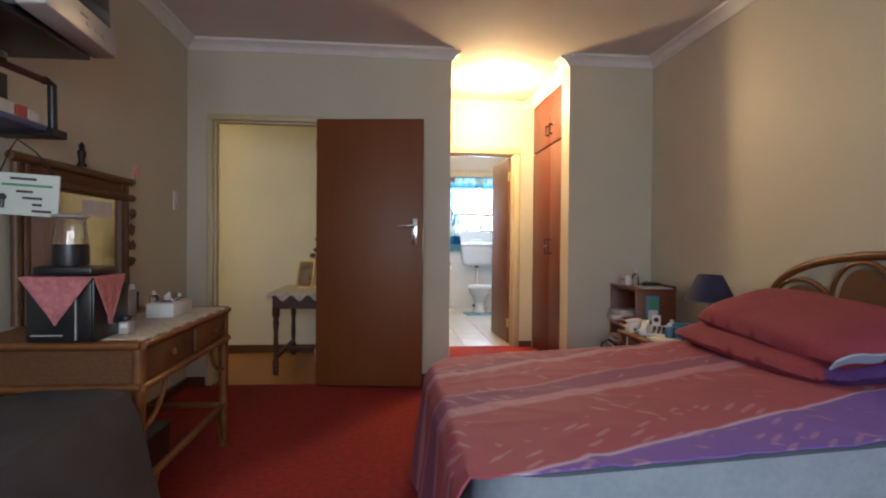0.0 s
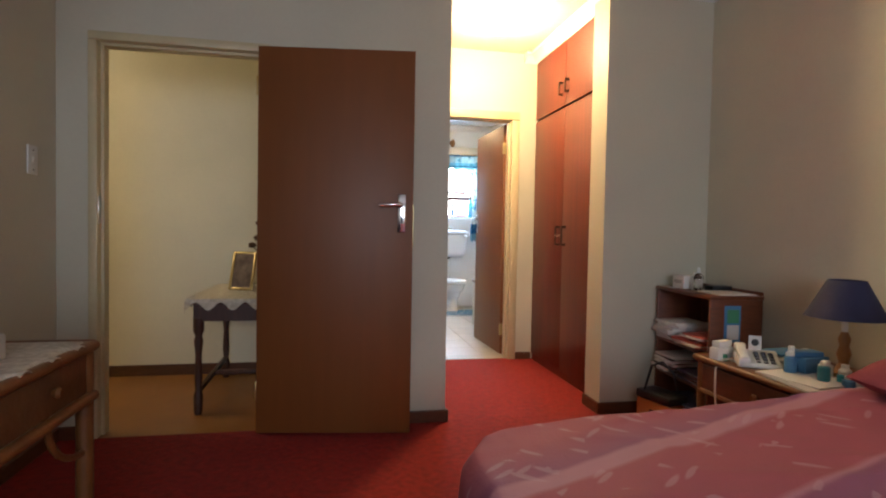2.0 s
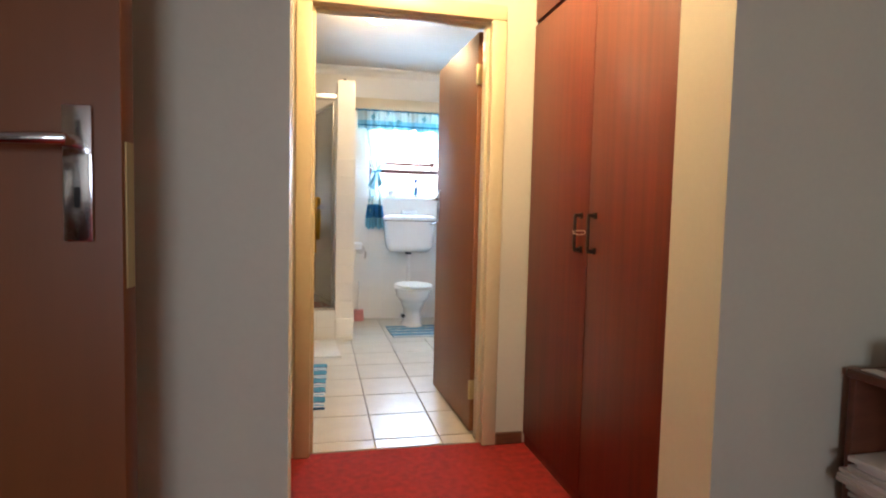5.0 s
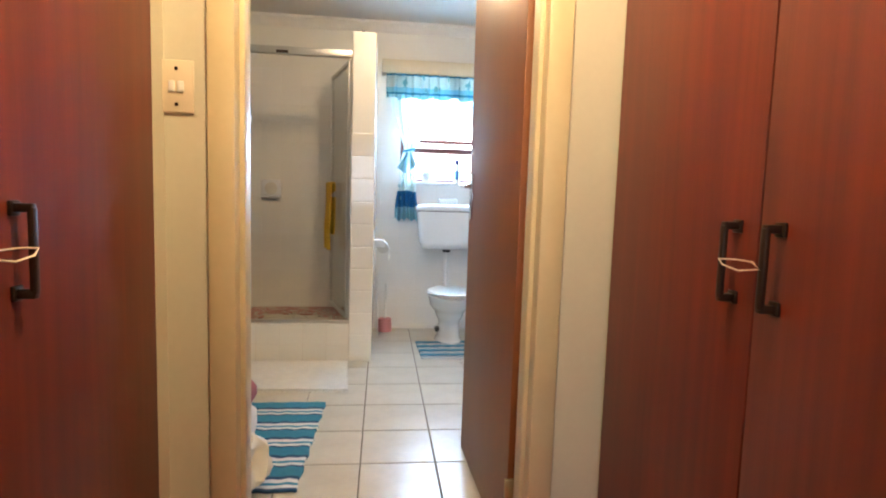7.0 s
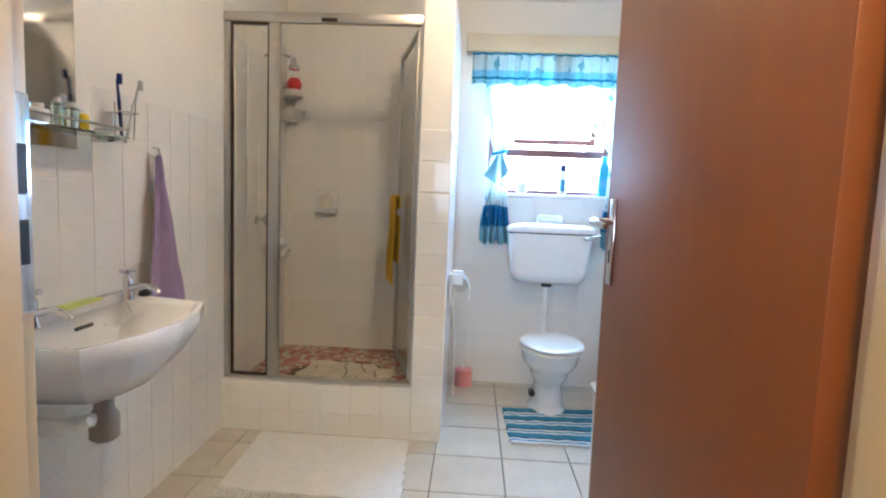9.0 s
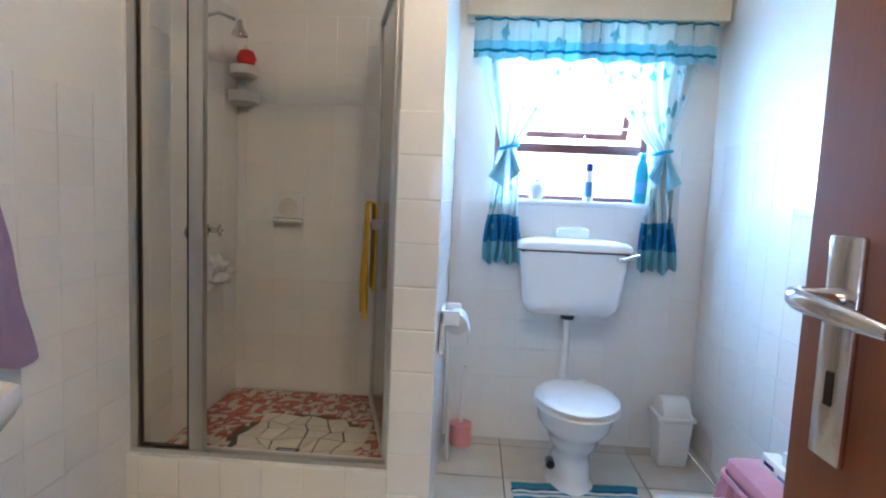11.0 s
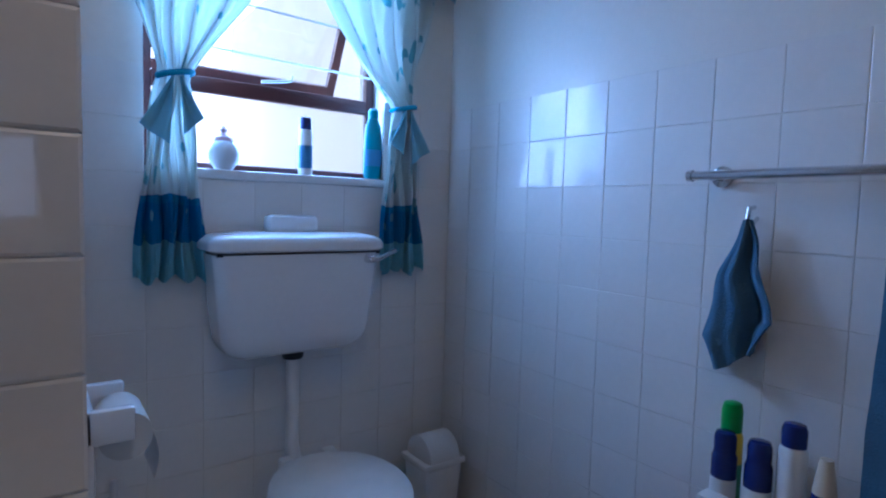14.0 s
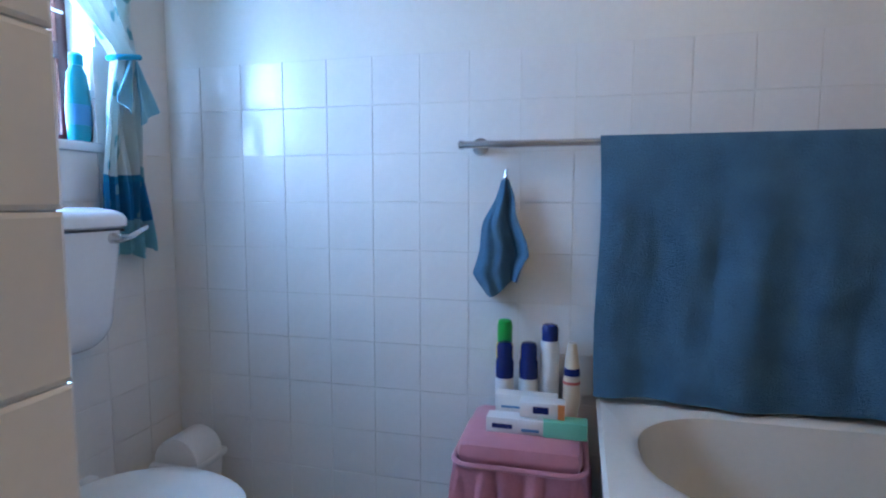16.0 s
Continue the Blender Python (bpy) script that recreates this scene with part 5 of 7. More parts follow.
def spread_material():
    m = material("patterned_bedspread", (0.50, 0.10, 0.12), 0.8, (0.42, 0.075, 0.10), 5, bump=0.35, bump_scale=120)
    n, l = m.node_tree.nodes, m.node_tree.links
    b = n["Principled BSDF"]
    co, sep = n.new("ShaderNodeTexCoord"), n.new("ShaderNodeSeparateXYZ")
    l.new(co.outputs["Object"], sep.inputs[0])
    wob = n.new("ShaderNodeTexNoise")
    wob.inputs["Scale"].default_value = 1.5
    l.new(co.outputs["Object"], wob.inputs["Vector"])
    span = n.new("ShaderNodeMapRange")
    span.inputs[1].default_value, span.inputs[2].default_value = -0.84, 0.84
    add = n.new("ShaderNodeMath")
    add.operation = "MULTIPLY_ADD"
    l.new(sep.outputs[0], add.inputs[0])
    add.inputs[1].default_value = -0.30
    l.new(sep.outputs[1], add.inputs[2])
    l.new(add.outputs[0], span.inputs[0])
    ramp = n.new("ShaderNodeValToRGB")
    e = ramp.color_ramp.elements
    e[0].position, e[0].color = 0.0, (0.17, 0.10, 0.38, 1)
    e[1].position, e[1].color = 0.185, (0.18, 0.10, 0.39, 1)
    rose, plum, pale = (0.33, 0.072, 0.105), (0.24, 0.075, 0.15), (0.43, 0.19, 0.25)
    for pos, c in ((0.19, (0.58, 0.50, 0.72)), (0.20, rose), (0.49, rose), (0.50, pale), (0.54, pale), (0.55, plum), (0.62, plum), (0.63, pale), (0.64, rose), (0.81, rose), (0.82, pale), (0.85, pale), (0.86, plum), (0.95, rose)):
        k = e.new(pos)
        k.color = (*c, 1)
    l.new(span.outputs[0], ramp.inputs[0])
    # pale slender leaves scattered over the cloth
    layers = []
    for turn, sx, sy, seed in ((0.65, 1.9, 9.0, 0.0), (-0.85, 1.7, 8.0, 7.3)):
        mp, leaf_n = n.new("ShaderNodeMapping"), n.new("ShaderNodeTexVoronoi")
        mp.vector_type = "TEXTURE"
        mp.inputs["Scale"].default_value, mp.inputs["Rotation"].default_value = (1 / (sx * 2.4), 1 / (sy * 2.2), 1), (0, 0, turn)
        mp.inputs["Location"].default_value = (seed, seed, 0.3)
        l.new(co.outputs["Object"], mp.inputs[0])
        l.new(mp.outputs[0], leaf_n.inputs["Vector"])
        leaf_n.voronoi_dimensions = "2D"
        leaf_n.inputs["Scale"].default_value = 1.0
        cut = n.new("ShaderNodeValToRGB")
        cut.color_ramp.elements[0].position, cut.color_ramp.elements[1].position = 0.13, 0.20
        cut.color_ramp.elements[0].color, cut.color_ramp.elements[1].color = (0.42, 0.42, 0.42, 1), (0, 0, 0, 1)
        l.new(leaf_n.outputs["Distance"], cut.inputs[0])
        big = n.new("ShaderNodeTexNoise")
        big.inputs["Scale"].default_value = 3.0 + seed * 0.2
        l.new(co.outputs["Object"], big.inputs["Vector"])
        gate = n.new("ShaderNodeMath")
        gate.operation = "GREATER_THAN"
        gate.inputs[1].default_value = 0.53
        l.new(big.outputs[0], gate.inputs[0])
        one = n.new("ShaderNodeMath")
        one.operation = "MULTIPLY"
        l.new(cut.outputs[0], one.inputs[0])
        l.new(gate.outputs[0], one.inputs[1])
        layers.append(one)
    both = n.new("ShaderNodeMath")
    both.operation = "MAXIMUM"
    l.new(layers[0].outputs[0], both.inputs[0])
    l.new(layers[1].outputs[0], both.inputs[1])
    mx = n.new("ShaderNodeMix")
    mx.data_type = "RGBA"
    l.new(both.outputs[0], mx.inputs[0])
    l.new(ramp.outputs[0], mx.inputs[6])
    mx.inputs[7].default_value = (0.50, 0.30, 0.36, 1)
    l.new(mx.outputs[2], b.inputs["Base Color"])
    return m


SPREAD = spread_material()
FX0, FX1, FY0, FY1 = 0.19, 2.08, 1.37, 2.80
bed = thing("bed", (1.12, 2.08, 0), "double bed base with a mattress under a pale blue sheet", "bed")
part("base", bm_poly(rrect(FX0 + 0.08, FX1, FY0 + 0.04, FY1 - 0.06, 0.22), 0.03, 0.27), GREYCLOTH, bed)
b = bm_poly(rrect(FX0 + 0.05, FX1, FY0, FY1 - 0.05, 0.20), 0.27, 0.49)
for v in b.verts:
    if v.co.z > 0.4:
        v.co.z += 0.055 * (v.co.x - FX0)
part("mattress", b, SHEET, bed, "mattress in a pale blue fitted sheet")
for x in (FX0 + 0.22, FX1 - 0.1):
    for y in (FY0 + 0.25, FY1 - 0.28):
        part("foot", bm_lathe((x, y, 0), [(0.03, 0), (0.035, 0.035)], 12), DARKWOOD, bed)


def spread(u, v):
    """u from the foot's hem to the head, v from the near edge to the far hem."""
    s = u * 2.45 - 0.50
    t = v * 1.92
    top = 0.511 + 0.11 * max(0, s) / 2.0
    x, z = FX0 + s, top
    flare = 0.0
    if s < 0.04:
        k = 0.04 - s
        x, z = FX0 + 0.04 - 0.05 * min(1, k / 0.08) - 0.10 * k, top - max(0, k - 0.03)
    edge = FY0 - 0.01
    y = edge + t
    if y > FY1 - 0.03:
        k = y - (FY1 - 0.03)
        y, z = FY1 - 0.03 + 0.05 * min(1, k / 0.08) + 0.05 * k, z - max(0, k - 0.03)
        z += 0.0
        y += 0.014 * math.sin(15 * s) * min(1, k * 3)
    if s < 0:
        x += 0.020 * math.sin(14 * t + 1) * min(1, -s * 3)
    ax, ay = FX0 + 0.22 - x, y - (FY1 - 0.22)
    if ax > 0 and ay > 0:
        far, near = max(ax, ay), math.hypot(ax, ay)
        x, y = FX0 + 0.22 - ax * far / near, FY1 - 0.22 + ay * far / near
    crease = 1 - abs(noise.noise(Vector((s * 2.6 + 0.8 * t, t * 5.5, 9)))) * 5
    wr = 0.010 * noise.noise(Vector((s * 3.5, t * 3.5, 1))) + 0.004 * noise.noise(Vector((s * 13, t * 7, 4))) + 0.006 * max(0, crease)
    return (x, y, max(z + wr, 0.02))


solo("bedspread", bm_sheet(spread, 150, 130, 0.006), SPREAD, "rose and purple striped bedspread with pale leaves on the bed", "bedspread")


def pillow(name, cx, cy, cz, lx, ly, h, mat, label, roll=0, tilt=0, turn=0, seed=0):
    def f(u, v, sg):
        a, c = 2 * u - 1, 2 * v - 1
        ed = (1 - a ** 4) ** 0.5 * (1 - c ** 4) ** 0.5
        k = 1 - 0.06 * (a * a * c * c)
        return Vector((a * lx / 2 * k, c * ly / 2 * k, sg * h / 2 * ed + 0.008 * noise.noise(Vector((a * 2, c * 3, seed + sg)))))
    b = bmesh.new()
    nu, nv = 28, 28
    for sg in (1, -1):
        g = [[b.verts.new(f(i / nu, j / nv, sg)) for j in range(nv + 1)] for i in range(nu + 1)]
        for i in range(nu):
            for j in range(nv):
                q = (g[i][j], g[i + 1][j], g[i + 1][j + 1], g[i][j + 1])
                b.faces.new(q if sg > 0 else q[::-1])
    bmesh.ops.remove_doubles(b, verts=b.verts, dist=0.0008)
    b.transform(pose(cx, cy, cz, roll, tilt, turn))
    return solo(name, b, mat, label, "pillow", "pillows on the bed")


ROSE = material("rose_cotton", (0.34, 0.055, 0.075), 0.85, (0.27, 0.04, 0.065), 5, bump=0.3)
PURPLE = material("purple_cotton", (0.12, 0.05, 0.24), 0.85, (0.08, 0.03, 0.17), 6, bump=0.3)
PALEPIPE = plain("pale_blue_piping", (0.42, 0.50, 0.62), 0.85)
pillow("pillow", 1.78, 2.22, 0.635, 0.46, 0.84, 0.12, PURPLE, "purple pillow lying at the head of the bed", 0, -4, 3, 1)
pillow("pillow", 1.75, 2.32, 0.66, 0.50, 0.96, 0.12, ROSE, "flat rose pillow on the purple one", 2, -8, 4, 5)
pillow("pillow", 1.80, 2.25, 0.76, 0.48, 0.90, 0.19, ROSE, "plump rose pillow on top of the others", 4, -14, 2, 2)
solo("pillow_edging", bm_sheet(lambda u, v: (1.55 + 0.28 * u, 1.80 - 0.03 * v + 0.04 * u, 0.665 + 0.035 * u + 0.035 * v + 0.01 * math.sin(6 * u)), 16, 4, 0.008), PALEPIPE, "pale blue pillowcase edge at the pillow's open end", "pillowcase")

hb = thing("headboard", (2.11, 2.06, 0), "varnished rattan headboard with woven oval panels", "headboard")


def arch(y0, y1, z0, z1, n=26):
    return [(2.105, (y0 + y1) / 2 - (y1 - y0) / 2 * math.cos(math.pi * i / n), z0 + (z1 - z0) * max(0.0, math.sin(math.pi * i / n)) ** 0.8) for i in range(n + 1)]


part("outer_arch", bm_tube([(2.105, 1.28, 0.02)] + arch(1.28, 2.86, 0.76, 1.065) + [(2.105, 2.86, 0.02)], 0.02, 10), RATTAN, hb)
for i in range(4):
    y0 = 1.33 + i * 0.372
    zt = 0.93 if i in (0, 3) else 1.03
    part("inner_arch", bm_tube([(2.105, y0, 0.5)] + arch(y0, y0 + 0.37, 0.80, zt, 18) + [(2.105, y0 + 0.37, 0.5)], 0.012, 8), RATTAN, hb)
    pts = arch(y0 + 0.035, y0 + 0.335, 0.78, zt - 0.03, 18)
    b = bmesh.new()
    fr = [b.verts.new((2.108, p[1], p[2])) for p in pts] + [b.verts.new((2.108, y0 + 0.335, 0.5)), b.verts.new((2.108, y0 + 0.035, 0.5))]
    bk = [b.verts.new((2.116, v.co.y, v.co.z)) for v in fr]
    b.faces.new(fr)
    b.faces.new(bk[::-1])
    for k in range(len(fr)):
        b.faces.new((fr[k], fr[k - 1], bk[k - 1], bk[k]))
    part("woven_panel", b, WICKER, hb, "dark woven cane panel")
part("cross_bar", bm_tube([(2.105, 1.28, 0.56), (2.105, 2.86, 0.56)], 0.016, 8), RATTAN, hb)

# ---- bedside table, lamp, telephone ----
NX0, NX1, NY0, NY1, NZ = 1.575, 2.11, 2.95, 3.63, 0.522
ns = thing("bedside_table", (1.82, 3.24, 0), "rattan bedside table with one drawer", "bedside table")
part("tabletop", bm_box((NX0, NY0, NZ - 0.03), (NX1, NY1, NZ), 0.008), RATTAN, ns)
part("top_rail", bm_tube([(NX0 - 0.006, NY0, NZ - 0.012), (NX0 - 0.006, NY1, NZ - 0.012)], 0.015, 10), RATTAN, ns)
part("top_rail", bm_tube([(NX0, NY1 + 0.004, NZ - 0.012), (NX1, NY1 + 0.004, NZ - 0.012)], 0.015, 10), RATTAN, ns)
dr = part("drawer", bm_box((NX0 + 0.006, NY0 + 0.04, NZ - 0.16), (NX1 - 0.03, NY1 - 0.04, NZ - 0.04), 0.004), SHELFWOOD, ns)
part("drawer_edge", bm_tube([(NX0 + 0.002, NY0 + 0.04, NZ - 0.165), (NX0 + 0.002, NY1 - 0.04, NZ - 0.165)], 0.011, 8), RATTAN, dr)
part("knob", bm_lathe((NX0 + 0.004, 3.24, NZ - 0.10), [(0.008, 0), (0.016, -0.014), (0.01, -0.024)], 12, axis="x"), RATTAN, dr)
for x in (NX0 + 0.02, NX1 - 0.02):
    for y in (NY0 + 0.02, NY1 - 0.02):
        part("leg", bm_tube([(x, y, 0), (x, y, NZ - 0.03)], 0.019, 10), RATTAN, ns)
part("low_shelf", bm_box((NX0 + 0.02, NY0 + 0.02, 0.16), (NX1 - 0.02, NY1 - 0.02, 0.178), 0.004), RATTAN_DARK, ns)
solo("glass_bowl", bm_lathe((1.66, 3.42, 0.178), [(0.05, 0), (0.075, 0.04), (0.085, 0.09), (0.08, 0.09), (0.07, 0.042), (0.045, 0.008)], 24), GLASS, "clear glass bowl on the low shelf", "bowl")
lx, ly = 1.95, 3.19
tl = thing("table_lamp", (lx, ly, NZ), "turned wooden lamp with a navy shade", "table lamp")
part("base", bm_lathe((lx, ly, NZ), [(0.06, 0), (0.062, 0.012), (0.03, 0.024), (0.018, 0.05), (0.028, 0.085), (0.018, 0.12), (0.024, 0.15), (0.012, 0.18)], 24), LIGHTWOOD, tl)
part("socket", bm_lathe((lx, ly, NZ + 0.18), [(0.012, 0), (0.014, 0.06)], 12), WHITEP, tl)
part("shade", bm_lathe((lx, ly, 0.762), [(0.152, 0), (0.149, 0.0), (0.07, 0.155), (0.068, 0.157), (0.147, 0.004)], 36), NAVY, tl)
ph = thing("telephone", (1.68, 3.36, NZ), "white desk telephone with a card tucked in", "telephone")
pm = pose(1.70, 3.38, NZ, 0, 0, -32) @ Matrix.Scale(0.88, 4)
b = bm_box((-0.10, -0.09, 0), (0.10, 0.10, 0.045), 0.012)
for v in b.verts:
    v.co.z *= 0.5 + 6.0 * max(0, v.co.y + 0.06)
b.transform(pm)
part("body", b, WHITEP, ph)
b = boxes(((-0.095, -0.10, 0.045), (-0.05, 0.10, 0.08)), bev=0.014)
bm_box((-0.10, -0.105, 0.025), (-0.045, -0.06, 0.07), 0.012, b)
bm_box((-0.10, 0.06, 0.04), (-0.045, 0.105, 0.08), 0.012, b)
b.transform(pm @ pose(0, 0, 0.0, 11, 0, 0))
part("handset", b, WHITEP, ph)
for i in range(3):
    for j in range(4):
        b = bm_box((-0.015 + i * 0.032, -0.07 + j * 0.032, 0.018 + j * 0.008), (0.008 + i * 0.032, -0.048 + j * 0.032, 0.032 + j * 0.0095), 0.003)
        b.transform(pm)
        part("key", b, BLACK, ph)
b = boxes(((-0.03, 0.085, 0.045), (0.03, 0.088, 0.135)))
b.transform(pm)
part("card", b, PAPER, ph)
b = bm_lathe((0.0, 0.084, 0.10), [(0.018, 0), (0.018, -0.001)], 20, axis="y")
b.transform(pm)
part("card_disc", b, BLACK, ph)
solo("phone_cord", bm_tube([(1.66, 3.44, NZ + 0.02), (1.60, 3.47, NZ + 0.008), (1.552, 3.46, NZ - 0.03), (1.545, 3.45, NZ - 0.14), (1.555, 3.44, NZ - 0.26), (1.56, 3.43, 0.19)], 0.0045, 8), CREAMPLASTIC, "pale telephone cord hanging off the table", "cord")


def stack(items, cat, name, label, group=""):
    for k, (x, y, z, dx, dy, dz, turn, mat) in enumerate(items):
        b = bm_box((-dx / 2, -dy / 2, 0), (dx / 2, dy / 2, dz), 0.002)
        b.transform(pose(x, y, z, 0, 0, turn))
        solo(name, b, mat, label, cat, group)


stack([(1.62, 3.51, NZ, 0.10, 0.05, 0.055, 12, WHITEP), (1.625, 3.515, NZ + 0.056, 0.09, 0.04, 0.03, 18, PAPER)], "carton", "carton", "small white medicine carton on the bedside table", "bedside cartons")
stack([(1.604, 3.487, NZ, 0.004, 0.05, 0.03, 30, GREENCARD)], "card", "green_card", "green printed card leaning on a carton", "bedside cartons")
stack([(1.83, 3.42, NZ, 0.22, 0.16, 0.012, 20, PAPER), (1.82, 3.43, NZ + 0.013, 0.20, 0.15, 0.01, 5, PAPER), (1.70, 3.10, NZ, 0.26, 0.30, 0.008, -6, PAPER), (1.70, 3.12, NZ + 0.009, 0.22, 0.27, 0.006, 8, PAPER)], "paper", "paper", "loose white papers on the bedside table", "papers")
stack([(1.80, 3.22, NZ, 0.14, 0.09, 0.075, 10, BLUECARD), (1.79, 3.225, NZ + 0.076, 0.12, 0.07, 0.02, -8, BLUECARD)], "box", "tissue_pack", "blue tissue pack on the bedside table", "bedside cartons")
for i, (x, y, h, m) in enumerate(((1.84, 3.08, 0.07, WHITEP), (1.79, 3.04, 0.055, TEALPLASTIC), (1.86, 3.02, 0.06, WHITEP), (1.76, 2.99, 0.05, BLUECARD), (1.90, 3.33, 0.08, WHITEP))):
    d = thing("medicine_bottle", (x, y, NZ), "small medicine bottle on the bedside table", "bottle", "medicine bottles")
    part("body", bm_lathe((x, y, NZ), [(0.02, 0), (0.022, 0.004), (0.022, h * 0.7), (0.012, h * 0.8)], 14), m, d)
    part("cap", bm_lathe((x, y, NZ + h * 0.8), [(0.014, 0), (0.014, h * 0.2)], 14), WHITEP, d)

stack([(1.74, 3.46, NZ + 0.001, 0.20, 0.14, 0.010, 40, PAPER), (1.90, 3.47, NZ, 0.24, 0.13, 0.03, -4, PAPER), (1.92, 3.46, NZ + 0.031, 0.2, 0.12, 0.012, 8, BLUECARD)], "paper", "paper", "letters and leaflets piled on the bedside table", "papers")
for x, y, r, h, m in ((1.70, 3.20, 0.024, 0.085, BLUECARD), (1.735, 3.235, 0.02, 0.10, WHITEP), (1.72, 3.06, 0.022, 0.075, TEALPLASTIC), (1.80, 3.13, 0.026, 0.06, WHITEP)):
    d = thing("medicine_bottle", (x, y, NZ), "small medicine bottle among papers by the telephone", "bottle", "medicine bottles")
    part("body", bm_lathe((x, y, NZ + 0.016), [(r * 0.9, 0), (r, 0.004), (r, h * 0.7), (r * 0.5, h * 0.8)], 14), m, d)
    part("cap", bm_lathe((x, y, NZ + 0.016 + h * 0.8), [(r * 0.6, 0), (r * 0.6, h * 0.2)], 14), WHITEP, d)

# ---- open shelf unit in the corner ----
sm = pose(1.79, 4.315, 0, 0, 0, -94.5)   # local x along the open front, local y into the unit
SWd, SDp, SHt = 0.555, 0.29, 0.785
sh = thing("shelf_unit", (1.9, 4.15, 0), "red-brown open shelf unit stuffed with papers", "shelf unit")


def at(a, b2, bev=0.003):
    b = bm_box(a, b2, bev)
    b.transform(sm)
    return b


part("side", at((0, 0, 0.02), (0.02, SDp, SHt - 0.02)), SHELFWOOD, sh)
part("side", at((SWd - 0.02, 0, 0.02), (SWd, SDp, SHt - 0.02)), SHELFWOOD, sh)
part("top", at((-0.004, -0.004, SHt - 0.02), (SWd + 0.004, SDp + 0.004, SHt)), SHELFWOOD, sh)
part("top_lip", at((-0.004, SDp - 0.012, SHt), (SWd + 0.004, SDp, SHt + 0.02)), SHELFWOOD, sh)
part("back", at((0.02, SDp - 0.012, 0.02), (SWd - 0.02, SDp, SHt - 0.02)), SHELFWOOD, sh)
for z in (0.06, 0.27, 0.465):
    part("shelf", at((0.02, 0.004, z), (SWd - 0.02, SDp - 0.012, z + 0.018)), SHELFWOOD, sh)
part("plinth", at((0, 0.01, 0), (SWd, 0.03, 0.02)), SHELFWOOD, sh)


def paper_pile(x0, z0, n, dx, dy, name="magazine", mats=(PAPER,)):
    z = z0
    for i in range(n):
        h = rng.uniform(0.006, 0.014)
        a = rng.uniform(-9, 9)
        b = bm_box((-dx / 2, -dy / 2, 0), (dx / 2, dy / 2, h), 0.001)
        b.transform(sm @ pose(x0 + rng.uniform(-0.012, 0.012), 0.095 + rng.uniform(-0.03, 0.015), z, 0, 0, a))
        solo(name, b, mats[i % len(mats)], "stacked magazine with pale worn edges on the shelf", "magazine", "magazines in the shelf unit")
        z += h + 0.0005


paper_pile(0.13, 0.484, 9, 0.20, 0.22)
paper_pile(0.36, 0.484, 4, 0.25, 0.22, mats=(PAPER, PAPERRED))
paper_pile(0.40, 0.53, 3, 0.18, 0.20, mats=(PAPERRED, PAPER))
paper_pile(0.13, 0.289, 9, 0.20, 0.22, mats=(PAPER, DARKWOOD))
paper_pile(0.38, 0.289, 6, 0.22, 0.20, mats=(DARKWOOD, NAVY))
paper_pile(0.28, 0.079, 8, 0.30, 0.2, mats=(DARKWOOD, NAVY))
cal = thing("wall_calendar", tuple(sm @ Vector((SWd, 0.12, 0.6))), "small blue calendar with a picture on the shelf's side", "calendar")
part("sheet", at((SWd + 0.001, 0.075, 0.545), (SWd + 0.004, 0.165, 0.735), 0.0008), BLUECARD, cal)
part("picture", at((SWd + 0.0045, 0.09, 0.645), (SWd + 0.0055, 0.155, 0.715), 0), GREENCARD, cal)
part("date_block", at((SWd + 0.0045, 0.09, 0.56), (SWd + 0.0055, 0.155, 0.635), 0), PAPER, cal)
tb = thing("tissue_box", tuple(sm @ Vector((0.12, 0.10, SHt))), "white tissue box on the shelf unit", "tissue box")
part("box", at((0.09, 0.05, SHt + 0.001), (0.21, 0.13, SHt + 0.075)), WHITEP, tb)
part("print", at((0.11, 0.0485, SHt + 0.03), (0.19, 0.0495, SHt + 0.05), 0), GREYPLASTIC, tb)
for x, h in ((0.235, 0.10), (0.275, 0.13)):
    p = sm @ Vector((x, 0.10, SHt))
    d = thing("clear_bottle", tuple(p), "clear plastic bottle with a white cap", "bottle", "bottles on the shelf unit")
    part("body", bm_lathe(tuple(p), [(0.022, 0), (0.026, 0.005), (0.026, h * 0.6), (0.012, h * 0.75)], 16), GLASS, d)
    part("cap", bm_lathe((p.x, p.y, p.z + h * 0.75), [(0.012, 0), (0.007, h * 0.25)], 12), WHITEP, d)
for (a, b2, m, l) in (((0.02, 0.01, SHt + 0.001), (0.16, 0.05, SHt + 0.004), PAPER, "loose paper on the shelf unit"), ((0.33, 0.06, SHt + 0.001), (0.54, 0.27, SHt + 0.006), PAPER, "loose papers on the shelf unit"), ((0.24, 0.16, SHt + 0.001), (0.325, 0.27, SHt + 0.028), BLACK, "black folder on the shelf unit")):
    solo("paper" if m is PAPER else "folder", at(a, b2, 0.001), m, l, "paper")
box2 = thing("storage_box", (1.69, 4.08, 0), "orange printed box with a black lid on the floor", "storage box")
bxm = pose(1.69, 4.08, 0, 0, 0, -76)
b = bm_box((-0.12, -0.07, 0.004), (0.12, 0.07, 0.15), 0.006)
b.transform(bxm)
part("carton", b, ORANGECARD, box2)
b = bm_box((-0.125, -0.075, 0.15), (0.125, 0.075, 0.20), 0.012)
b.transform(bxm)
part("lid", b, BLACK, box2)
b = bm_lathe((0, -0.0705, 0.075), [(0.03, 0), (0.03, -0.001)], 20, axis="y")
b.transform(bxm)
part("emblem", b, DARKWOOD, box2)
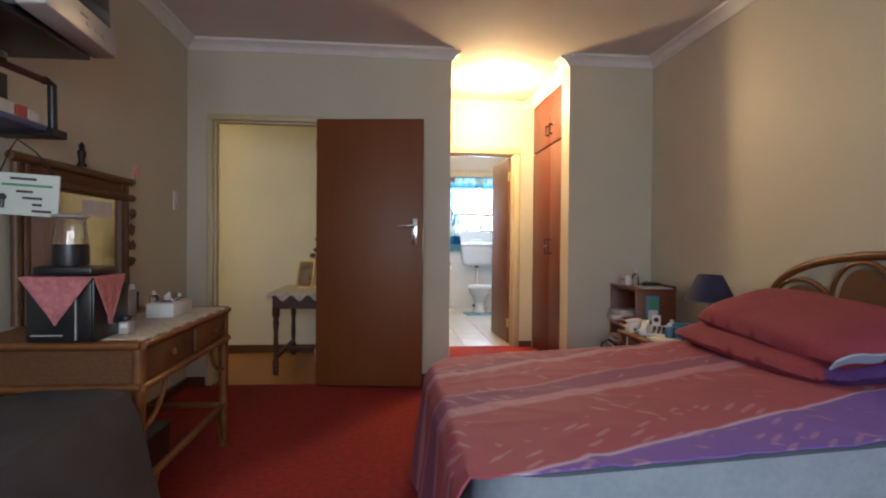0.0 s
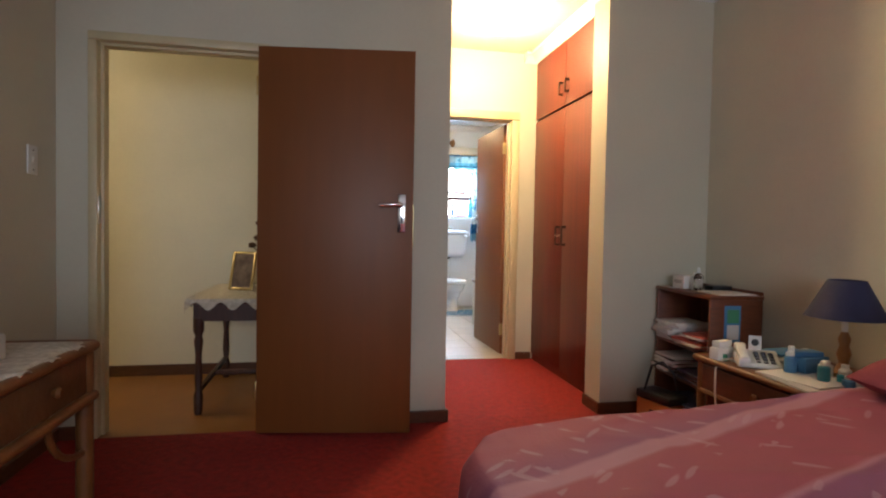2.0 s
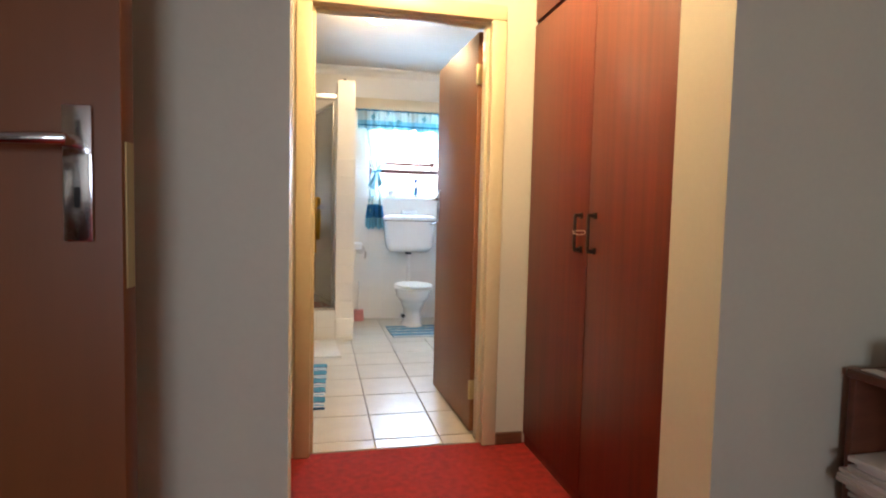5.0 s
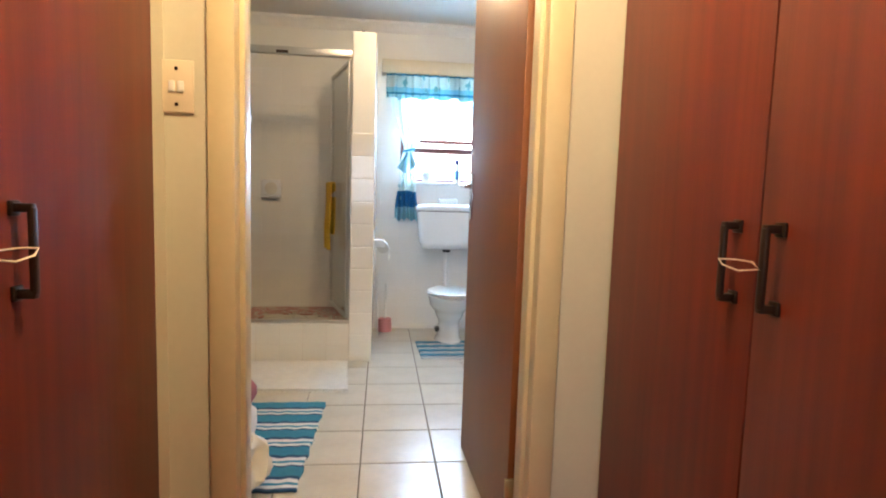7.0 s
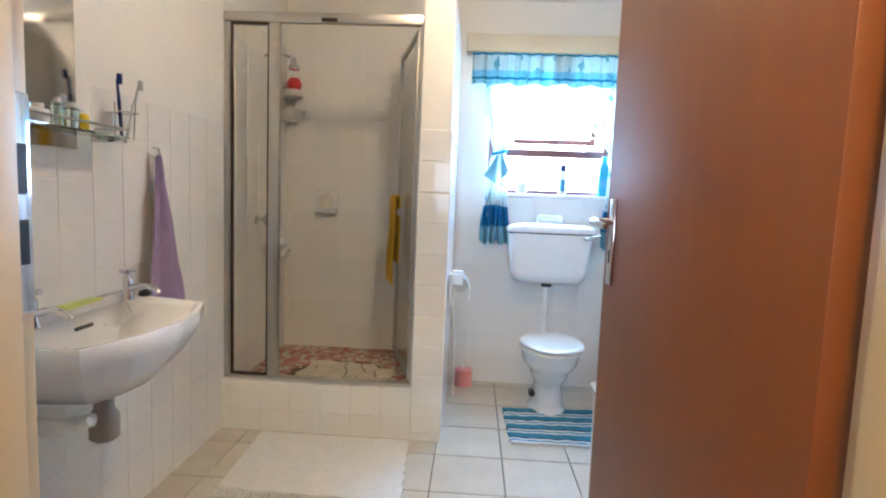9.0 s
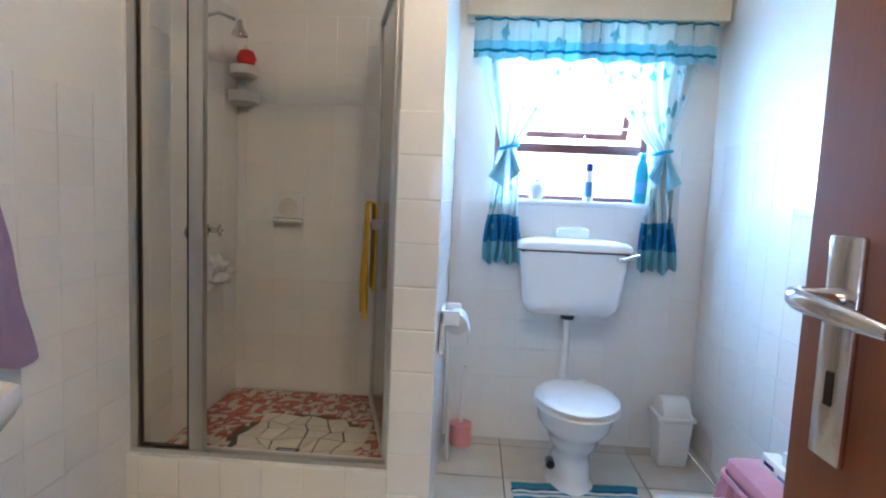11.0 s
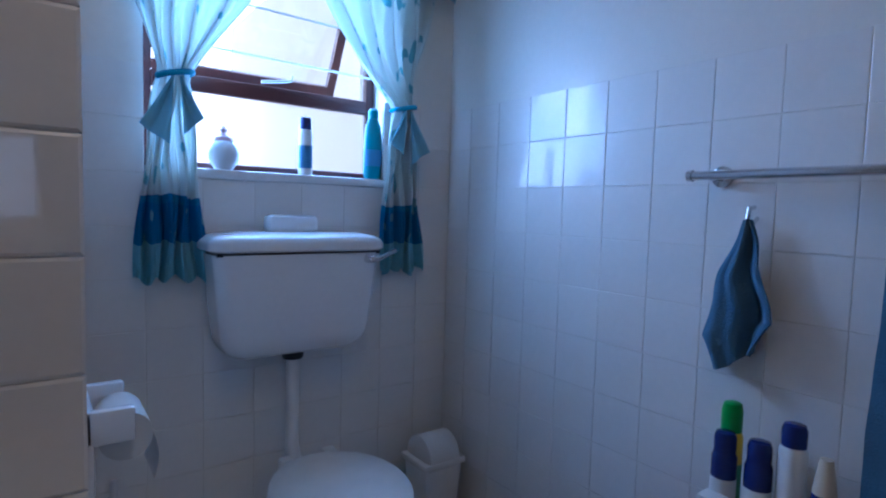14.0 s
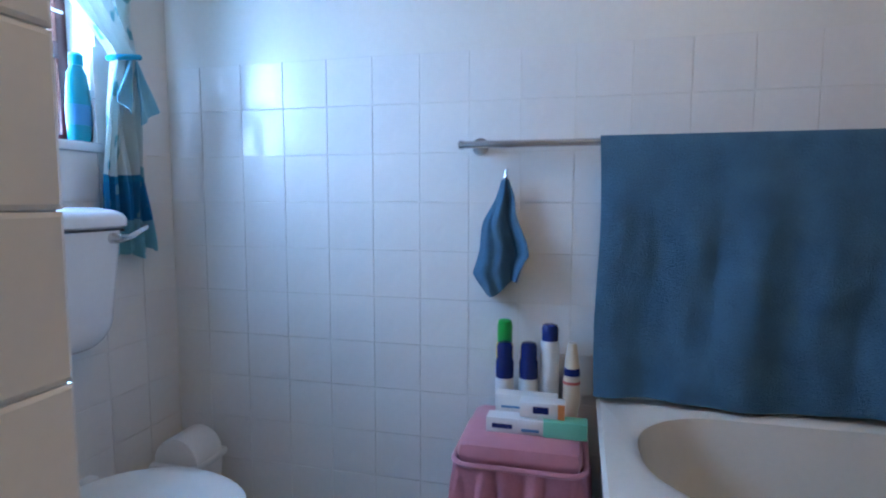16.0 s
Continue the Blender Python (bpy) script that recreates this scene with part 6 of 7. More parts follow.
b = bm_tube([(-0.07, -0.06, 0.2), (-0.05, -0.03, 0.34), (0.0, 0.0, 0.37), (0.05, 0.03, 0.32), (0.07, 0.05, 0.2)], 0.007, 8)
b.transform(bxm)
part("cable_loop", b, BLACK, box2)

# ---- rattan dressing table ----
DX0, DX1, DY0, DY1, DZ = -1.48, -0.865, 2.03, 3.08, 0.745
desk = thing("dressing_table", (-1.17, 2.53, 0), "rattan dressing table with two drawers", "dressing table")
part("tabletop", bm_box((DX0, DY0, DZ - 0.025), (DX1, DY1, DZ), 0.008), RATTAN, desk)
for a, b2 in (((DX1 + 0.004, DY0, DZ - 0.014), (DX1 + 0.004, DY1, DZ - 0.014)), ((DX0, DY0 - 0.004, DZ - 0.014), (DX1, DY0 - 0.004, DZ - 0.014)), ((DX0, DY1 + 0.004, DZ - 0.014), (DX1, DY1 + 0.004, DZ - 0.014)), ((DX1 + 0.002, DY0, DZ - 0.165), (DX1 + 0.002, DY1, DZ - 0.165)), ((DX0, DY0 - 0.002, DZ - 0.165), (DX1, DY0 - 0.002, DZ - 0.165))):
    part("edge_cane", bm_tube([a, b2], 0.016, 10), RATTAN, desk)
part("apron", bm_box((DX0, DY0 + 0.01, DZ - 0.16), (DX1 - 0.02, DY1 - 0.01, DZ - 0.026)), WICKER, desk)
for y0 in (DY0 + 0.03, DY0 + 0.56):
    d = part("drawer", bm_box((DX1 - 0.02, y0, DZ - 0.15), (DX1 - 0.002, y0 + 0.50, DZ - 0.035), 0.005), RATTAN_DARK, desk)
    part("knob", bm_lathe((DX1 - 0.002, y0 + 0.25, DZ - 0.09), [(0.008, 0), (0.016, 0.014), (0.009, 0.022)], 12, axis="x"), RATTAN, d)
for x in (DX0 + 0.03, DX1 - 0.015):
    for y in (DY0 + 0.02, DY1 - 0.02):
        part("leg", bm_tube([(x, y, 0), (x, y, DZ - 0.02)], 0.024, 10), RATTAN, desk)
part("stretcher", bm_tube([(DX1 - 0.015, DY0 + 0.02, 0.22), (DX1 - 0.015, DY1 - 0.02, 0.22)], 0.016, 8), RATTAN, desk)
part("stretcher", bm_tube([(DX0 + 0.03, DY1 - 0.02, 0.22), (DX1 - 0.015, DY1 - 0.02, 0.22)], 0.016, 8), RATTAN, desk)
for y0, s in ((DY0 + 0.03, 1), (DY1 - 0.03, -1)):
    part("curved_brace", bm_tube([(DX1 - 0.012, y0, 0.42)] + [(DX1 - 0.012, y0 + s * 0.22 * math.sin(k * math.pi / 16), 0.42 + 0.17 * (1 - math.cos(k * math.pi / 16))) for k in range(1, 9)], 0.010, 8), RATTAN, desk)
    part("curved_brace", bm_tube([(DX1 - 0.012, y0, 0.03)] + [(DX1 - 0.012, y0 + s * 0.15 * math.sin(k * math.pi / 16), 0.03 + 0.18 * (math.sin(k * math.pi / 16))) for k in range(1, 9)], 0.009, 8), RATTAN, desk)


def runner(u, v):
    x = DX1 - 0.33 + 0.345 * u
    y = 2.04 + 1.0 * v
    drop = max(0, x - DX1 - 0.008)
    z = DZ + 0.004 - (0.055 if drop > 0 else 0) * (0.5 + 0.5 * math.cos(v * 44)) * 0.5 * min(1, drop * 150)
    return (min(x, DX1 + 0.023), y, z + 0.001 * math.sin(30 * v))


solo("lace_runner", bm_sheet(runner, 12, 90, 0.003), LACE, "cream lace runner along the dressing table", "runner")
# microwave, cloth and jug at the near end
mw = thing("microwave", (-1.12, 2.12, DZ), "small black microwave on the dressing table", "microwave")
part("body", bm_box((-1.215, 1.98, DZ + 0.006), (-0.995, 2.18, DZ + 0.225), 0.008), BLACK, mw)
part("door", bm_box((-1.207, 1.968, DZ + 0.015), (-1.055, 1.98, DZ + 0.215), 0.004), DARKSCREEN, mw)
part("control_panel", bm_box((-1.045, 1.970, DZ + 0.015), (-1.0, 1.98, DZ + 0.215), 0.003), BLACK, mw)
part("panel_seam", bm_box((-1.052, 1.968, DZ + 0.015), (-1.047, 1.98, DZ + 0.215)), GREYPLASTIC, mw)
part("door_trim", bm_box((-1.19, 1.965, DZ + 0.03), (-1.09, 1.968, DZ + 0.034)), GREYPLASTIC, mw)


kz = DZ + 0.228
b = bm_sheet(lambda u, v: (-1.225 + 0.235 * u, 1.962 + 0.22 * v, kz + 0.001 * math.sin(20 * u)), 12, 10, 0.003)
bm_sheet(lambda u, v: (-1.225 + 0.235 * (0.5 + (u - 0.5) * (1 - v)), 1.959 - 0.006 * math.sin(14 * u) * v, kz - 0.16 * v), 12, 10, 0.003, b)
bm_sheet(lambda u, v: (-0.987 + 0.006 * math.sin(14 * u) * v, 1.962 + 0.22 * (0.5 + (u - 0.5) * (1 - v)), kz - 0.17 * v), 12, 10, 0.003, b)
solo("pink_cloth", b, material("pink_checked_cotton", (0.55, 0.20, 0.21), 0.9, (0.44, 0.15, 0.16), 60, bump=0.4, mix=0.3), "pink cloth laid cornerwise over the microwave", "cloth")
jug = thing("coffee_maker", (-1.12, 2.1, DZ + 0.235), "black hot plate with a glass coffee jug", "coffee maker")
KZ = DZ + 0.233
part("plate", bm_box((-1.20, 1.99, KZ), (-1.01, 2.17, KZ + 0.03), 0.008), BLACK, jug)
part("jug", bm_lathe((-1.125, 2.08, KZ + 0.03), [(0.045, 0), (0.052, 0.01), (0.055, 0.09), (0.047, 0.16), (0.052, 0.17), (0.048, 0.17), (0.044, 0.158), (0.05, 0.09), (0.047, 0.014)], 24), GLASS, jug)
part("jug_base", bm_lathe((-1.125, 2.08, KZ + 0.032), [(0.056, 0), (0.058, 0.02), (0.057, 0.075)], 24), BLACK, jug)
part("jug_lid", bm_lathe((-1.125, 2.08, KZ + 0.20), [(0.056, 0), (0.06, 0.008), (0.03, 0.016)], 20), GREYPLASTIC, jug)
tis = thing("tissue_box", (-1.02, 2.72, DZ), "white patterned tissue box on the lace runner", "tissue box")
part("box", bm_box((-1.08, 2.58, DZ + 0.007), (-0.96, 2.82, DZ + 0.072), 0.006), PAPER, tis)
part("opening", bm_box((-1.045, 2.64, DZ + 0.0725), (-0.995, 2.76, DZ + 0.074)), DARKWOOD, tis)
part("tissue", bm_sheet(lambda u, v: (-1.02 + 0.05 * (u - 0.5), 2.70 + 0.02 * math.sin(6 * u), DZ + 0.073 + 0.04 * v * (0.6 + 0.4 * math.sin(5 * u))), 10, 6, 0.002), PAPER, tis)
for (x, y, dx, dy, dz, m, l, n2) in ((-1.00, 2.18, 0.08, 0.06, 0.045, GREYPLASTIC, "small silver and black clock", "clock"), (-1.14, 2.34, 0.12, 0.16, 0.17, BLACK, "black case on the dressing table", "case"), (-1.20, 2.62, 0.10, 0.08, 0.12, GREYPLASTIC, "grey box on the dressing table", "box")):
    d = thing(n2 + "_unit" if n2 != "clock" else "desk_clock", (x, y, DZ + 0.006), l, n2)
    part("body", bm_box((x - dx / 2, y - dy / 2, DZ + 0.006), (x + dx / 2, y + dy / 2, DZ + 0.006 + dz), 0.006), m, d)
    if n2 == "clock":
        part("face", boxes(((x - 0.036, y - 0.0315, DZ + 0.03), (x - 0.012, y - 0.0305, DZ + 0.046)), ((x + 0.012, y - 0.0315, DZ + 0.03), (x + 0.036, y - 0.0305, DZ + 0.046))), PAPER, d)
        part("button", bm_box((x - 0.015, y - 0.02, DZ + 0.051), (x + 0.03, y + 0.02, DZ + 0.07), 0.004), BLACK, d)
    else:
        part("lid", bm_box((x - dx / 2 - 0.002, y - dy / 2 - 0.002, DZ + dz), (x + dx / 2 + 0.002, y + dy / 2 + 0.002, DZ + dz + 0.012), 0.004), m, d)
for (x, y, r, h, m) in ((-1.30, 2.95, 0.03, 0.13, NAVYPLASTIC), (-1.32, 2.82, 0.028, 0.12, WHITEP), (-1.18, 2.92, 0.022, 0.10, GLASS), (-1.05, 2.90, 0.018, 0.09, GREENCARD)):
    d = thing("cosmetic_bottle", (x, y, DZ), "small cosmetic bottle on the dressing table", "bottle", "cosmetics")
    part("body", bm_lathe((x, y, DZ + 0.002), [(r * 0.9, 0), (r, 0.005), (r, h * 0.7), (r * 0.45, h * 0.8)], 16), m, d)
    part("cap", bm_lathe((x, y, DZ + h * 0.8), [(r * 0.5, 0), (r * 0.45, h * 0.2)], 12), WHITEP, d)

# mirror in a rattan frame
mr = thing("dressing_mirror", (-1.49, 2.8, 0.85), "mirror in a wide varnished rattan frame above the table", "mirror")
MY0, MY1, MZ0, MZ1 = 2.34, 3.32, 0.80, 1.45
for y in (MY0 + 0.03, MY0 + 0.085, MY1 - 0.085, MY1 - 0.03):
    part("upright", bm_tube([(-1.485, y, 0.75), (-1.49, y, MZ1)], 0.02, 10), RATTAN_DARK, mr)
for z in (MZ1 - 0.11, MZ1 - 0.02):
    part("rail", bm_tube([(-1.475, MY0 - 0.03, z), (-1.475, MY1 + 0.03, z)], 0.02, 10), RATTAN_DARK, mr)
part("top_panel", bm_box((-1.495, MY0 + 0.02, MZ1 - 0.10), (-1.478, MY1 - 0.02, MZ1 - 0.02)), WICKER, mr)
part("glass", bm_box((-1.505, MY0 + 0.09, MZ0), (-1.492, MY1 - 0.09, MZ1 - 0.11)), MIRROR, mr)
part("note", bm_box((-1.4905, 2.86, 1.22), (-1.489, 3.14, 1.30)), PAPER, mr, "white paper tucked on the glass")
for k in range(4):
    b = sack(-1.46, MY1 - 0.02 + 0.012 * (k % 2), 0.98 + 0.09 * k, 0.018, 0.02, 0.025, 0.7, k)
    part("binding_knot", b, RATTAN_DARK, mr)
fl = thing("artificial_flower", (-1.46, 3.33, 1.44), "pink artificial flower stuck on the mirror frame", "flower")
for k in range(6):
    a = k * 1.047
    b = bm_sheet(lambda u, v: (-1.455 + 0.012 * math.sin(3 * v), 3.34 + (0.008 + 0.03 * v) * math.cos(a + 0.8 * (u - 0.5)), 1.492 + (0.008 + 0.03 * v) * math.sin(a + 0.8 * (u - 0.5))), 4, 5, 0.002)
    part("petal", b, PINKPLASTIC, fl)
part("stem", bm_tube([(-1.46, 3.30, 1.40), (-1.457, 3.33, 1.43), (-1.455, 3.34, 1.492)], 0.003, 6), GREENCARD, fl)
fg = bm_lathe((-1.465, 2.80, MZ1), [(0.02, 0), (0.022, 0.01), (0.012, 0.02), (0.016, 0.045), (0.020, 0.07), (0.010, 0.085), (0.014, 0.10), (0.004, 0.115)], 14)
solo("figurine", fg, BRONZE, "small dark figurine on the mirror frame", "figurine")

# sign hanging from the shelf, with unreadable hand lettering
sg = thing("hanging_sign", (-1.27, 2.06, 1.20), "small white wooden sign with hand lettering", "sign")
gm = pose(-1.255, 2.055, 1.255, 0, 3, 8)
b = bm_box((-0.10, -0.006, -0.073), (0.10, 0.006, 0.073), 0.003)
b.transform(gm)
part("board", b, material("pale_mint_board", (0.60, 0.66, 0.60), 0.6, bump=0.1), sg)
for k, (a, c) in enumerate(((-0.05, 0.03), (-0.075, 0.08), (-0.03, 0.02), (-0.01, 0.05), (0.02, 0.05), (0.02, 0.08))):
    b = bm_box((a, -0.008, 0.05 - k * 0.022), (c, -0.0065, 0.058 - k * 0.022))
    b.transform(gm)
    part("lettering", b, GREENCARD if k == 1 else BLACK, sg)
b = bm_tube([(-0.07, -0.009, -0.05), (-0.07, -0.009, -0.02)], 0.007, 8)
bm_lathe((-0.07, -0.009, -0.012), [(0.012, -0.004), (0.012, 0.004)], 12, b, axis="y")
b.transform(gm)
part("painted_key", b, BLACK, sg)
b = bm_tube([(-0.085, 0, 0.07), (-0.06, 0.0, 0.15), (-0.04, 0.0, 0.19), (0.02, 0.0, 0.15), (0.085, 0, 0.07)], 0.003, 6)
b.transform(gm)
part("cord", b, BLACK, sg)

# wall bracket, television and small shelf
tv = thing("television", (-1.32, 2.0, 1.83), "silver-grey tube television tilted on a wall bracket", "television")
tm = pose(-1.07, 2.30, 1.812, 0, 0, 0)   # origin at the far lower front corner; front faces +x


def tvb(a, b2, bev=0.006):
    b = bm_box(a, b2, bev)
    b.transform(tm @ pose(0, 0, 0, 0, -4, 4))
    return b


part("front_case", tvb((-0.09, -0.52, 0.0), (0, 0, 0.44), 0.012), GREYPLASTIC, tv)
b = tvb((-0.34, -0.46, 0.02), (-0.09, -0.06, 0.40), 0.02)
part("rear_case", b, BLACK, tv)
part("screen", tvb((-0.01, -0.47, 0.10), (0.004, -0.05, 0.40), 0.006), DARKSCREEN, tv)
for k in range(3):
    part("button", tvb((0, -0.14 - 0.06 * k, 0.035), (0.004, -0.11 - 0.06 * k, 0.05), 0.002), GREYPLASTIC, tv)
part("badge", tvb((0, -0.30, 0.06), (0.002, -0.24, 0.068), 0), CHROME, tv)
br = thing("television_bracket", (-1.48, 2.0, 1.70), "dark steel wall bracket carrying the television", "bracket")
part("platform", bm_box((-1.44, 1.72, 1.785), (-1.14, 2.24, 1.806), 0.004), BLACK, br)
part("swivel", bm_lathe((-1.33, 1.96, 1.70), [(0.06, 0), (0.062, 0.02), (0.03, 0.03), (0.03, 0.085)], 24), BLACK, br)
part("arm", bm_tube([(-1.33, 1.86, 1.70), (-1.33, 2.30, 1.715)], 0.014, 8), BROWNSTEEL, br)
part("drop_bar", bm_tube([(-1.33, 2.28, 1.715), (-1.33, 2.33, 1.71), (-1.33, 2.335, 1.52)], 0.017, 10), BLACK, br)
part("wall_plate", boxes(((XL, 2.26, 1.50), (-1.29, 2.36, 1.53)), ((XL, 2.29, 1.50), (XL + 0.012, 2.35, 1.75))), BLACK, br)
ws = thing("wall_shelf", (-1.42, 1.95, 1.50), "narrow blue-edged wall shelf with books", "shelf")
part("board", bm_box((XL, 1.55, 1.515), (-1.31, 2.27, 1.537), 0.003), material("blue_grey_laminate", (0.10, 0.13, 0.26), 0.5), ws)
for k, (y0, y1, h, m) in enumerate(((1.60, 1.95, 0.05, RATTAN), (1.96, 2.10, 0.045, CREAMPLASTIC), (2.105, 2.17, 0.045, PAPERRED), (2.175, 2.24, 0.04, CREAMPLASTIC))):
    d = thing("book", (-1.4, (y0 + y1) / 2, 1.538), "worn book lying on the wall shelf", "book", "books on the wall shelf")
    part("cover", boxes(((-1.48, y0, 1.538), (-1.32, y1, 1.542)), ((-1.48, y0, 1.534 + h), (-1.32, y1, 1.538 + h))), m, d)
    part("pages", bm_box((-1.475, y0 + 0.003, 1.542), (-1.323, y1 - 0.003, 1.534 + h)), m if k == 2 else PAPER, d)
solo("loose_cable", bm_tube([(XL + 0.02, 1.80, 1.50), (-1.46, 1.86, 1.30), (-1.44, 1.93, 1.18), (-1.43, 1.98, 1.05)], 0.005, 8), BLACK, "black cable hanging down the wall", "cable")

# covered chest before the dressing table
cv = thing("covered_chest", (-1.2, 1.35, 0), "low chest under a rumpled grey cover", "chest")
part("body", bm_box((-1.48, 0.75, 0), (-0.88, 1.88, 0.57)), DARKWOOD, cv)


def cover(u, v):
    x = -1.49 + 1.10 * u
    y = 0.70 + 1.22 * v
    z = 0.60 + 0.016 * noise.noise(Vector((4 * x, 4 * y, 2))) + 0.008 * noise.noise(Vector((11 * x, 9 * y, 5)))
    if x > -0.86:
        k = x + 0.86
        z -= max(0, k * 1.05 - 0.01)
        x = -0.86 + 0.03 * min(1, k * 12) + 0.30 * k + 0.02 * math.sin(9 * y) * min(1, k * 4)
    if y > 1.90:
        z -= (y - 1.90) * 4
        y = 1.90
    return (x, y, max(z, 0.02))


part("cover", bm_sheet(cover, 60, 50, 0.008), GREYCLOTH, cv, "rumpled grey cotton cover")
shoes = thing("pair_box", (-1.28, 2.75, 0), "dark box on the floor under the table", "box")
part("body", bm_box((-1.42, 2.58, 0.002), (-1.10, 2.92, 0.16), 0.01), DARKWOOD, shoes)
part("lid", bm_box((-1.425, 2.575, 0.16), (-1.095, 2.925, 0.185), 0.006), BLACK, shoes)

# ---- hall table ----
ht = thing("hall_table", (-0.62, 5.1, -0.012), "dark wooden side table with turned legs", "table")
TX0, TX1, TY0, TY1, TZ = -0.98, -0.30, 4.62, 5.56, 0.675
part("tabletop", bm_box((TX0, TY0, TZ - 0.03), (TX1, TY1, TZ), 0.008), DARKWOOD, ht)
part("apron", bm_box((TX0 + 0.03, TY0 + 0.03, TZ - 0.13), (TX1 - 0.03, TY1 - 0.03, TZ - 0.03)), DARKWOOD, ht)
for x in (TX0 + 0.055, TX1 - 0.055):
    for y in (TY0 + 0.05, TY1 - 0.05):
        part("leg", bm_lathe((x, y, -0.012), [(0.018, 0), (0.024, 0.03), (0.026, 0.12), (0.016, 0.15), (0.022, 0.22), (0.017, 0.36), (0.026, 0.44), (0.018, 0.47), (0.03, 0.50), (0.03, TZ - 0.1)], 16), DARKWOOD, ht)
part("stretcher", bm_box((TX0 + 0.04, 5.07, 0.12), (TX1 - 0.04, 5.11, 0.15), 0.006), DARKWOOD, ht)
for x in (TX0 + 0.055, TX1 - 0.055):
    part("stretcher", bm_box((x - 0.014, TY0 + 0.05, 0.12), (x + 0.014, TY1 - 0.05, 0.15), 0.006), DARKWOOD, ht)


def cloth(u, v):
    x = TX0 - 0.05 + (TX1 - TX0 + 0.05) * u
    y = TY0 - 0.05 + (TY1 - TY0) * v
    z = TZ + 0.003
    if x < TX0 - 0.004:
        z -= (TX0 - 0.004 - x) * (0.9 + 0.5 * math.sin(38 * v))
        x = TX0 - 0.008
    if y < TY0 - 0.004:
        z -= (TY0 - 0.004 - y) * (0.9 + 0.5 * math.sin(34 * u))
        y = TY0 - 0.008
    return (x, y, z)


solo("lace_tablecloth", bm_sheet(cloth, 60, 60, 0.003), LACE, "cream lace cloth on the hall table", "tablecloth")
pf = thing("picture_frame", (-0.70, 5.1, TZ), "small standing picture frame on the hall table", "picture frame")
qm = pose(-0.76, 5.08, TZ + 0.005, -14, 0, -22)
b = boxes(((-0.085, -0.008, 0), (-0.068, 0.008, 0.26)), ((0.068, -0.008, 0), (0.085, 0.008, 0.26)), ((-0.068, -0.008, 0), (0.068, 0.008, 0.017)), ((-0.068, -0.008, 0.243), (0.068, 0.008, 0.26)), bev=0.003)
b.transform(qm)
part("frame", b, BRASS, pf)
b = bm_box((-0.068, -0.002, 0.017), (0.068, 0.004, 0.243))
b.transform(qm)
part("picture", b, material("dull_brown_print", (0.20, 0.14, 0.11), 0.4, (0.08, 0.05, 0.04), 14, mix=0.3), pf)
vs = thing("flower_vase", (-0.60, 5.18, TZ), "dark vase with dried flowers on the hall table", "vase")
part("vase", bm_lathe((-0.60, 5.18, TZ + 0.005), [(0.04, 0), (0.06, 0.06), (0.05, 0.12), (0.025, 0.17), (0.035, 0.20)], 20), BRONZE, vs)
for k in range(9):
    a, h = k * 2.4, 0.30 + 0.05 * (k % 4)
    part("stalk", bm_tube([(-0.60, 5.18, TZ + 0.19), (-0.60 + 0.05 * math.cos(a), 5.18 + 0.05 * math.sin(a), TZ + h * 0.8), (-0.60 + 0.10 * math.cos(a), 5.18 + 0.09 * math.sin(a), TZ + h)], 0.004, 6), DARKWOOD, vs)
    part("flower", sack(-0.60 + 0.10 * math.cos(a), 5.18 + 0.09 * math.sin(a), TZ + h, 0.022, 0.022, 0.018, 0.6, k), RATTAN_DARK, vs)

# bedroom window (behind the walk)
w2 = thing("window_2", (-0.1, YB - 0.06, 0.85), "wide brown steel bedroom window", "window", kind="structure")
part("frame", boxes(((-1.0, YB - 0.09, 0.85), (-0.96, YB - 0.05, 2.15)), ((0.76, YB - 0.09, 0.85), (0.8, YB - 0.05, 2.15)), ((-0.96, YB - 0.09, 0.85), (0.76, YB - 0.05, 0.89)), ((-0.96, YB - 0.09, 2.11), (0.76, YB - 0.05, 2.15)), ((-0.12, YB - 0.09, 0.89), (-0.08, YB - 0.05, 2.11))), BROWNSTEEL, w2)
for x0, x1 in ((-0.96, -0.12), (-0.08, 0.76)):
    p = part("pane", bm_box((x0, YB - 0.072, 0.89), (x1, YB - 0.068, 2.11)), GLASS, w2)
    p.visible_shadow = False

# ---- tiles ----
TILES = {}


def tile(parent, centre, size, mat, bev=0.0012):
    """One tile as a part; alike tiles share a mesh. size: full extents along x, y, z."""
    key = (tuple(round(s, 3) for s in size), mat.name)
    if key not in TILES:
        b = bmesh.new()
        thin = min(range(3), key=lambda i: size[i])
        bmesh.ops.create_cube(b, size=1)
        for v in b.verts:
            v.co = Vector([v.co[i] * size[i] for i in range(3)])
        # pillowed rim: draw in the face edges of both sides
        inner = bmesh.ops.inset_individual(b, faces=[q for q in b.faces if abs(q.normal[thin]) > 0.9], thickness=bev * 1.6, depth=bev * 0.5)
        me = bpy.data.meshes.new("tile")
        b.to_mesh(me)
        b.free()
        me.materials.append(mat)
        TILES[key] = me
    ob = new("tile", TILES[key])
    ob.parent = parent
    ob.location = Vector(centre) - LOC[parent.name]
    return ob


def spans(lo, hi, origin, pitch, gap, least=0.02):
    k = math.floor((lo - origin) / pitch)
    out = []
    while origin + k * pitch < hi - 1e-6:
        a, c = max(lo, origin + k * pitch + gap / 2), min(hi, origin + (k + 1) * pitch - gap / 2)
        if c - a > least:
            out.append((a, c))
        k += 1
    return out


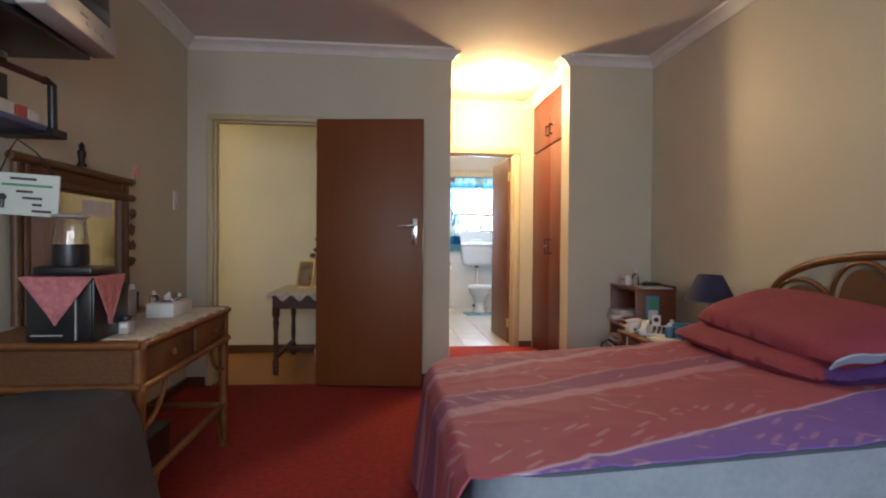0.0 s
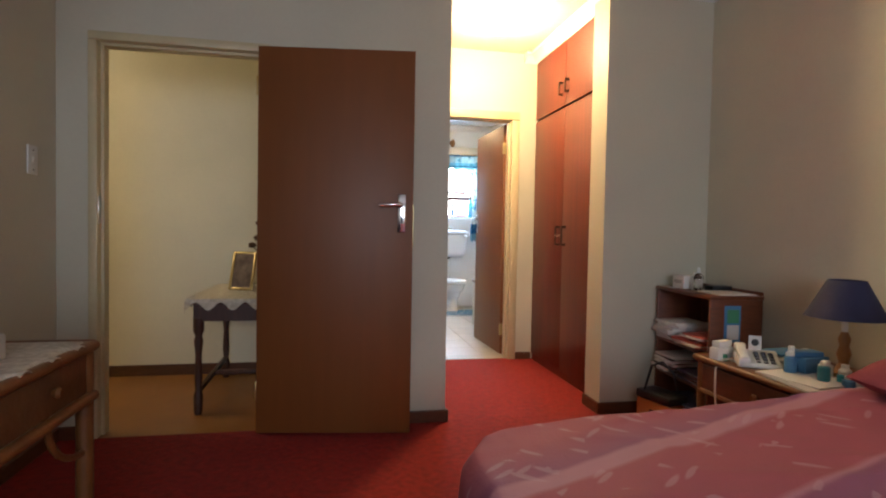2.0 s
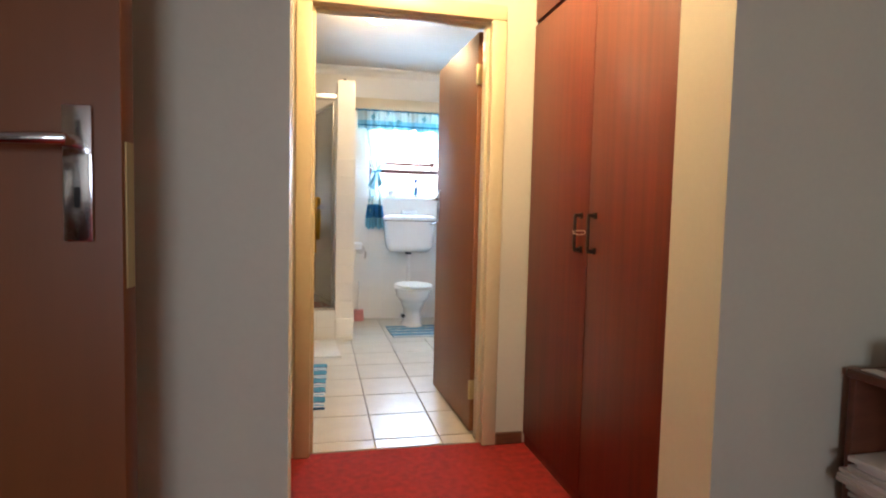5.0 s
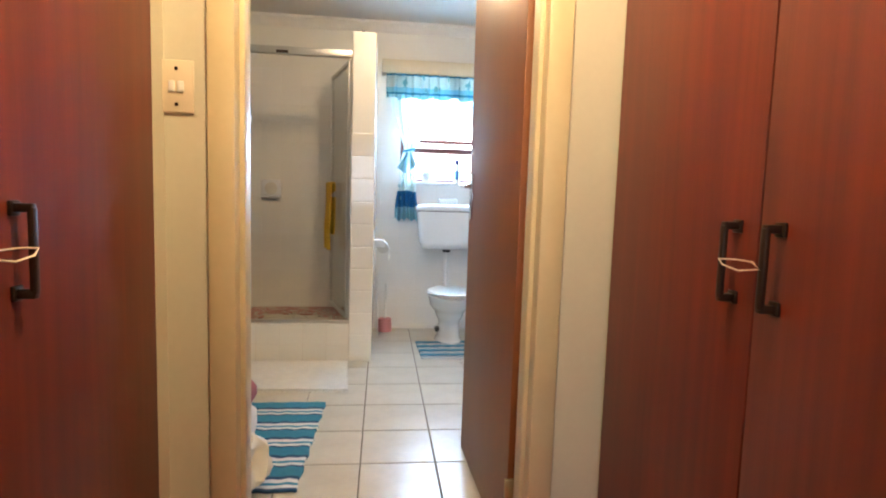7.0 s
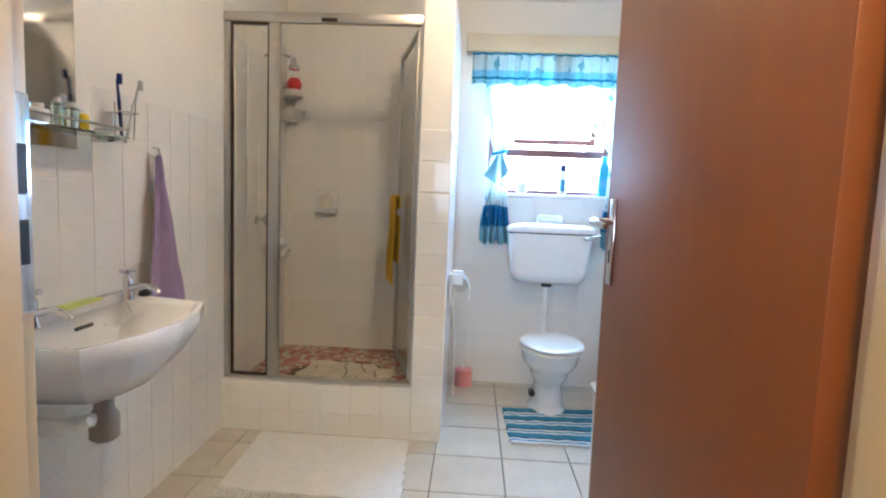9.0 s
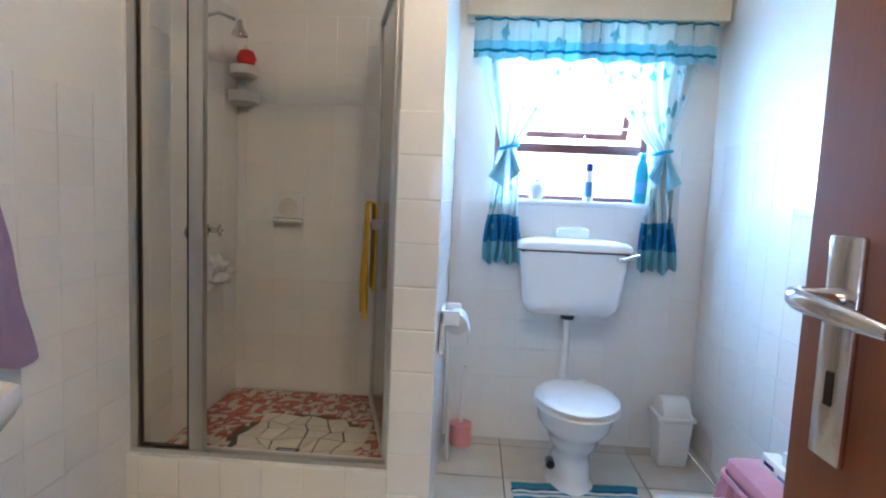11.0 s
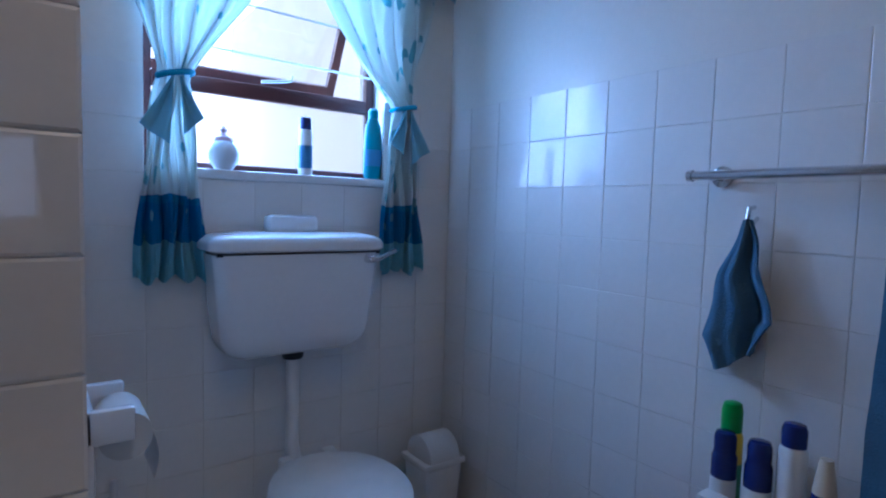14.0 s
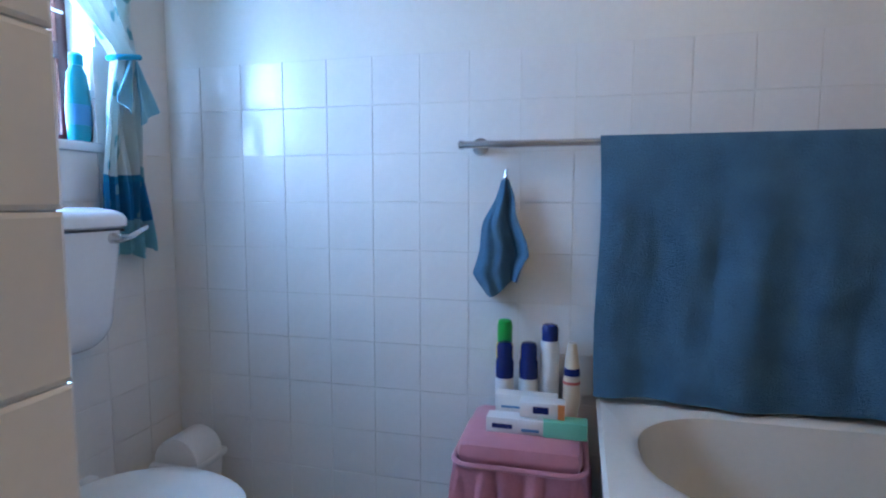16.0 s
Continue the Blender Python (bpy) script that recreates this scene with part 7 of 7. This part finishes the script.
PY, PZ, G = 0.1595, 0.1555, 0.0024
TT = 1.5925
rows_z = spans(0.0, TT, 1.2815, PZ, G)
for a, c in spans(5.95, YR - 0.006, 8.0265, PY, G):
    for z0, z1 in rows_z:
        if a < 7.3 and z1 < 0.5:
            continue
        tile(wall_bath_east, (XR + 0.003, (a + c) / 2, (z0 + z1) / 2), (0.010, c - a, z1 - z0), WALLTILE)
for a, c in spans(6.3, YR - 0.006, 8.155, PY, G):
    for z0, z1 in (rows_z if a < 8.1 else spans(0.19, 2.2, 1.2815, PZ, G)):
        tile(wall_bath_west, (BL - 0.003, (a + c) / 2, (z0 + z1) / 2), (0.010, c - a, z1 - z0), WALLTILE)
for a, c in spans(0.81, XR - 0.006, 1.03, PY, G):
    for z0, z1 in rows_z:
        mid = (a + c) / 2
        if WX0 - 0.005 < mid < WX1 + 0.005 and z1 > WZ0 - 0.02:
            if z0 > WZ0 - 0.06:
                continue
            z1 = WZ0 - 0.027
        tile(wall_bath_north, (mid, YR + 0.003, (z0 + z1) / 2), (c - a, 0.010, z1 - z0), WALLTILE)
for a, c in spans(BL + 0.008, 0.67, 0.03, PY, G):
    for z0, z1 in spans(0.19, 2.2, 1.2815, PZ, G):
        tile(wall_bath_north, ((a + c) / 2, YR + 0.003, (z0 + z1) / 2), (c - a, 0.010, z1 - z0), WALLTILE)
for z0, z1 in rows_z:
    tile(wall_shower, (0.7465, 8.1405, (z0 + z1) / 2), (0.158, 0.012, z1 - z0), WALLTILE, 0.004)
    for a, c in spans(8.145, YR - 0.012, 8.16, PY, G):
        tile(wall_shower, (0.8200, (a + c) / 2, (z0 + z1) / 2), (0.010, c - a, z1 - z0), WALLTILE)
for z0, z1 in spans(0.27, 2.2, 1.2815, PZ, G):
    for a, c in spans(8.265, YR - 0.012, 8.16, PY, G):
        tile(wall_shower, (0.6740, (a + c) / 2, (z0 + z1) / 2), (0.010, c - a, z1 - z0), WALLTILE)
for a, c in spans(BL + 0.004, 0.664, 0.03, PY, G):
    for z0, z1 in spans(0.0, 0.262, 0.115, PZ, G):
        tile(kerb, ((a + c) / 2, 8.150, (z0 + z1) / 2), (c - a, 0.010, z1 - z0), WALLTILE)
    tile(kerb, ((a + c) / 2, 8.204, 0.262), (c - a, 0.118, 0.008), WALLTILE)
for a, c in spans(BL, XR - 0.004, 0.807, 0.33, 0.006):
    for y0, y1 in spans(5.836, YR - 0.005, 6.625, 0.342, 0.006):
        if (a + c) / 2 < 0.67 and y0 > 8.14:
            continue
        tile(floor_bath, ((a + c) / 2, (y0 + y1) / 2, -0.003), (c - a, y1 - y0, 0.010), FLOORTILE, 0.003)
